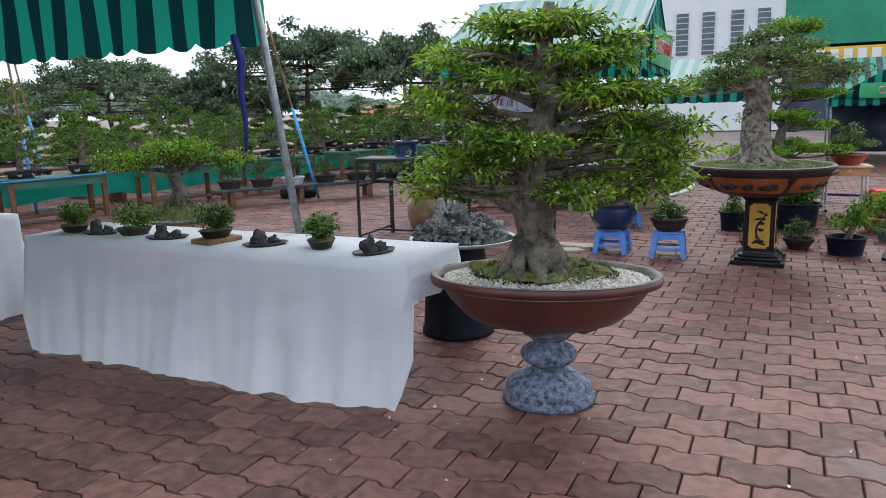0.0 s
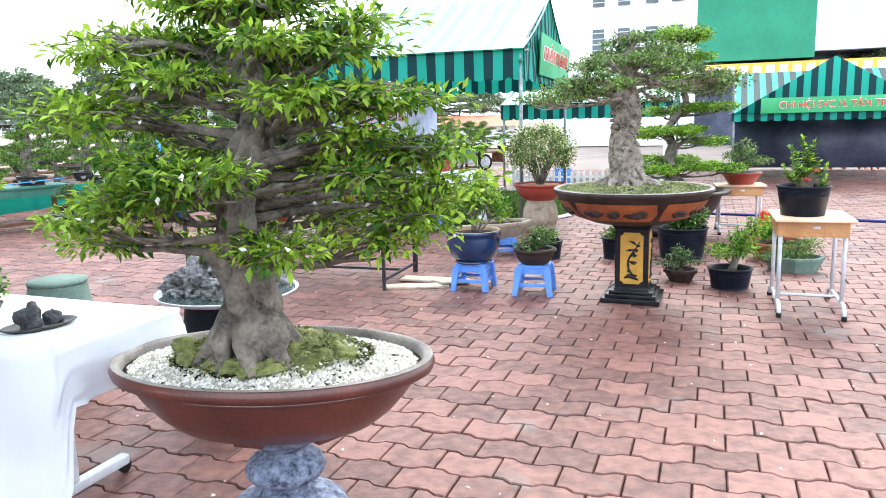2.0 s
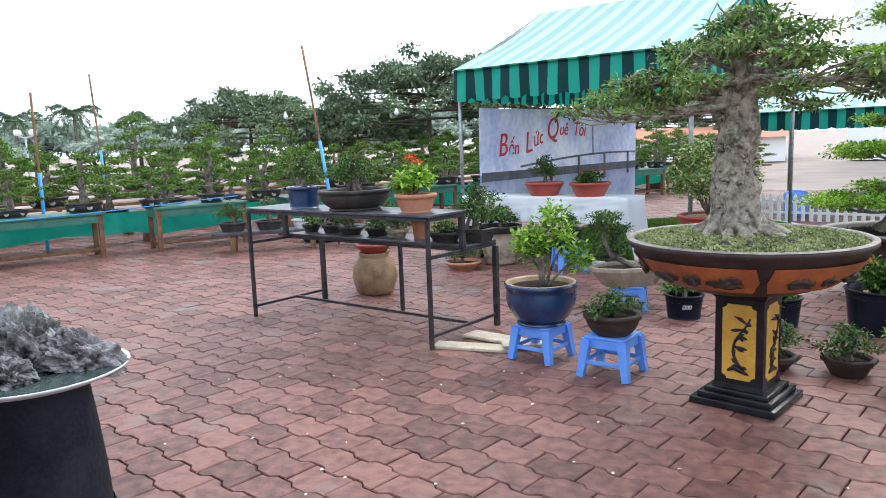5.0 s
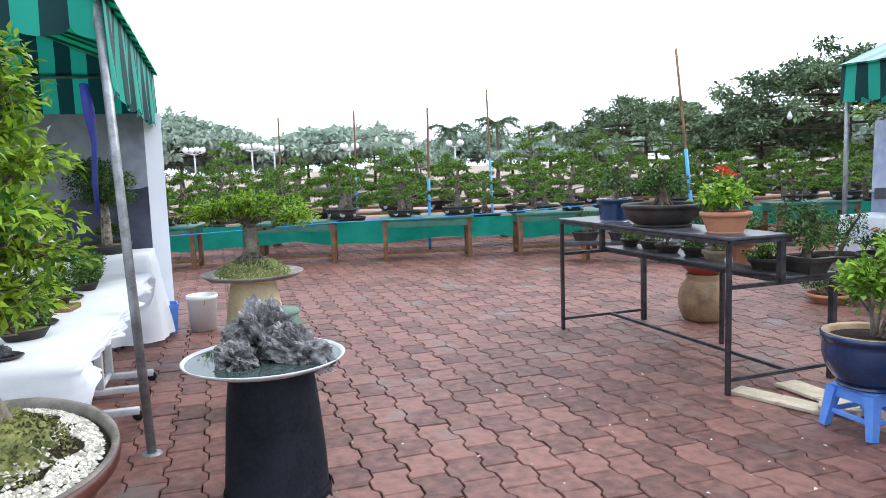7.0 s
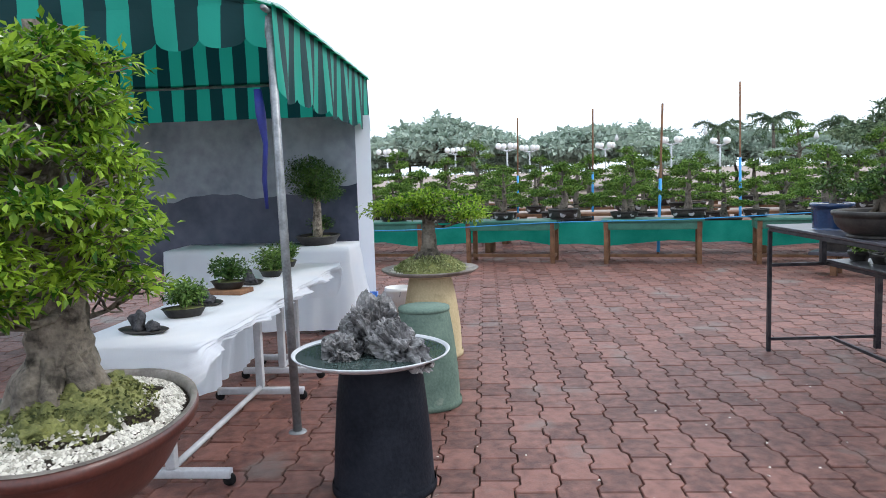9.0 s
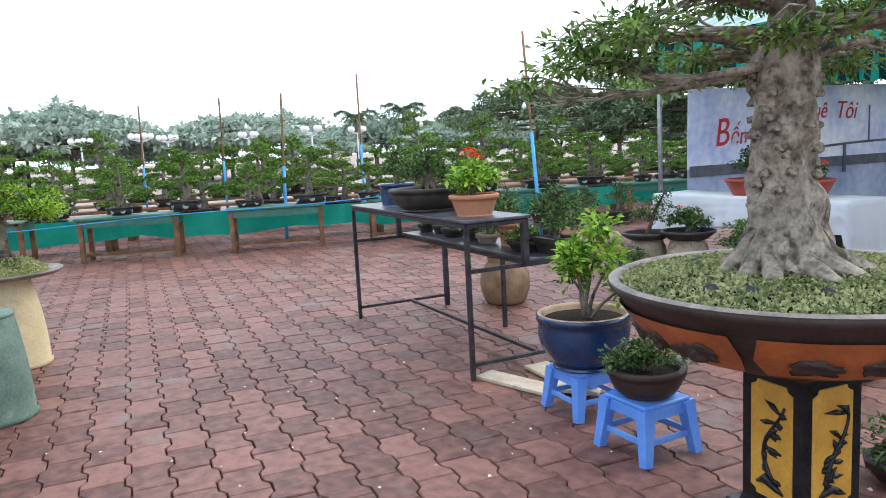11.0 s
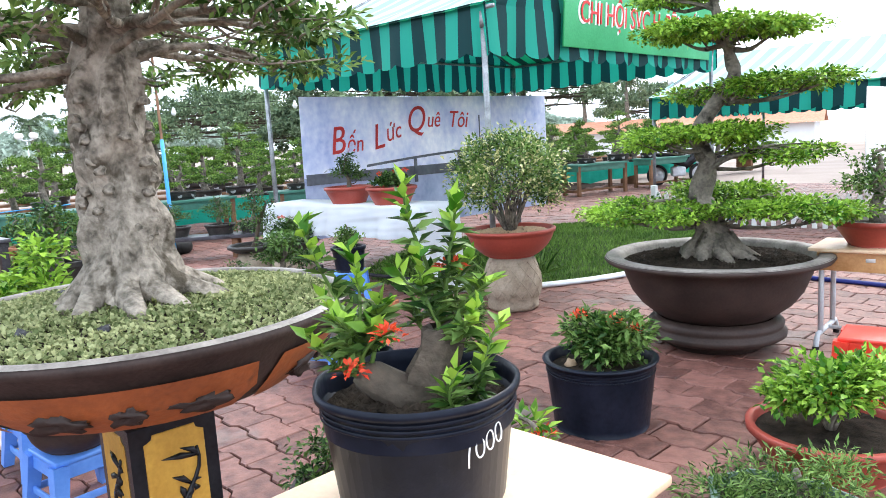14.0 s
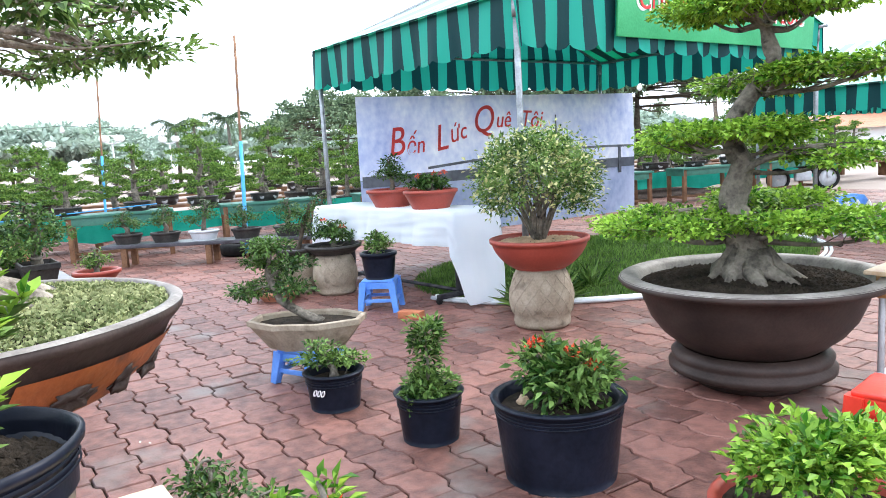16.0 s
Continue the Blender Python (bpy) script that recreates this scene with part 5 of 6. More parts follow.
tree(p, [(0.1, 0, z), (-0.02, 0, z + 0.05), (-0.17, 0.02, z + 0.14), (-0.24, 0.03, z + 0.3), (-0.2, 0.0, z + 0.45)], [0.03, 0.027, 0.024, 0.02, 0.01], [(-0.22, 0, z + 0.48, 0.16, 0.14, 0.05), (-0.1, 0.04, z + 0.36, 0.14, 0.12, 0.05), (-0.36, 0, z + 0.2, 0.15, 0.12, 0.05), (-0.08, 0, z + 0.22, 0.13, 0.11, 0.05), (-0.3, 0.05, z + 0.38, 0.12, 0.1, 0.04)], 2600, (0.03, 0.015), LEAF_DARK, BARK_GREY, 0.3, 4, 0.5, branch=0.012)
stool("plastic_stool", spot(1.0, 11.07, 0, 30), BLUE_PLASTIC, "blue plastic stool before the white table", 0.28, 0.28)
p, z = potted(spot(1.0, 11.07, 0.28), "little shrub in a black plastic pot on a blue stool", 0.15, 0.125, 0.23, BLACK_POT, "potted plant", "black nursery pots")
small_bonsai(p, z, 0.2, 0.13, 500, LEAF_MID, seed=5, leaf=(0.035, 0.02))
rs = stool("plastic_stool", spot(5.04, 9.28, 0, -10), RED_PLASTIC, "bright red plastic stool beside a desk", 0.44, 0.26)

for x, y, r in ((11.1, 21.2, 10), (11.9, 21.3, -20), (12.6, 21.0, 35)):
    stool("plastic_stool", spot(x, y, 0, r), RED_PLASTIC, "red plastic stool before the far tent", 0.42, 0.3)
tyre = thing("old_tyre", "worn black tyre lying flat on the paving", "tyre", spot(-3.62, 13.2))
part("tread", lathe([(0.24, 0.0), (0.3, 0.0), (0.335, 0.03), (0.345, 0.09), (0.335, 0.15), (0.3, 0.18), (0.24, 0.18), (0.2, 0.165)], 40, lobes=40, lobe=0.006), RUBBER, tyre)
part("inner_wall", lathe([(0.2, 0.165), (0.19, 0.14), (0.27, 0.1), (0.27, 0.06), (0.19, 0.03), (0.24, 0.0)], 40), RUBBER, tyre)

# ---- lattice drums with pots ----
def lattice_drum(m, label, s=1.0):
    d = thing("lattice_drum", label, "pedestal", m, "lattice drums")
    prof = [(0.001, 0), (0.17, 0), (0.19, 0.015), (0.195, 0.04), (0.19, 0.08), (0.205, 0.1), (0.222, 0.18), (0.215, 0.26), (0.185, 0.35), (0.165, 0.4), (0.001, 0.4)]
    part("body", lathe([(r * s, z * s) for r, z in prof], 44), SAND_CON, d)
    for k in range(14):
        for sgn in (-1, 1):
            pts = []
            for t in np.linspace(0, 1, 9):
                z = 0.1 + 0.27 * t
                r = np.interp(z, [0.1, 0.18, 0.26, 0.35, 0.4], [0.205, 0.222, 0.215, 0.185, 0.165])
                a = 2 * math.pi * k / 14 + sgn * t * 0.95
                pts.append((r * s * math.cos(a), r * s * math.sin(a), z * s))
            part("lattice_rib", pipe(pts, 0.0045 * s, 5), SAND_CON, d)
    return d


lattice_drum(spot(2.57, 11.13), "sand-coloured concrete drum with lattice relief", 1.1)
p, z = potted(spot(2.57, 11.13, 0.44), "rounded variegated shrub in a red plastic bowl on a lattice drum", 0.36, 0.19, 0.23, RED_POT, lip=0.03, belly=0.02)
grains(p, "bark_chip_cover", 0.32, 0.32, z, 0.015, 1100, 0.011, TAN_RIM)["kind"] = "stuff"
bits = []
for i in range(30):
    a, e = rng.random() * 6.28, 0.35 + 0.5 * rng.random()
    q = curve_points((0.03 * math.cos(a), 0.03 * math.sin(a), z), (0.42 * e * math.cos(a), 0.42 * e * math.sin(a), z + 0.28 + 0.45 * (1 - e) + 0.15 * rng.random()), 0.06, 7)
    bits.append(tube(q, [0.013, 0.011, 0.009, 0.007, 0.005, 0.004, 0.002], 5, 0.2, i))
part("stem_spray", joined(bits), BARK_GREY, p)
bush = []
for i in range(30):
    a, c = i * 2.39996, 1 - 1.55 * (i + 0.5) / 30
    r = math.sqrt(1 - c * c)
    bush.append((0.38 * r * math.cos(a), 0.38 * r * math.sin(a), z + 0.45 + 0.32 * c, 0.14, 0.14, 0.12))
at, out = in_pads(bush, 8500, 0.6)
part("foliage", leaf_mesh(at, out, 0.032, 0.017, 0.2, 0.6), LEAF_MID, p, smooth=False)
at, out = in_pads(bush, 1700, 0.2)
part("cream_tip_foliage", leaf_mesh(at, out, 0.035, 0.02, 0.1, 0.5), LEAF_CREAM, p, "cream young leaves", smooth=False)
lattice_drum(spot(0.03, 11.48), "sand-coloured lattice drum before the white table")
p, z = potted(spot(0.03, 11.48, 0.4), "flowering shrub in a wide dark bowl on a lattice drum", 0.27, 0.2, 0.09, DARK_POT)
small_bonsai(p, z, 0.26, 0.24, 1000, LEAF_DARK, seed=7, leaf=(0.04, 0.022))
blossoms(p, [(-0.1, 0, z + 0.26), (0.12, 0.02, z + 0.2)], 0.05)
lattice_drum(spot(-0.42, 11.42), "darker sand-coloured lattice drum by the tent", 0.95)
p, z = potted(spot(-0.42, 11.42, 0.385), "slanting thin-trunked bonsai in a dark shallow bowl on a drum", 0.26, 0.2, 0.07, DARK_POT)
small_bonsai(p, z, 0.5, 0.22, 900, LEAF_DARK, BARK_DARK, lean=0.22, seed=8, r=0.022)
p, z = potted(spot(-0.3, 11.0), "orange bowl with a shrub on the paving", 0.21, 0.14, 0.1, TERRA)
small_bonsai(p, z, 0.28, 0.22, 900, LEAF_DARK, seed=10)

# ---- white table's pots ----
for x, y, sd, fl in ((0.52, 11.86, 1, False), (1.14, 11.68, 2, True)):
    p, z = potted(spot(x, y, 0.832), "shrub in a red plastic bowl on the white table", 0.24, 0.17, 0.17, RED_POT, "potted plant", "red bowls on the white table")
    if fl:
        small_bonsai(p, z, 0.16, 0.2, 800, LEAF_DARK, seed=sd, leaf=(0.04, 0.022), n=5)
        blossoms(p, [(-0.1, -0.03, z + 0.15), (0.05, 0.02, z + 0.17), (0.16, 0, z + 0.18)], 0.05)
    else:
        small_bonsai(p, z, 0.36, 0.17, 1100, LEAF_DARK, BARK_DARK, seed=sd)

# ---- tiered bonsai in the great pot ----
tb = thing("tiered_bonsai", "tall tiered bonsai with flat pads in a great brown pot", "bonsai", spot(4.23, 10.48) @ Matrix.Diagonal((1.19, 1.19, 1.13, 1)))
part("pot_foot_ring", lathe([(0.001, 0), (0.24, 0), (0.25, 0.02), (0.255, 0.05)], 48), BROWN_POT, tb)
part("pot_base", lathe([(0.255, 0.05), (0.33, 0.055), (0.36, 0.075), (0.362, 0.1), (0.34, 0.115), (0.345, 0.13), (0.35, 0.15), (0.325, 0.175), (0.3, 0.18)], 56), BROWN_POT, tb)
part("pot", lathe([(0.29, 0.18), (0.32, 0.2), (0.39, 0.26), (0.44, 0.33), (0.475, 0.42), (0.495, 0.485), (0.53, 0.495), (0.575, 0.5), (0.585, 0.515), (0.575, 0.53), (0.52, 0.53)], 64), BROWN_POT, tb)
part("rim", lathe([(0.58, 0.527), (0.56, 0.536), (0.51, 0.534), (0.495, 0.515), (0.48, 0.48)], 64), RIM_GREY, tb, "pale grey worn rim")
part("soil", uneven(0.49, 0.49, 0.49, 0.025, 5, 12, 48), SOIL, tb)
grains(tb, "soil_crumb_cover", 0.47, 0.47, 0.492, 0.025, 1500, 0.011, SOIL)["kind"] = "stuff"
roots(tb, 0.14, 0.12, 0.5, 9, BARK_GREY, 1.6, 41)
TP = [(-0.03, 0, 0.49), (-0.02, 0, 0.66), (-0.08, 0, 0.85), (-0.03, 0, 1.05), (-0.1, 0.02, 1.2), (0.02, 0, 1.38), (0.1, 0, 1.52), (0.06, 0, 1.68), (0.0, 0, 1.9), (0.02, 0, 2.15)]
TR = [0.14, 0.085, 0.055, 0.05, 0.045, 0.036, 0.032, 0.028, 0.024, 0.016]
padst = []
for cx, cy, cz, R, k in ((-0.3, -0.12, 0.78, 0.4, 6), (0.36, -0.1, 0.79, 0.38, 6), (0.0, 0.3, 0.86, 0.36, 5), (-0.12, -0.05, 1.2, 0.42, 6), (0.32, 0.05, 1.07, 0.28, 4), (0.32, 0.0, 1.45, 0.36, 5), (-0.05, 0.25, 1.42, 0.28, 4), (0.05, -0.05, 1.76, 0.46, 7), (-0.15, 0.1, 1.98, 0.34, 5), (0.02, 0.0, 2.25, 0.34, 6), (0.2, 0.1, 2.02, 0.26, 4)):
    for i in range(k):
        a = 6.28 * i / k + 0.3 * rng.normal()
        padst.append((cx + R * 0.55 * math.cos(a), cy + R * 0.45 * math.sin(a), cz + 0.015 * rng.normal(), R * 0.47, R * 0.44, 0.042 if cz < 2.2 else 0.08))
tree(tb, TP, TR, padst, 46000, (0.025, 0.017), LEAF_BRIGHT, BARK_GREY, 0.4, 4, 0.45, 0.45, 0.35, branch=0.02, seed=31, segs=18)

# ---- desks and the pots on them ----
desk(spot(4.17, 6.71, 0, -18), "school desk with pale wooden top and grey tube legs", w=0.56, d=0.66, h=0.75)
p = thing("nursery_pot_plant", "red-flowering shrub on two thick stumps in a chalk-marked black plastic pot", "potted plant", spot(4.11, 6.71, 0.75, 22) @ Matrix.Diagonal((1.24, 1.24, 1.1, 1)), "black nursery pots")
body = part("pot", lathe([(0.1, 0.003), (0.122, 0), (0.128, 0.006), (0.15, 0.195), (0.158, 0.198), (0.159, 0.209), (0.154, 0.212)], 48, wob=0.03), BLACK_POT, p)
part("rim", lathe([(0.154, 0.212), (0.151, 0.21), (0.148, 0.19), (0.146, 0.14)], 48, wob=0.03), BLACK_POT, body)
for k in range(3):
    part("moulded_ring", lathe([(0.1485, 0.166 + 0.009 * k), (0.1515, 0.169 + 0.009 * k), (0.1495, 0.172 + 0.009 * k)], 48, wob=0.03), BLACK_POT, body)
part("soil", uneven(0.146, 0.146, 0.165, 0.02, 9, 10, 36, seed=3), SOIL, p)
grains(p, "soil_crumb_cover", 0.138, 0.138, 0.168, 0.018, 700, 0.007, SOIL)["kind"] = "stuff"
z = 0.172
limb(p, [(0.015, 0.0, z - 0.01), (0.03, 0.0, z + 0.04), (0.045, 0.005, z + 0.085), (0.05, 0.005, z + 0.125), (0.045, 0.005, z + 0.13)], 0.038, 0.027, BARK_DARK, 0.6, 18, "stump")
limb(p, [(0.0, -0.03, z - 0.01), (-0.03, -0.03, z + 0.03), (-0.065, -0.025, z + 0.05), (-0.08, -0.02, z + 0.055)], 0.038, 0.02, BARK_DARK, 0.5, 16, "stump", 4)
for j, (bx, by, bz, x, y, h, full) in enumerate((
        (0.045, 0.0, 0.12, 0.075, 0.0, 0.33, 1), (0.045, 0.02, 0.12, 0.06, 0.06, 0.3, 1), (0.04, 0.0, 0.12, -0.005, 0.03, 0.36, 1), (0.04, -0.01, 0.11, 0.02, -0.03, 0.25, 1),
        (0.05, 0.0, 0.11, 0.12, -0.01, 0.2, 0), (0.05, -0.02, 0.1, 0.1, -0.06, 0.17, 0), (0.04, 0.02, 0.1, 0.09, 0.08, 0.22, 0), (0.03, 0.02, 0.1, -0.03, 0.08, 0.21, 0),
        (-0.07, -0.02, 0.05, -0.155, -0.02, 0.31, 1), (-0.07, -0.02, 0.05, -0.085, -0.01, 0.26, 1), (-0.075, -0.02, 0.05, -0.1, -0.07, 0.16, 0), (-0.075, -0.02, 0.05, -0.15, -0.05, 0.13, 0), (-0.07, -0.02, 0.05, -0.05, -0.07, 0.14, 0), (-0.08, -0.01, 0.05, -0.14, 0.03, 0.17, 0), (-0.07, -0.02, 0.05, -0.04, 0.0, 0.17, 0),
        (0.07, -0.05, -0.01, 0.115, -0.06, 0.11, 0), (0.08, -0.03, -0.01, 0.13, -0.02, 0.13, 0), (0.05, -0.07, -0.01, 0.07, -0.1, 0.08, 0))):
    sp = curve_points((bx, by, z + bz), (x, y, z + h), 0.015 * (1 - 2 * (j % 2)), 12)
    limb(p, sp, 0.0045, 0.002, LEAF_MID, 0.1, 6, "shoot")
    at = np.array([list(q) for q in sp[3:9] for _ in range(6)])
    out = rng.normal(0, 1, (len(at), 3)) * [1, 1, 0.2] + [0, 0, 0.6]
    part("leaf_spray", leaf_mesh(at, out, 0.036, 0.0135, 0.15, 0.2), LEAF_DARK if j % 3 == 0 else LEAF_MID, p, smooth=False)["kind"] = "stuff"
    at = np.array([list(q) for q in sp[8:] for _ in range(4 if full else 3)])
    out = rng.normal(0, 0.6, (len(at), 3)) * [1, 1, 0.2] + [0, 0, 0.8]
    part("young_leaf_spray", leaf_mesh(at, out, 0.034, 0.016, 0.0, 0.15), LEAF_BRIGHT, p, "bright yellow-green young leaves", smooth=False)["kind"] = "stuff"
blossoms(p, [(-0.02, -0.1, z + 0.14), (0.06, 0.02, z + 0.22), (-0.08, -0.09, z + 0.08)], 0.034, count=34)
for k in range(4):
    a = radians(34 + 7.5 * k)
    face = pose(0.1465 * math.sin(a), -0.1465 * math.cos(a), 0.128 + 0.006 * k, -7, 0, math.degrees(a)) @ pose(0, 0, 0, 0, 8, 0)
    if k == 0:
        stroke = [(0, 0, -0.02), (0, 0, 0), (0.001, 0, 0.02)]
    else:
        stroke = [(0.0075 * math.cos(t), 0, 0.015 * math.sin(t)) for t in np.linspace(0.3, 6.6, 20)]
    part("chalk_digit", pipe(stroke, 0.0014, 5), SIGN_WHITE, p, "white chalk digit", m=face)
desk(spot(5.12, 10.62, 0, -14), "second school desk with pale wooden top by the great pot")
p, z = potted(spot(5.14, 10.62, 0.64), "bonsai in a red-brown bowl on the second desk", 0.24, 0.15, 0.16, RED_POT, rim=RIM_GREY)
small_bonsai(p, z, 0.45, 0.3, 1500, LEAF_MID, BARK_GREY, seed=12, r=0.04)

# ---- pots standing on the paving ----
def nursery(m, label, rt, h, seed, plant=None):
    p, z = potted(m, label, rt, rt * 0.86, h, BLACK_POT, "potted plant", "black nursery pots", "nursery_pot_plant", fill=0.05, lip=0.01)
    for k in range(3):
        part("moulded_ring", pipe([(rt * 0.985 * math.cos(a), rt * 0.985 * math.sin(a), h - 0.03 - 0.014 * k) for a in np.linspace(0, 6.2832, 33)], 0.003, 5), BLACK_POT, p)
    return p, z


p, z = nursery(spot(2.42, 9.08), "layered shrub in a black plastic pot with chalk marks", 0.155, 0.205, 1)
small_bonsai(p, z, 0.2, 0.17, 900, LEAF_MID, lean=-0.1, seed=14, n=5)
lettered(p, "000", 0.05, SIGN_WHITE, pose(0.03, -0.149, 0.115, 84, 0, 10), "chalk_number", 0.3)
p, z = nursery(spot(3.16, 8.98), "column-clipped shrub in a black plastic pot", 0.155, 0.235, 2)
at, out = in_pads([(0, 0, z + 0.06, 0.13, 0.13, 0.08), (0, 0, z + 0.2, 0.07, 0.07, 0.13), (0.01, 0, z + 0.32, 0.085, 0.085, 0.08)], 1700, 0.4)
part("foliage", leaf_mesh(at, out, 0.035, 0.017, 0.2, 0.5), LEAF_MID, p, smooth=False)
limb(p, [(0, 0, z - 0.01), (0.005, 0, z + 0.15), (0, 0, z + 0.33)], 0.014, 0.006, BARK_GREY)
p, z = nursery(spot(3.87, 8.94), "low red-flowering shrub in a wide black plastic pot", 0.265, 0.34, 3)
at, out = in_pads([(0.05, 0, z + 0.12, 0.18, 0.17, 0.12), (-0.06, 0.03, z + 0.16, 0.14, 0.12, 0.1), (0.14, 0, z + 0.18, 0.12, 0.12, 0.08)], 1700, 0.5)
part("foliage", leaf_mesh(at, out, 0.05, 0.02, 0.1, 0.5), LEAF_MID, p, smooth=False)
limb(p, [(0, 0, z - 0.01), (0.03, 0, z + 0.1)], 0.02, 0.012, BARK_GREY)
limb(p, [(-0.03, 0, z), (-0.08, 0, z + 0.18), (-0.1, 0, z + 0.22)], 0.008, 0.004, BARK_GREY)
blossoms(p, [(-0.1, 0, z + 0.24), (0.02, 0.04, z + 0.2), (0.08, -0.02, z + 0.23), (0.17, 0, z + 0.19)], 0.055)
part("pale_stone", rock_mesh(0.035, 0.03, 0.035, 61, 2), TAN_RIM, p, m=pose(-0.13, -0.06, z))
p, z = nursery(spot(3.85, 7.46), "shrub with a bent trunk and orange buds in a black pot", 0.185, 0.185, 4)
small_bonsai(p, z, 0.46, 0.17, 900, LEAF_BRIGHT, lean=0.22, seed=15, r=0.03, leaf=(0.05, 0.02))
blossoms(p, [(0.24, 0, z + 0.42)], 0.05)
p, z = potted(spot(3.5, 7.76), "small dark bonsai in an octagonal brown pot on the paving", 0.15, 0.1, 0.12, BROWN_POT, "bonsai", "small bonsai on the paving", "paving_bonsai", segs=8, flat=True)
small_bonsai(p, z, 0.23, 0.16, 700, LEAF_DARK, BARK_GREY, seed=16)
p, z = potted(spot(3.06, 7.8), "small bonsai with curled trunk in an octagonal brown pot", 0.15, 0.1, 0.095, BROWN_POT, "bonsai", "small bonsai on the paving", "paving_bonsai", segs=8, flat=True)
small_bonsai(p, z, 0.26, 0.17, 700, LEAF_DARK, BARK_GREY, lean=0.05, seed=17, r=0.025)
p, z = potted(spot(4.72, 8.12, 0, -19), "trailing juniper in a mottled green octagonal pot", 0.27, 0.22, 0.15, GREEN_CON, segs=8, sy=0.75, flat=True)
at, out = in_pads([(0, 0, z + 0.08, 0.24, 0.2, 0.08), (-0.18, -0.08, z + 0.04, 0.2, 0.16, 0.06), (0.12, 0.05, z + 0.16, 0.15, 0.14, 0.06)], 2200, 0.5)
part("foliage", leaf_mesh(at, out, 0.035, 0.008, 0.2, 0.7), LEAF_MID, p, smooth=False)
limb(p, [(0, 0, z), (0.05, 0, z + 0.08), (0.02, 0, z + 0.15)], 0.03, 0.012, BARK_GREY)
p, z = potted(spot(4.86, 8.76), "bushy bright shrub in a terracotta-red bowl", 0.31, 0.22, 0.19, RED_POT)
at, out = in_pads([(0, 0, z + 0.2, 0.22, 0.22, 0.1), (-0.14, 0, z + 0.14, 0.14, 0.13, 0.07), (0.13, 0.05, z + 0.24, 0.14, 0.13, 0.08)], 2600, 0.5)
part("foliage", leaf_mesh(at, out, 0.04, 0.02, 0.1, 0.5), LEAF_BRIGHT, p, smooth=False)
for i in range(5):
    limb(p, curve_points((0, 0, z - 0.01), (0.1 * math.cos(i * 1.3), 0.1 * math.sin(i * 1.3), z + 0.18), 0.02, 6), 0.012, 0.005, BARK_GREY)
whole("clay_brick", box(0.2, 0.1, 0.06, 0.004, (0, 0, 0.03)), CLAY_BRICK, spot(1.47, 10.9, 0, 10), "single orange clay brick on the paving", "brick")

# ---- low bench with pots, far side ----
bench = thing("low_bench", "low black-topped bench with timber legs carrying bonsai", "bench", spot(-3.3, 12.55, 0, 33))
part("bench_top", box(3.2, 0.4, 0.05, 0.005, (0, 0, 0.29)), STEEL_TOP, bench)
for x in (-1.3, -0.1, 1.2):
    for y in (-0.14, 0.14):
        part("leg", box(0.08, 0.06, 0.265, 0.004, (x, y, 0.1325)), WOOD_BROWN, bench)
for i, (x, mat) in enumerate(((-1.3, DARK_POT), (-0.75, DARK_POT), (-0.2, PAINT_GREY), (0.4, DARK_POT), (1.0, DARK_POT), (1.45, DARK_POT))):
    p, z = potted(spot(-3.3, 12.55, 0.315, 33) @ pose(x, 0, 0), "bonsai in a shallow pot on the low bench", 0.2, 0.16, 0.14, mat, "bonsai", "bonsai on the low bench", "bench_bonsai", sy=0.75)
    small_bonsai(p, z, 0.34 + 0.06 * (i % 3), 0.24, 1100, LEAF_DARK, BARK_GREY, lean=0.05 * (i % 3 - 1), seed=20 + i, r=0.03)

# ---- the long exhibition rows: green tables, netting and bonsai ----
def far_bonsai(seed, label):
    p = thing("row_bonsai", label, "bonsai", pose(0, 0, -50), "bonsai in the exhibition rows")
    k = seed % 4
    z = jar_pot(p, 0.3, 0.24, 0.17, DARK_POT, sy=0.75, segs=24, foot=0.02, belly=0.015)
    for i in range(6):
        a = 2 * math.pi * i / 6 + 0.3
        part("emblem", lathe([(0.001, 0), (0.045, 0), (0.05, -0.006)], 14), EMBLEM, p, m=pose(0.292 * math.cos(a), 0.222 * math.sin(a), 0.09, 78, 0, math.degrees(a) + 90))
    h = (0.85, 0.7, 1.0, 0.62)[k]
    pads = []
    n = (9, 7, 11, 6)[k]
    for i in range(n):
        t = i / (n - 1)
        a = i * 2.5 + seed
        R = (0.44 - 0.3 * t) * (0.9 + 0.3 * rng.random())
        pads.append((R * math.cos(a), R * math.sin(a), z + h * (0.28 + 0.7 * t), 0.23 - 0.1 * t, 0.21 - 0.1 * t, 0.034))
    pads.append((0, 0, z + h, 0.14, 0.14, 0.07))
    tree(p, [(0, 0, z), (0.08 * math.sin(seed), 0.02, z + h * 0.3), (-0.06 * math.sin(seed), 0, z + h * 0.6), (0.02, 0, z + h)], [0.075, 0.05, 0.035, 0.015], pads, 3400, (0.042, 0.024), LEAF_FAR, BARK_GREY, 0.3, 3, 0.45, pad_parts=False, branch=0.018, seed=seed, segs=9, merged=True)
    return p


kinds = [far_bonsai(i, ("tiered bonsai in an emblem-carved black pot", "broad bonsai in an emblem-carved black pot", "tall layered bonsai in an emblem-carved black pot", "low spreading bonsai in an emblem-carved black pot")[i]) for i in range(4)]
used = [False] * 4


def place_bonsai(i, m, s=1.0):
    k = i % 4
    if used[k]:
        ob = copy_thing(kinds[k], m)
    else:
        ob = kinds[k]
        ob.matrix_basis = m
        used[k] = True
    ob.scale = (s, s, s * (0.92 + 0.2 * ((i * 37) % 10) / 10))
    return ob


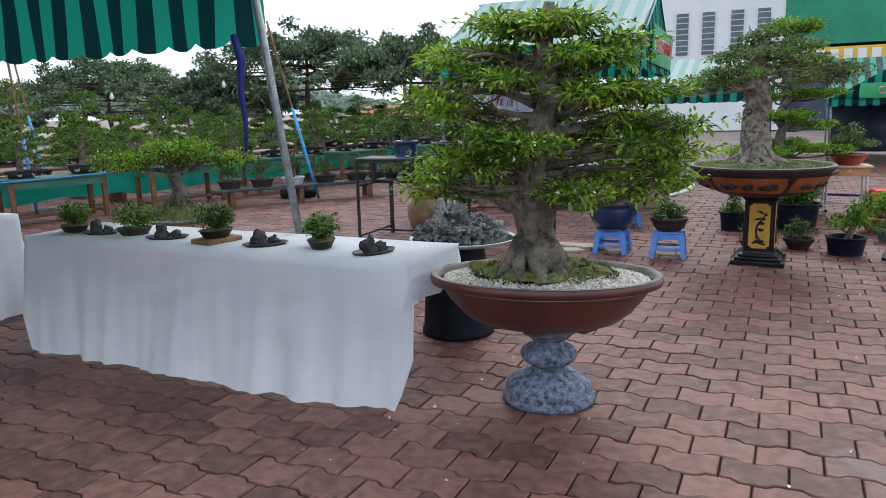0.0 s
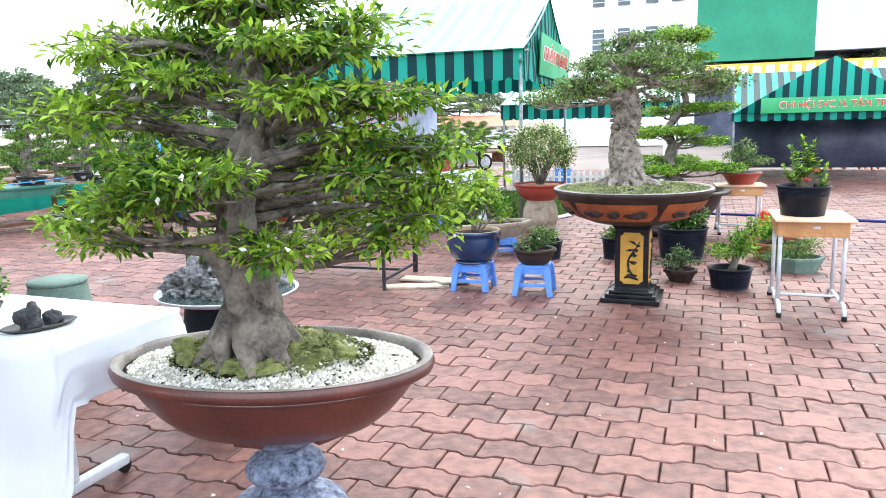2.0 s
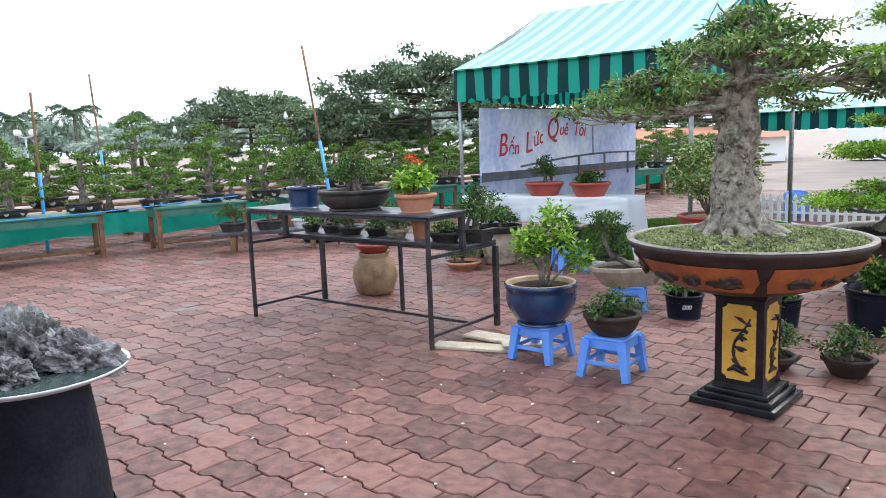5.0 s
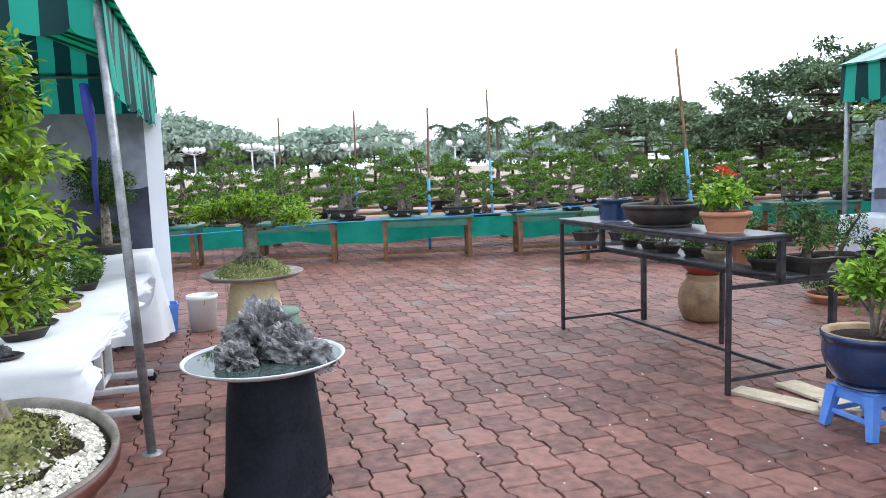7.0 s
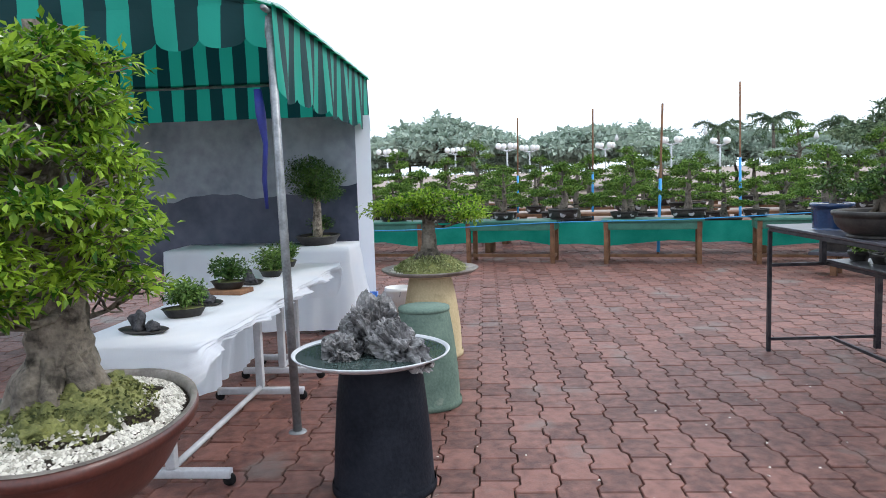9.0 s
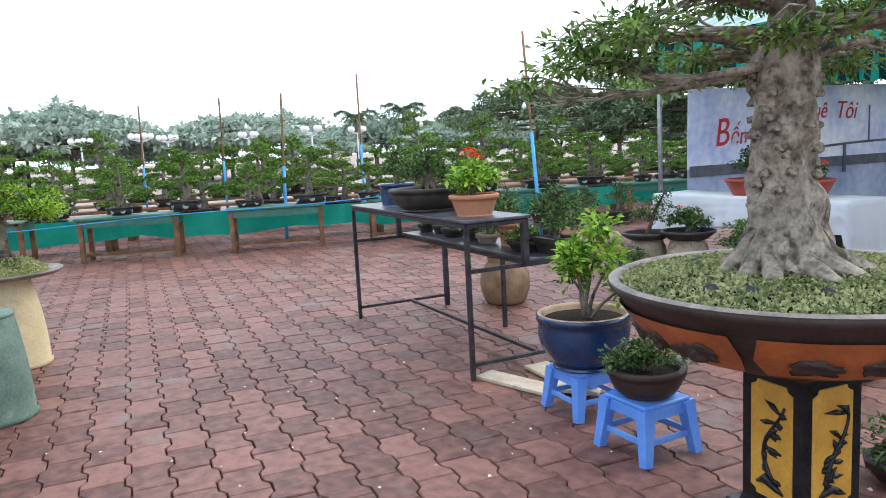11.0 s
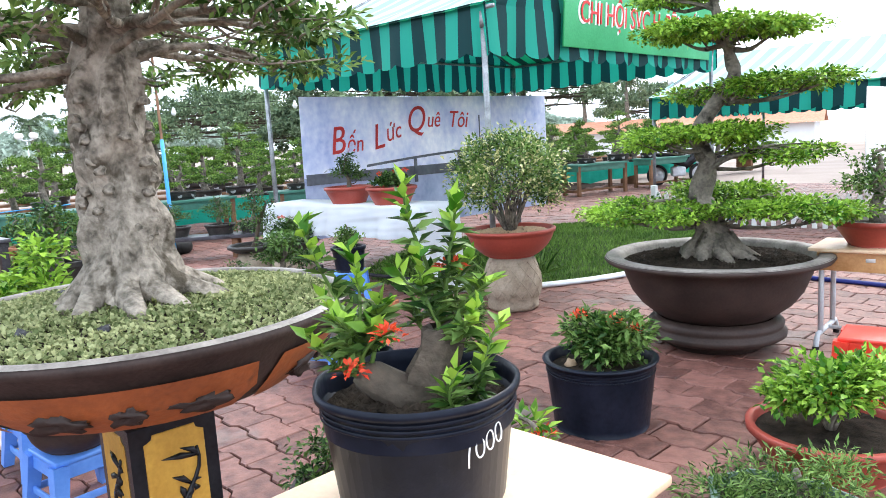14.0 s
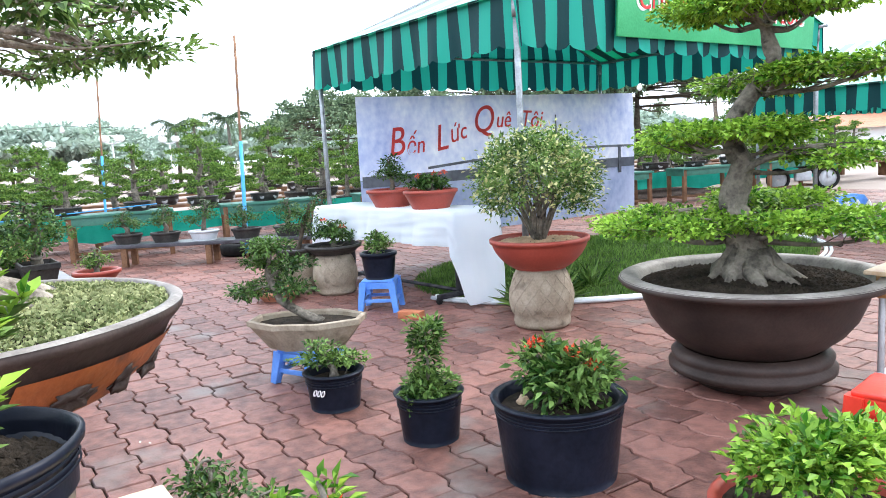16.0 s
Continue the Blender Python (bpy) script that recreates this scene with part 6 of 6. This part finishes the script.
def row_table(m):
    t = thing("green_table", "long green-topped table on brown timber legs", "table", m, "green exhibition tables")
    part("tabletop", box(1.55, 0.6, 0.04, 0.005, (0, 0, 0.68)), GREEN_TABLE, t)
    part("apron", box(1.5, 0.54, 0.12, 0.004, (0, 0, 0.6)), GREEN_TABLE, t)
    for x in (-0.7, 0.7):
        for y in (-0.24, 0.24):
            part("leg", box(0.07, 0.07, 0.66, 0.005, (x, y, 0.33)), WOOD_BROWN, t)
        part("side_rail", box(0.035, 0.5, 0.05, 0.004, (x, 0, 0.1)), WOOD_BROWN, t)
    part("long_rail", box(1.4, 0.035, 0.045, 0.004, (0, 0.0, 0.1)), WOOD_BROWN, t)
    return t


ROW_A = Vector((-6.62, 10.2))
ROW_D = Vector((0.53, 0.85)).normalized()
ang = math.degrees(math.atan2(ROW_D.y, ROW_D.x))
ROW_N = Vector((-ROW_D.y, ROW_D.x))
first = row_table(spot(*(ROW_A + ROW_D * 0.2 + ROW_N * 0.25), 0, ang))
for k in range(-5, 8):
    q = ROW_A + ROW_D * (0.2 + 2.25 * k) + ROW_N * 0.25
    if k:
        copy_thing(first, spot(q.x, q.y, 0, ang))
net_rows = [(-14.0 + 0.5 * i) for i in range(65)]
verts = []
for s in net_rows:
    q = ROW_A + ROW_D * s + ROW_N * 0.7
    w = 0.04 * math.sin(s * 2.1) + 0.03 * math.sin(s * 5.3)
    for z in (0.62, 0.5, 0.36, 0.26 + w):
        verts.append((q.x + w * 0.5, q.y - w * 0.5, z))
netting = thing("green_netting", "sagging translucent green netting along the tables", "netting", pose(0, 0, 0))
for k in range(0, 64, 8):
    part("net_length", soup(verts[4 * k:4 * k + 36], [(i * 4 + j, i * 4 + 4 + j, i * 4 + 5 + j, i * 4 + 1 + j) for i in range(8) for j in range(3)]), NET_GREEN, netting)
rope = [ROW_A + ROW_D * s - ROW_N * 0.18 for s in np.linspace(-9, 3, 30)]
whole("blue_rope", pipe([(q.x, q.y, 0.44 + 0.012 * i - 0.05 * math.sin(i * 0.6) * 0.3) for i, q in enumerate(rope)], 0.008, 6), BLUE_ROPE, pose(0, 0, 0), "light blue barrier rope strung along the tables", "rope")
n = 0
for k in range(-12, 18):
    q = ROW_A + ROW_D * (0.75 + 0.98 * k) + ROW_N * 0.28
    place_bonsai((n * 7 + n // 3) % 4, spot(q.x, q.y, 0.70, 37 * n), 0.84 + 0.12 * math.sin(n * 2.7))
    n += 1
for row, (off, base, s, step) in enumerate(((1.7, 0.45, 0.95, 1.25), (3.3, 0.45, 1.1, 1.45), (5.4, 0.5, 1.25, 1.7), (8.0, 0.5, 1.4, 2.0), (11.5, 0.5, 1.6, 2.4))):
    sb = thing("long_bench", "long dark bench in the exhibition rows", "bench", spot(*(ROW_A + ROW_D * 2 + ROW_N * off), 0, ang), "exhibition benches")
    part("bench_top", box(40, 0.6, 0.06, 0.005, (0, 0, base - 0.03)), WOOD_BROWN, sb)
    for i in range(9):
        part("trestle", box(0.1, 0.5, base - 0.06, 0.004, (-19 + 4.75 * i, 0, (base - 0.06) / 2)), WOOD_BROWN, sb)
    m = int(40 / step)
    for k in range(m):
        q = ROW_A + ROW_D * (-17.5 + step * k + 0.25 * math.sin(k * 3.1 + row)) + ROW_N * off
        place_bonsai(n * 5 + row + k, spot(q.x, q.y, base, 53 * n), s * (0.85 + 0.3 * ((n * 13) % 7) / 7))
        n += 1
for i, (x, y, tx, ty, h) in enumerate(((-3.14, 12.88, -4.24, 13.88, 3.3), (-9.35, 14.2, -10.32, 14.91, 3.3), (-7.44, 11.06, -7.87, 11.42, 2.6), (-12.07, 12.23, -12.18, 12.32, 2.9), (-13.24, 10.81, -13.35, 10.9, 2.8))):
    ms = thing("bamboo_mast", "thin leaning bamboo mast wrapped in blue below", "mast", spot(x, y), "bamboo masts")
    d = Vector((tx - x, ty - y, h))
    part("cane", pipe([d * t for t in np.linspace(0, 1, 6)], 0.02, 8), WOOD_BROWN, ms)
    part("blue_wrap", pipe([d * t for t in np.linspace(0.02, 0.5, 4)], 0.028, 8), BLUE_ROPE, ms)

# ---- lawn, hoses, fence ----
lawn = thing("lawn", "mounded green lawn under the tent", "lawn", spot(1.95, 14.15, 0, -19.2), kind="structure")
part("lawn_soil", uneven(1.75, 2.6, -0.01, 0.16, 0.6, 20, 60), LAWN, lawn)
c = 26000
a, r = rng.random(c) * 6.283, np.sqrt(rng.random(c))
at = np.stack([1.75 * r * np.cos(a), 2.6 * r * np.sin(a), -0.01 + 0.16 * (1 - r * r)], 1)
part("grass_blades", leaf_mesh(at, np.tile([0, 0, 1.0], (c, 1)), 0.06, 0.008, 0.0, 0.35), GRASS, lawn, smooth=False)["kind"] = "stuff"
edge = [(1.8 * math.cos(t), 2.66 * math.sin(t), 0.025) for t in np.linspace(-1.5, 1.5, 36)]
whole("white_hose", pipe(edge, 0.02, 8), WHITE_PLASTIC, spot(1.95, 14.15, 0, -19.2), "pale hose lying along the lawn's edge", "hose")
whole("white_hose", pipe([(x * 1.03, y * 1.02, 0.02) for x, y, z in edge], 0.018, 8), PAINT_GREY, spot(1.95, 14.15, 0, -19.2), "grey hose beside the pale one", "hose")
hose = [(4.7 + 0.5 * i + 0.1 * math.sin(i), 12.7 - 0.22 * i * (1 + 0.05 * i), 0.02) for i in range(9)]
whole("blue_hose", pipe(hose, 0.02, 8), BLUE_CLOTH, pose(0, 0, 0), "blue water hose lying across the paving", "hose")
for i in range(5):
    cl = thing("grass_plant", "clump of long arching variegated leaves", "plant", spot(2.2 + 0.15 * math.sin(i * 2), 11.55 + 0.22 * i, 0, 60 * i), "grass clumps at the lawn")
    at = rng.normal(0, 0.03, (60, 3)) * [1, 1, 0.1] + [0, 0, 0.0]
    at[:, 2] = np.abs(at[:, 2])
    part("blade_tuft", leaf_mesh(at, rng.normal(0, 0.7, (60, 3)) * [1, 1, 0] + [0, 0, 0.8], 0.28, 0.022, 0.3, 0.2), LEAF_MID, cl, smooth=False)
fence = thing("picket_fence", "low white picket fence", "fence", spot(2.74, 16.81, 0, -18.5))
for i in range(26):
    part("picket", soup([(i * 0.13 - 0.03, -0.01, 0), (i * 0.13 + 0.03, -0.01, 0), (i * 0.13 + 0.03, -0.01, 0.42), (i * 0.13, -0.01, 0.47), (i * 0.13 - 0.03, -0.01, 0.42), (i * 0.13 - 0.03, 0.01, 0), (i * 0.13 + 0.03, 0.01, 0), (i * 0.13 + 0.03, 0.01, 0.42), (i * 0.13, 0.01, 0.47), (i * 0.13 - 0.03, 0.01, 0.42)], [(0, 1, 2, 3, 4), (9, 8, 7, 6, 5), (0, 5, 6, 1), (1, 6, 7, 2), (2, 7, 8, 3), (3, 8, 9, 4), (4, 9, 5, 0)]), SIGN_WHITE, fence, smooth=False)
for z in (0.14, 0.33):
    part("rail", box(3.3, 0.02, 0.04, 0.003, (1.62, 0.022, z)), SIGN_WHITE, fence)
for x in (-0.08, 3.33):
    part("post", box(0.08, 0.08, 0.55, 0.006, (x, 0.02, 0.275)), SIGN_WHITE, fence)

# ---- buildings ----
bld = thing("office_building", "white rendered building with green hoarding and narrow windows", "building", spot(9.22, 42.51, 0, -19))
part("white_wall", box(7.0, 8, 16, 0, (1.8, 4, 8)), WALL_WHITE, bld, smooth=False)
part("green_hoarding", box(5.6, 8.2, 16, 0, (8.1, 4.0, 12.3)), WALL_GREEN, bld, "dark green hoarding", smooth=False)
part("blue_hoarding", box(7, 8.2, 14, 0, (14.4, 4.0, 11.6)), WALL_BLUE, bld, "pale blue hoarding", smooth=False)
sgn = part("yellow_sign", box(10.5, 0.3, 0.75, 0.02, (11.0, -0.25, 3.75)), SIGN_YELLOW, bld, "yellow fascia sign with white letters", smooth=False)
for i in range(16):
    part("writing_bar", box(0.4, 0.06, 0.5, 0, (6.4 + 0.62 * i, -0.42, 3.75)), SIGN_WHITE, sgn, smooth=False)
# Set back under the hoardings; the shade there is put in as dark colour.
part("shade_coloured_wall", box(12.6, 7.5, 4.4, 0, (11.6, 4.2, 1.9)), BACKDROP_LOW, bld, smooth=False)
for i, x in enumerate((0.2, 1.55, 3.0, 4.3)):
    for z in (5.2, 8.6):
        w = part("window", box(0.62, 0.12, 2.2, 0.01, (x, -0.03, z)), DARK_GLASS, bld, "narrow dark window", smooth=False)
        for j in range(7):
            part("louvre", box(0.62, 0.05, 0.05, 0, (x, -0.1, z - 0.9 + 0.3 * j)), PAINT_GREY, w, smooth=False)
low = thing("low_shed", "long low shed with a faded red roof", "building", spot(-2.05, 43.83, 0, -2.5))
part("wall", box(14, 6, 1.3, 0, (0, 3, 0.65)), WALL_WHITE, low, smooth=False)
part("roof", soup([(-7.4, -0.5, 1.25), (7.4, -0.5, 1.25), (7.4, 3, 1.9), (-7.4, 3, 1.9), (7.4, 6.5, 1.25), (-7.4, 6.5, 1.25)], [(0, 1, 2, 3), (3, 2, 4, 5)]), TERRA, low, "faded red roof", smooth=False)

# ---- parked motorcycle ----
mc = thing("motorcycle", "parked dark motorcycle with silver parts", "motorcycle", spot(1.9, 24.12, 0, 25.5) @ Matrix.Diagonal((0.85, 0.85, 0.85, 1)))
for x in (-0.6, 0.6):
    wh = part("wheel", lathe([(0.22, -0.05), (0.28, -0.04), (0.3, 0), (0.28, 0.04), (0.22, 0.05), (0.22, -0.05)], 28), RUBBER, mc, m=pose(x, 0, 0.3, 90, 0, 0))
    part("rim", lathe([(0.02, 0.01), (0.21, 0.02), (0.22, 0), (0.21, -0.02), (0.02, -0.01)], 24), PAINT_GREY, wh)
v, f = tube([(-0.75, 0, 0.7), (-0.3, 0, 0.76), (0.0, 0, 0.68), (0.2, 0, 0.55), (0.45, 0, 0.75), (0.55, 0, 0.92)], [0.09, 0.14, 0.12, 0.14, 0.13, 0.06], 10)
part("body", soup(v, f), BLACK_LACQ, mc)
part("engine", box(0.4, 0.24, 0.28, 0.05, (0.0, 0, 0.38)), PAINT_GREY, mc)
part("handlebar", pipe([(0.42, -0.32, 0.98), (0.5, -0.1, 0.95), (0.5, 0.1, 0.95), (0.42, 0.32, 0.98)], 0.015, 8), PAINT_GREY, mc)
part("fork", pipe([(0.5, 0, 0.9), (0.6, 0, 0.3)], 0.03, 8), PAINT_GREY, mc)
part("saddle", box(0.6, 0.22, 0.08, 0.03, (-0.35, 0, 0.88)), RUBBER, mc)
bt = whole("water_barrel", lathe([(0.001, 0), (0.2, 0), (0.21, 0.1), (0.2, 0.12), (0.21, 0.24), (0.2, 0.26), (0.21, 0.4), (0.17, 0.46), (0.06, 0.48), (0.001, 0.48)], 28), BLUE_PLASTIC, spot(3.78, 17.17), "blue ribbed plastic water bottle", "water bottle")

# ---- street lamps, hanging bulbs ----
def lamp_post(m):
    t = thing("street_lamp", "grey lamp post with a cluster of white globes", "street lamp", m, "globe street lamps")
    part("post", pipe([(0, 0, 0), (0, 0, 2.7)], 0.045, 8), PAINT_GREY, t)
    for k in range(4):
        a = k * math.pi / 2
        part("arm", pipe([(0, 0, 2.6), (0.5 * math.cos(a), 0.5 * math.sin(a), 2.75)], 0.03, 6), PAINT_GREY, t)
        part("globe", lathe([(0.001, 2.72), (0.12, 2.77), (0.17, 2.9), (0.12, 3.03), (0.001, 3.07)], 14), BULB, t, m=pose(0.5 * math.cos(a), 0.5 * math.sin(a), 0))
    return t


lp = lamp_post(spot(-39.78, 13.07))
for x, y in ((-39.17, 17.15), (-35.95, 25.5), (-32.45, 30.86), (-37.56, 21.32), (-41.29, 7.9), (-34.29, 18.63), (-29.98, 26.07)):
    copy_thing(lp, spot(x, y))
wire = thing("bulb_string", "sagging string of white bulbs above the exhibition rows", "light string", pose(0, 0, 0))
wp = [Vector((-14.5 + 2.12 * i, 12.1 + 0.95 * i, 2.1 + 0.25 * abs(math.sin(i * 1.05)))) for i in range(10)]
part("wire", pipe(wp, 0.004, 5), RUBBER, wire)
for q in wp[1:-1]:
    b = part("bulb", lathe([(0.001, -0.16), (0.035, -0.14), (0.05, -0.1), (0.03, -0.05), (0.02, -0.02), (0.02, 0.0)], 12), BULB, wire, m=pose(*q))

# ---- trees ----
def big_tree(m, h, w, seed, mat, leaves=16000, leaf=0.15, bark=BARK_DARK, group="park trees"):
    t = thing("park_tree", "large spreading shade tree in the hazy distance", "tree", m, group)
    pads = []
    for i in range(90):
        a = i * 2.4 + seed
        k = math.sqrt((i + 0.5) / 90)
        pads.append((w * 0.5 * k * math.cos(a), w * 0.5 * k * math.sin(a), h * (0.58 + 0.34 * (1 - k * k)) + 0.06 * h * rng.normal(), w * (0.04 + 0.04 * rng.random()), w * 0.06, h * 0.05))
    tree(t, [(0, 0, 0), (0.1, 0, h * 0.2), (-0.1, 0.1, h * 0.4), (0, 0, h * 0.75)], [h * 0.035, h * 0.028, h * 0.022, h * 0.008], pads, leaves, (leaf, leaf * 0.55), mat, bark, 0.2, 3, 0.6, 0.8, pad_parts=False, branch=h * 0.008, seed=seed, segs=9, merged=True)
    return t


def palm(m, h, seed):
    t = thing("palm_tree", "tall palm with drooping fronds in the distance", "tree", m, "palms")
    v, f = tube([(0, 0, 0), (0.1, 0, h * 0.5), (0, 0, h)], [0.16, 0.12, 0.1], 9, 0.1)
    part("trunk", soup(v, f), BARK_GREY, t)
    for i in range(15):
        a = i * 2.4 + seed
        l = h * 0.34
        pts = [Vector((l * s * math.cos(a), l * s * math.sin(a), h + l * ((0.9 - 0.55 * (i % 4) / 1.5) * s - 0.75 * s * s))) for s in np.linspace(0, 1, 10)]
        at = np.array([list(p) for p in pts for _ in range(10)])
        out = rng.normal(0, 0.5, (len(at), 3)) + np.array([math.cos(a), math.sin(a), -0.3])
        part("frond", leaf_mesh(at, out, l * 0.24, l * 0.03, 0.5, 0.2), LEAF_TREE_HAZED, t, smooth=False)


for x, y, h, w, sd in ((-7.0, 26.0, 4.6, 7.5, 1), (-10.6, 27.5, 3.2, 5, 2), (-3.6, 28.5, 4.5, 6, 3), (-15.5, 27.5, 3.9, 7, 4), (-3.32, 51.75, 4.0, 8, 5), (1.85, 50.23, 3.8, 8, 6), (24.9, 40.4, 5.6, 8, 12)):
    big_tree(spot(x, y), h, w, sd, LEAF_TREE_HAZED)
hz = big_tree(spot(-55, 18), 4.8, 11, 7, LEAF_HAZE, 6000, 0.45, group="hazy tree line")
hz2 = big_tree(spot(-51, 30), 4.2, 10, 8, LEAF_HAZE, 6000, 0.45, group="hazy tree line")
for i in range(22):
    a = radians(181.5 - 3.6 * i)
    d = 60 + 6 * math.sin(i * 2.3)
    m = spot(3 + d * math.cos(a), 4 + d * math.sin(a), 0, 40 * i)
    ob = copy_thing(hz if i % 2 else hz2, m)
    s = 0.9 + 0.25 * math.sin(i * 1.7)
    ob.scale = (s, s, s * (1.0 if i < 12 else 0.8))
for x, y, h, sd in ((-39.38, 40.24, 4.6, 1), (-36.09, 42.56, 4.1, 2), (-41.08, 37.06, 4.2, 7), (-6.92, 47.38, 4.6, 5), (-4.33, 46.63, 4.2, 6)):
    palm(spot(x, y), h, sd)

# ---- fallen petals ----
at = np.stack([rng.uniform(-0.5, 4.2, 150), rng.uniform(1.8, 8.5, 150), np.full(150, 0.006)], 1)
pt = part("fallen_petals", leaf_mesh(at, rng.normal(0, 1, (150, 3)) * [1, 1, 0.1], 0.02, 0.015, 0.0, 0.2), PETAL, None, smooth=False)
tagged(pt, "scattered fallen white petals on the paving", "petals", kind="stuff")

# ---- zigzag pavers: every one cut to the same wave ----
PL, PW = 0.275, 0.196
WAVE = ((-0.5, 1), (-0.32, 1), (-0.18, -1), (0.0, -1), (0.18, -1), (0.32, 1))
AMP = 0.015


def paver_outline(flip, gap=0.0038):
    s = -1 if flip else 1
    lo = [(x * PL, s * k * AMP) for x, k in WAVE] + [(0.5 * PL, s * WAVE[0][1] * AMP)]
    lo = [(max(-0.5 * PL + gap, min(0.5 * PL - gap, x)), y) for x, y in lo]
    return [(x, y - PW / 2 + gap) for x, y in lo] + [(x, y + PW / 2 - gap) for x, y in reversed(lo)]


def paver_geometry(flip):
    o = paver_outline(flip)
    n = len(o)
    inner = [(x * 0.965, y * 0.955, 0.0) for x, y in o]
    outer = [(x, y, -0.006) for x, y in o]
    low = [(x, y, -0.02) for x, y in o]
    faces = [tuple(range(n))] + [(i + n, (i + 1) % n + n, (i + 1) % n, i) for i in range(n)] + [(i + 2 * n, (i + 1) % n + 2 * n, (i + 1) % n + n, i + n) for i in range(n)]
    return inner + outer + low, faces


shapes = [paver_geometry(False), paver_geometry(True)]
shared = []
for v, f in shapes:
    me = soup(v, f)
    me.materials.append(PAVER)
    shared.append(me)
cells = []
for j in range(int(-2.2 / PW), int(24 / PW)):
    for i in range(int(-17 / PL), int(11 / PL)):
        u, v = (i + 0.5 * (j % 2)) * PL, j * PW
        if v > 17 and u < -8:
            continue
        cells.append((u, v, j % 2))
near = sorted(cells, key=lambda c: (c[0] - 0.0) ** 2 + (c[1] - 5.6) ** 2)
chosen = set((c[0], c[1]) for c in near[:300])
prng = np.random.default_rng(3)
rest_v, rest_f = [], []
V = [np.array(s[0]) for s in shapes]
for u, v, k in cells:
    dz, tx, ty = prng.normal(0, 0.0018), prng.normal(0, 0.008), prng.normal(0, 0.008)
    if (u, v) in chosen:
        ob = new("paver", shared[k])
        ob.parent = pavement
        ob.matrix_basis = pose(u, v, dz, math.degrees(tx), math.degrees(ty), 0)
    else:
        o = len(rest_v)
        w = V[k] + [u, v, dz]
        w[:, 2] += (V[k][:, 1] * tx - V[k][:, 0] * ty)
        rest_v.extend(w.tolist())
        rest_f.extend([tuple(a + o for a in f) for f in shapes[k][1]])
rest = part("far_pavers", soup(rest_v, rest_f), PAVER_REST, pavement, smooth=False)
rest["kind"] = "stuff"
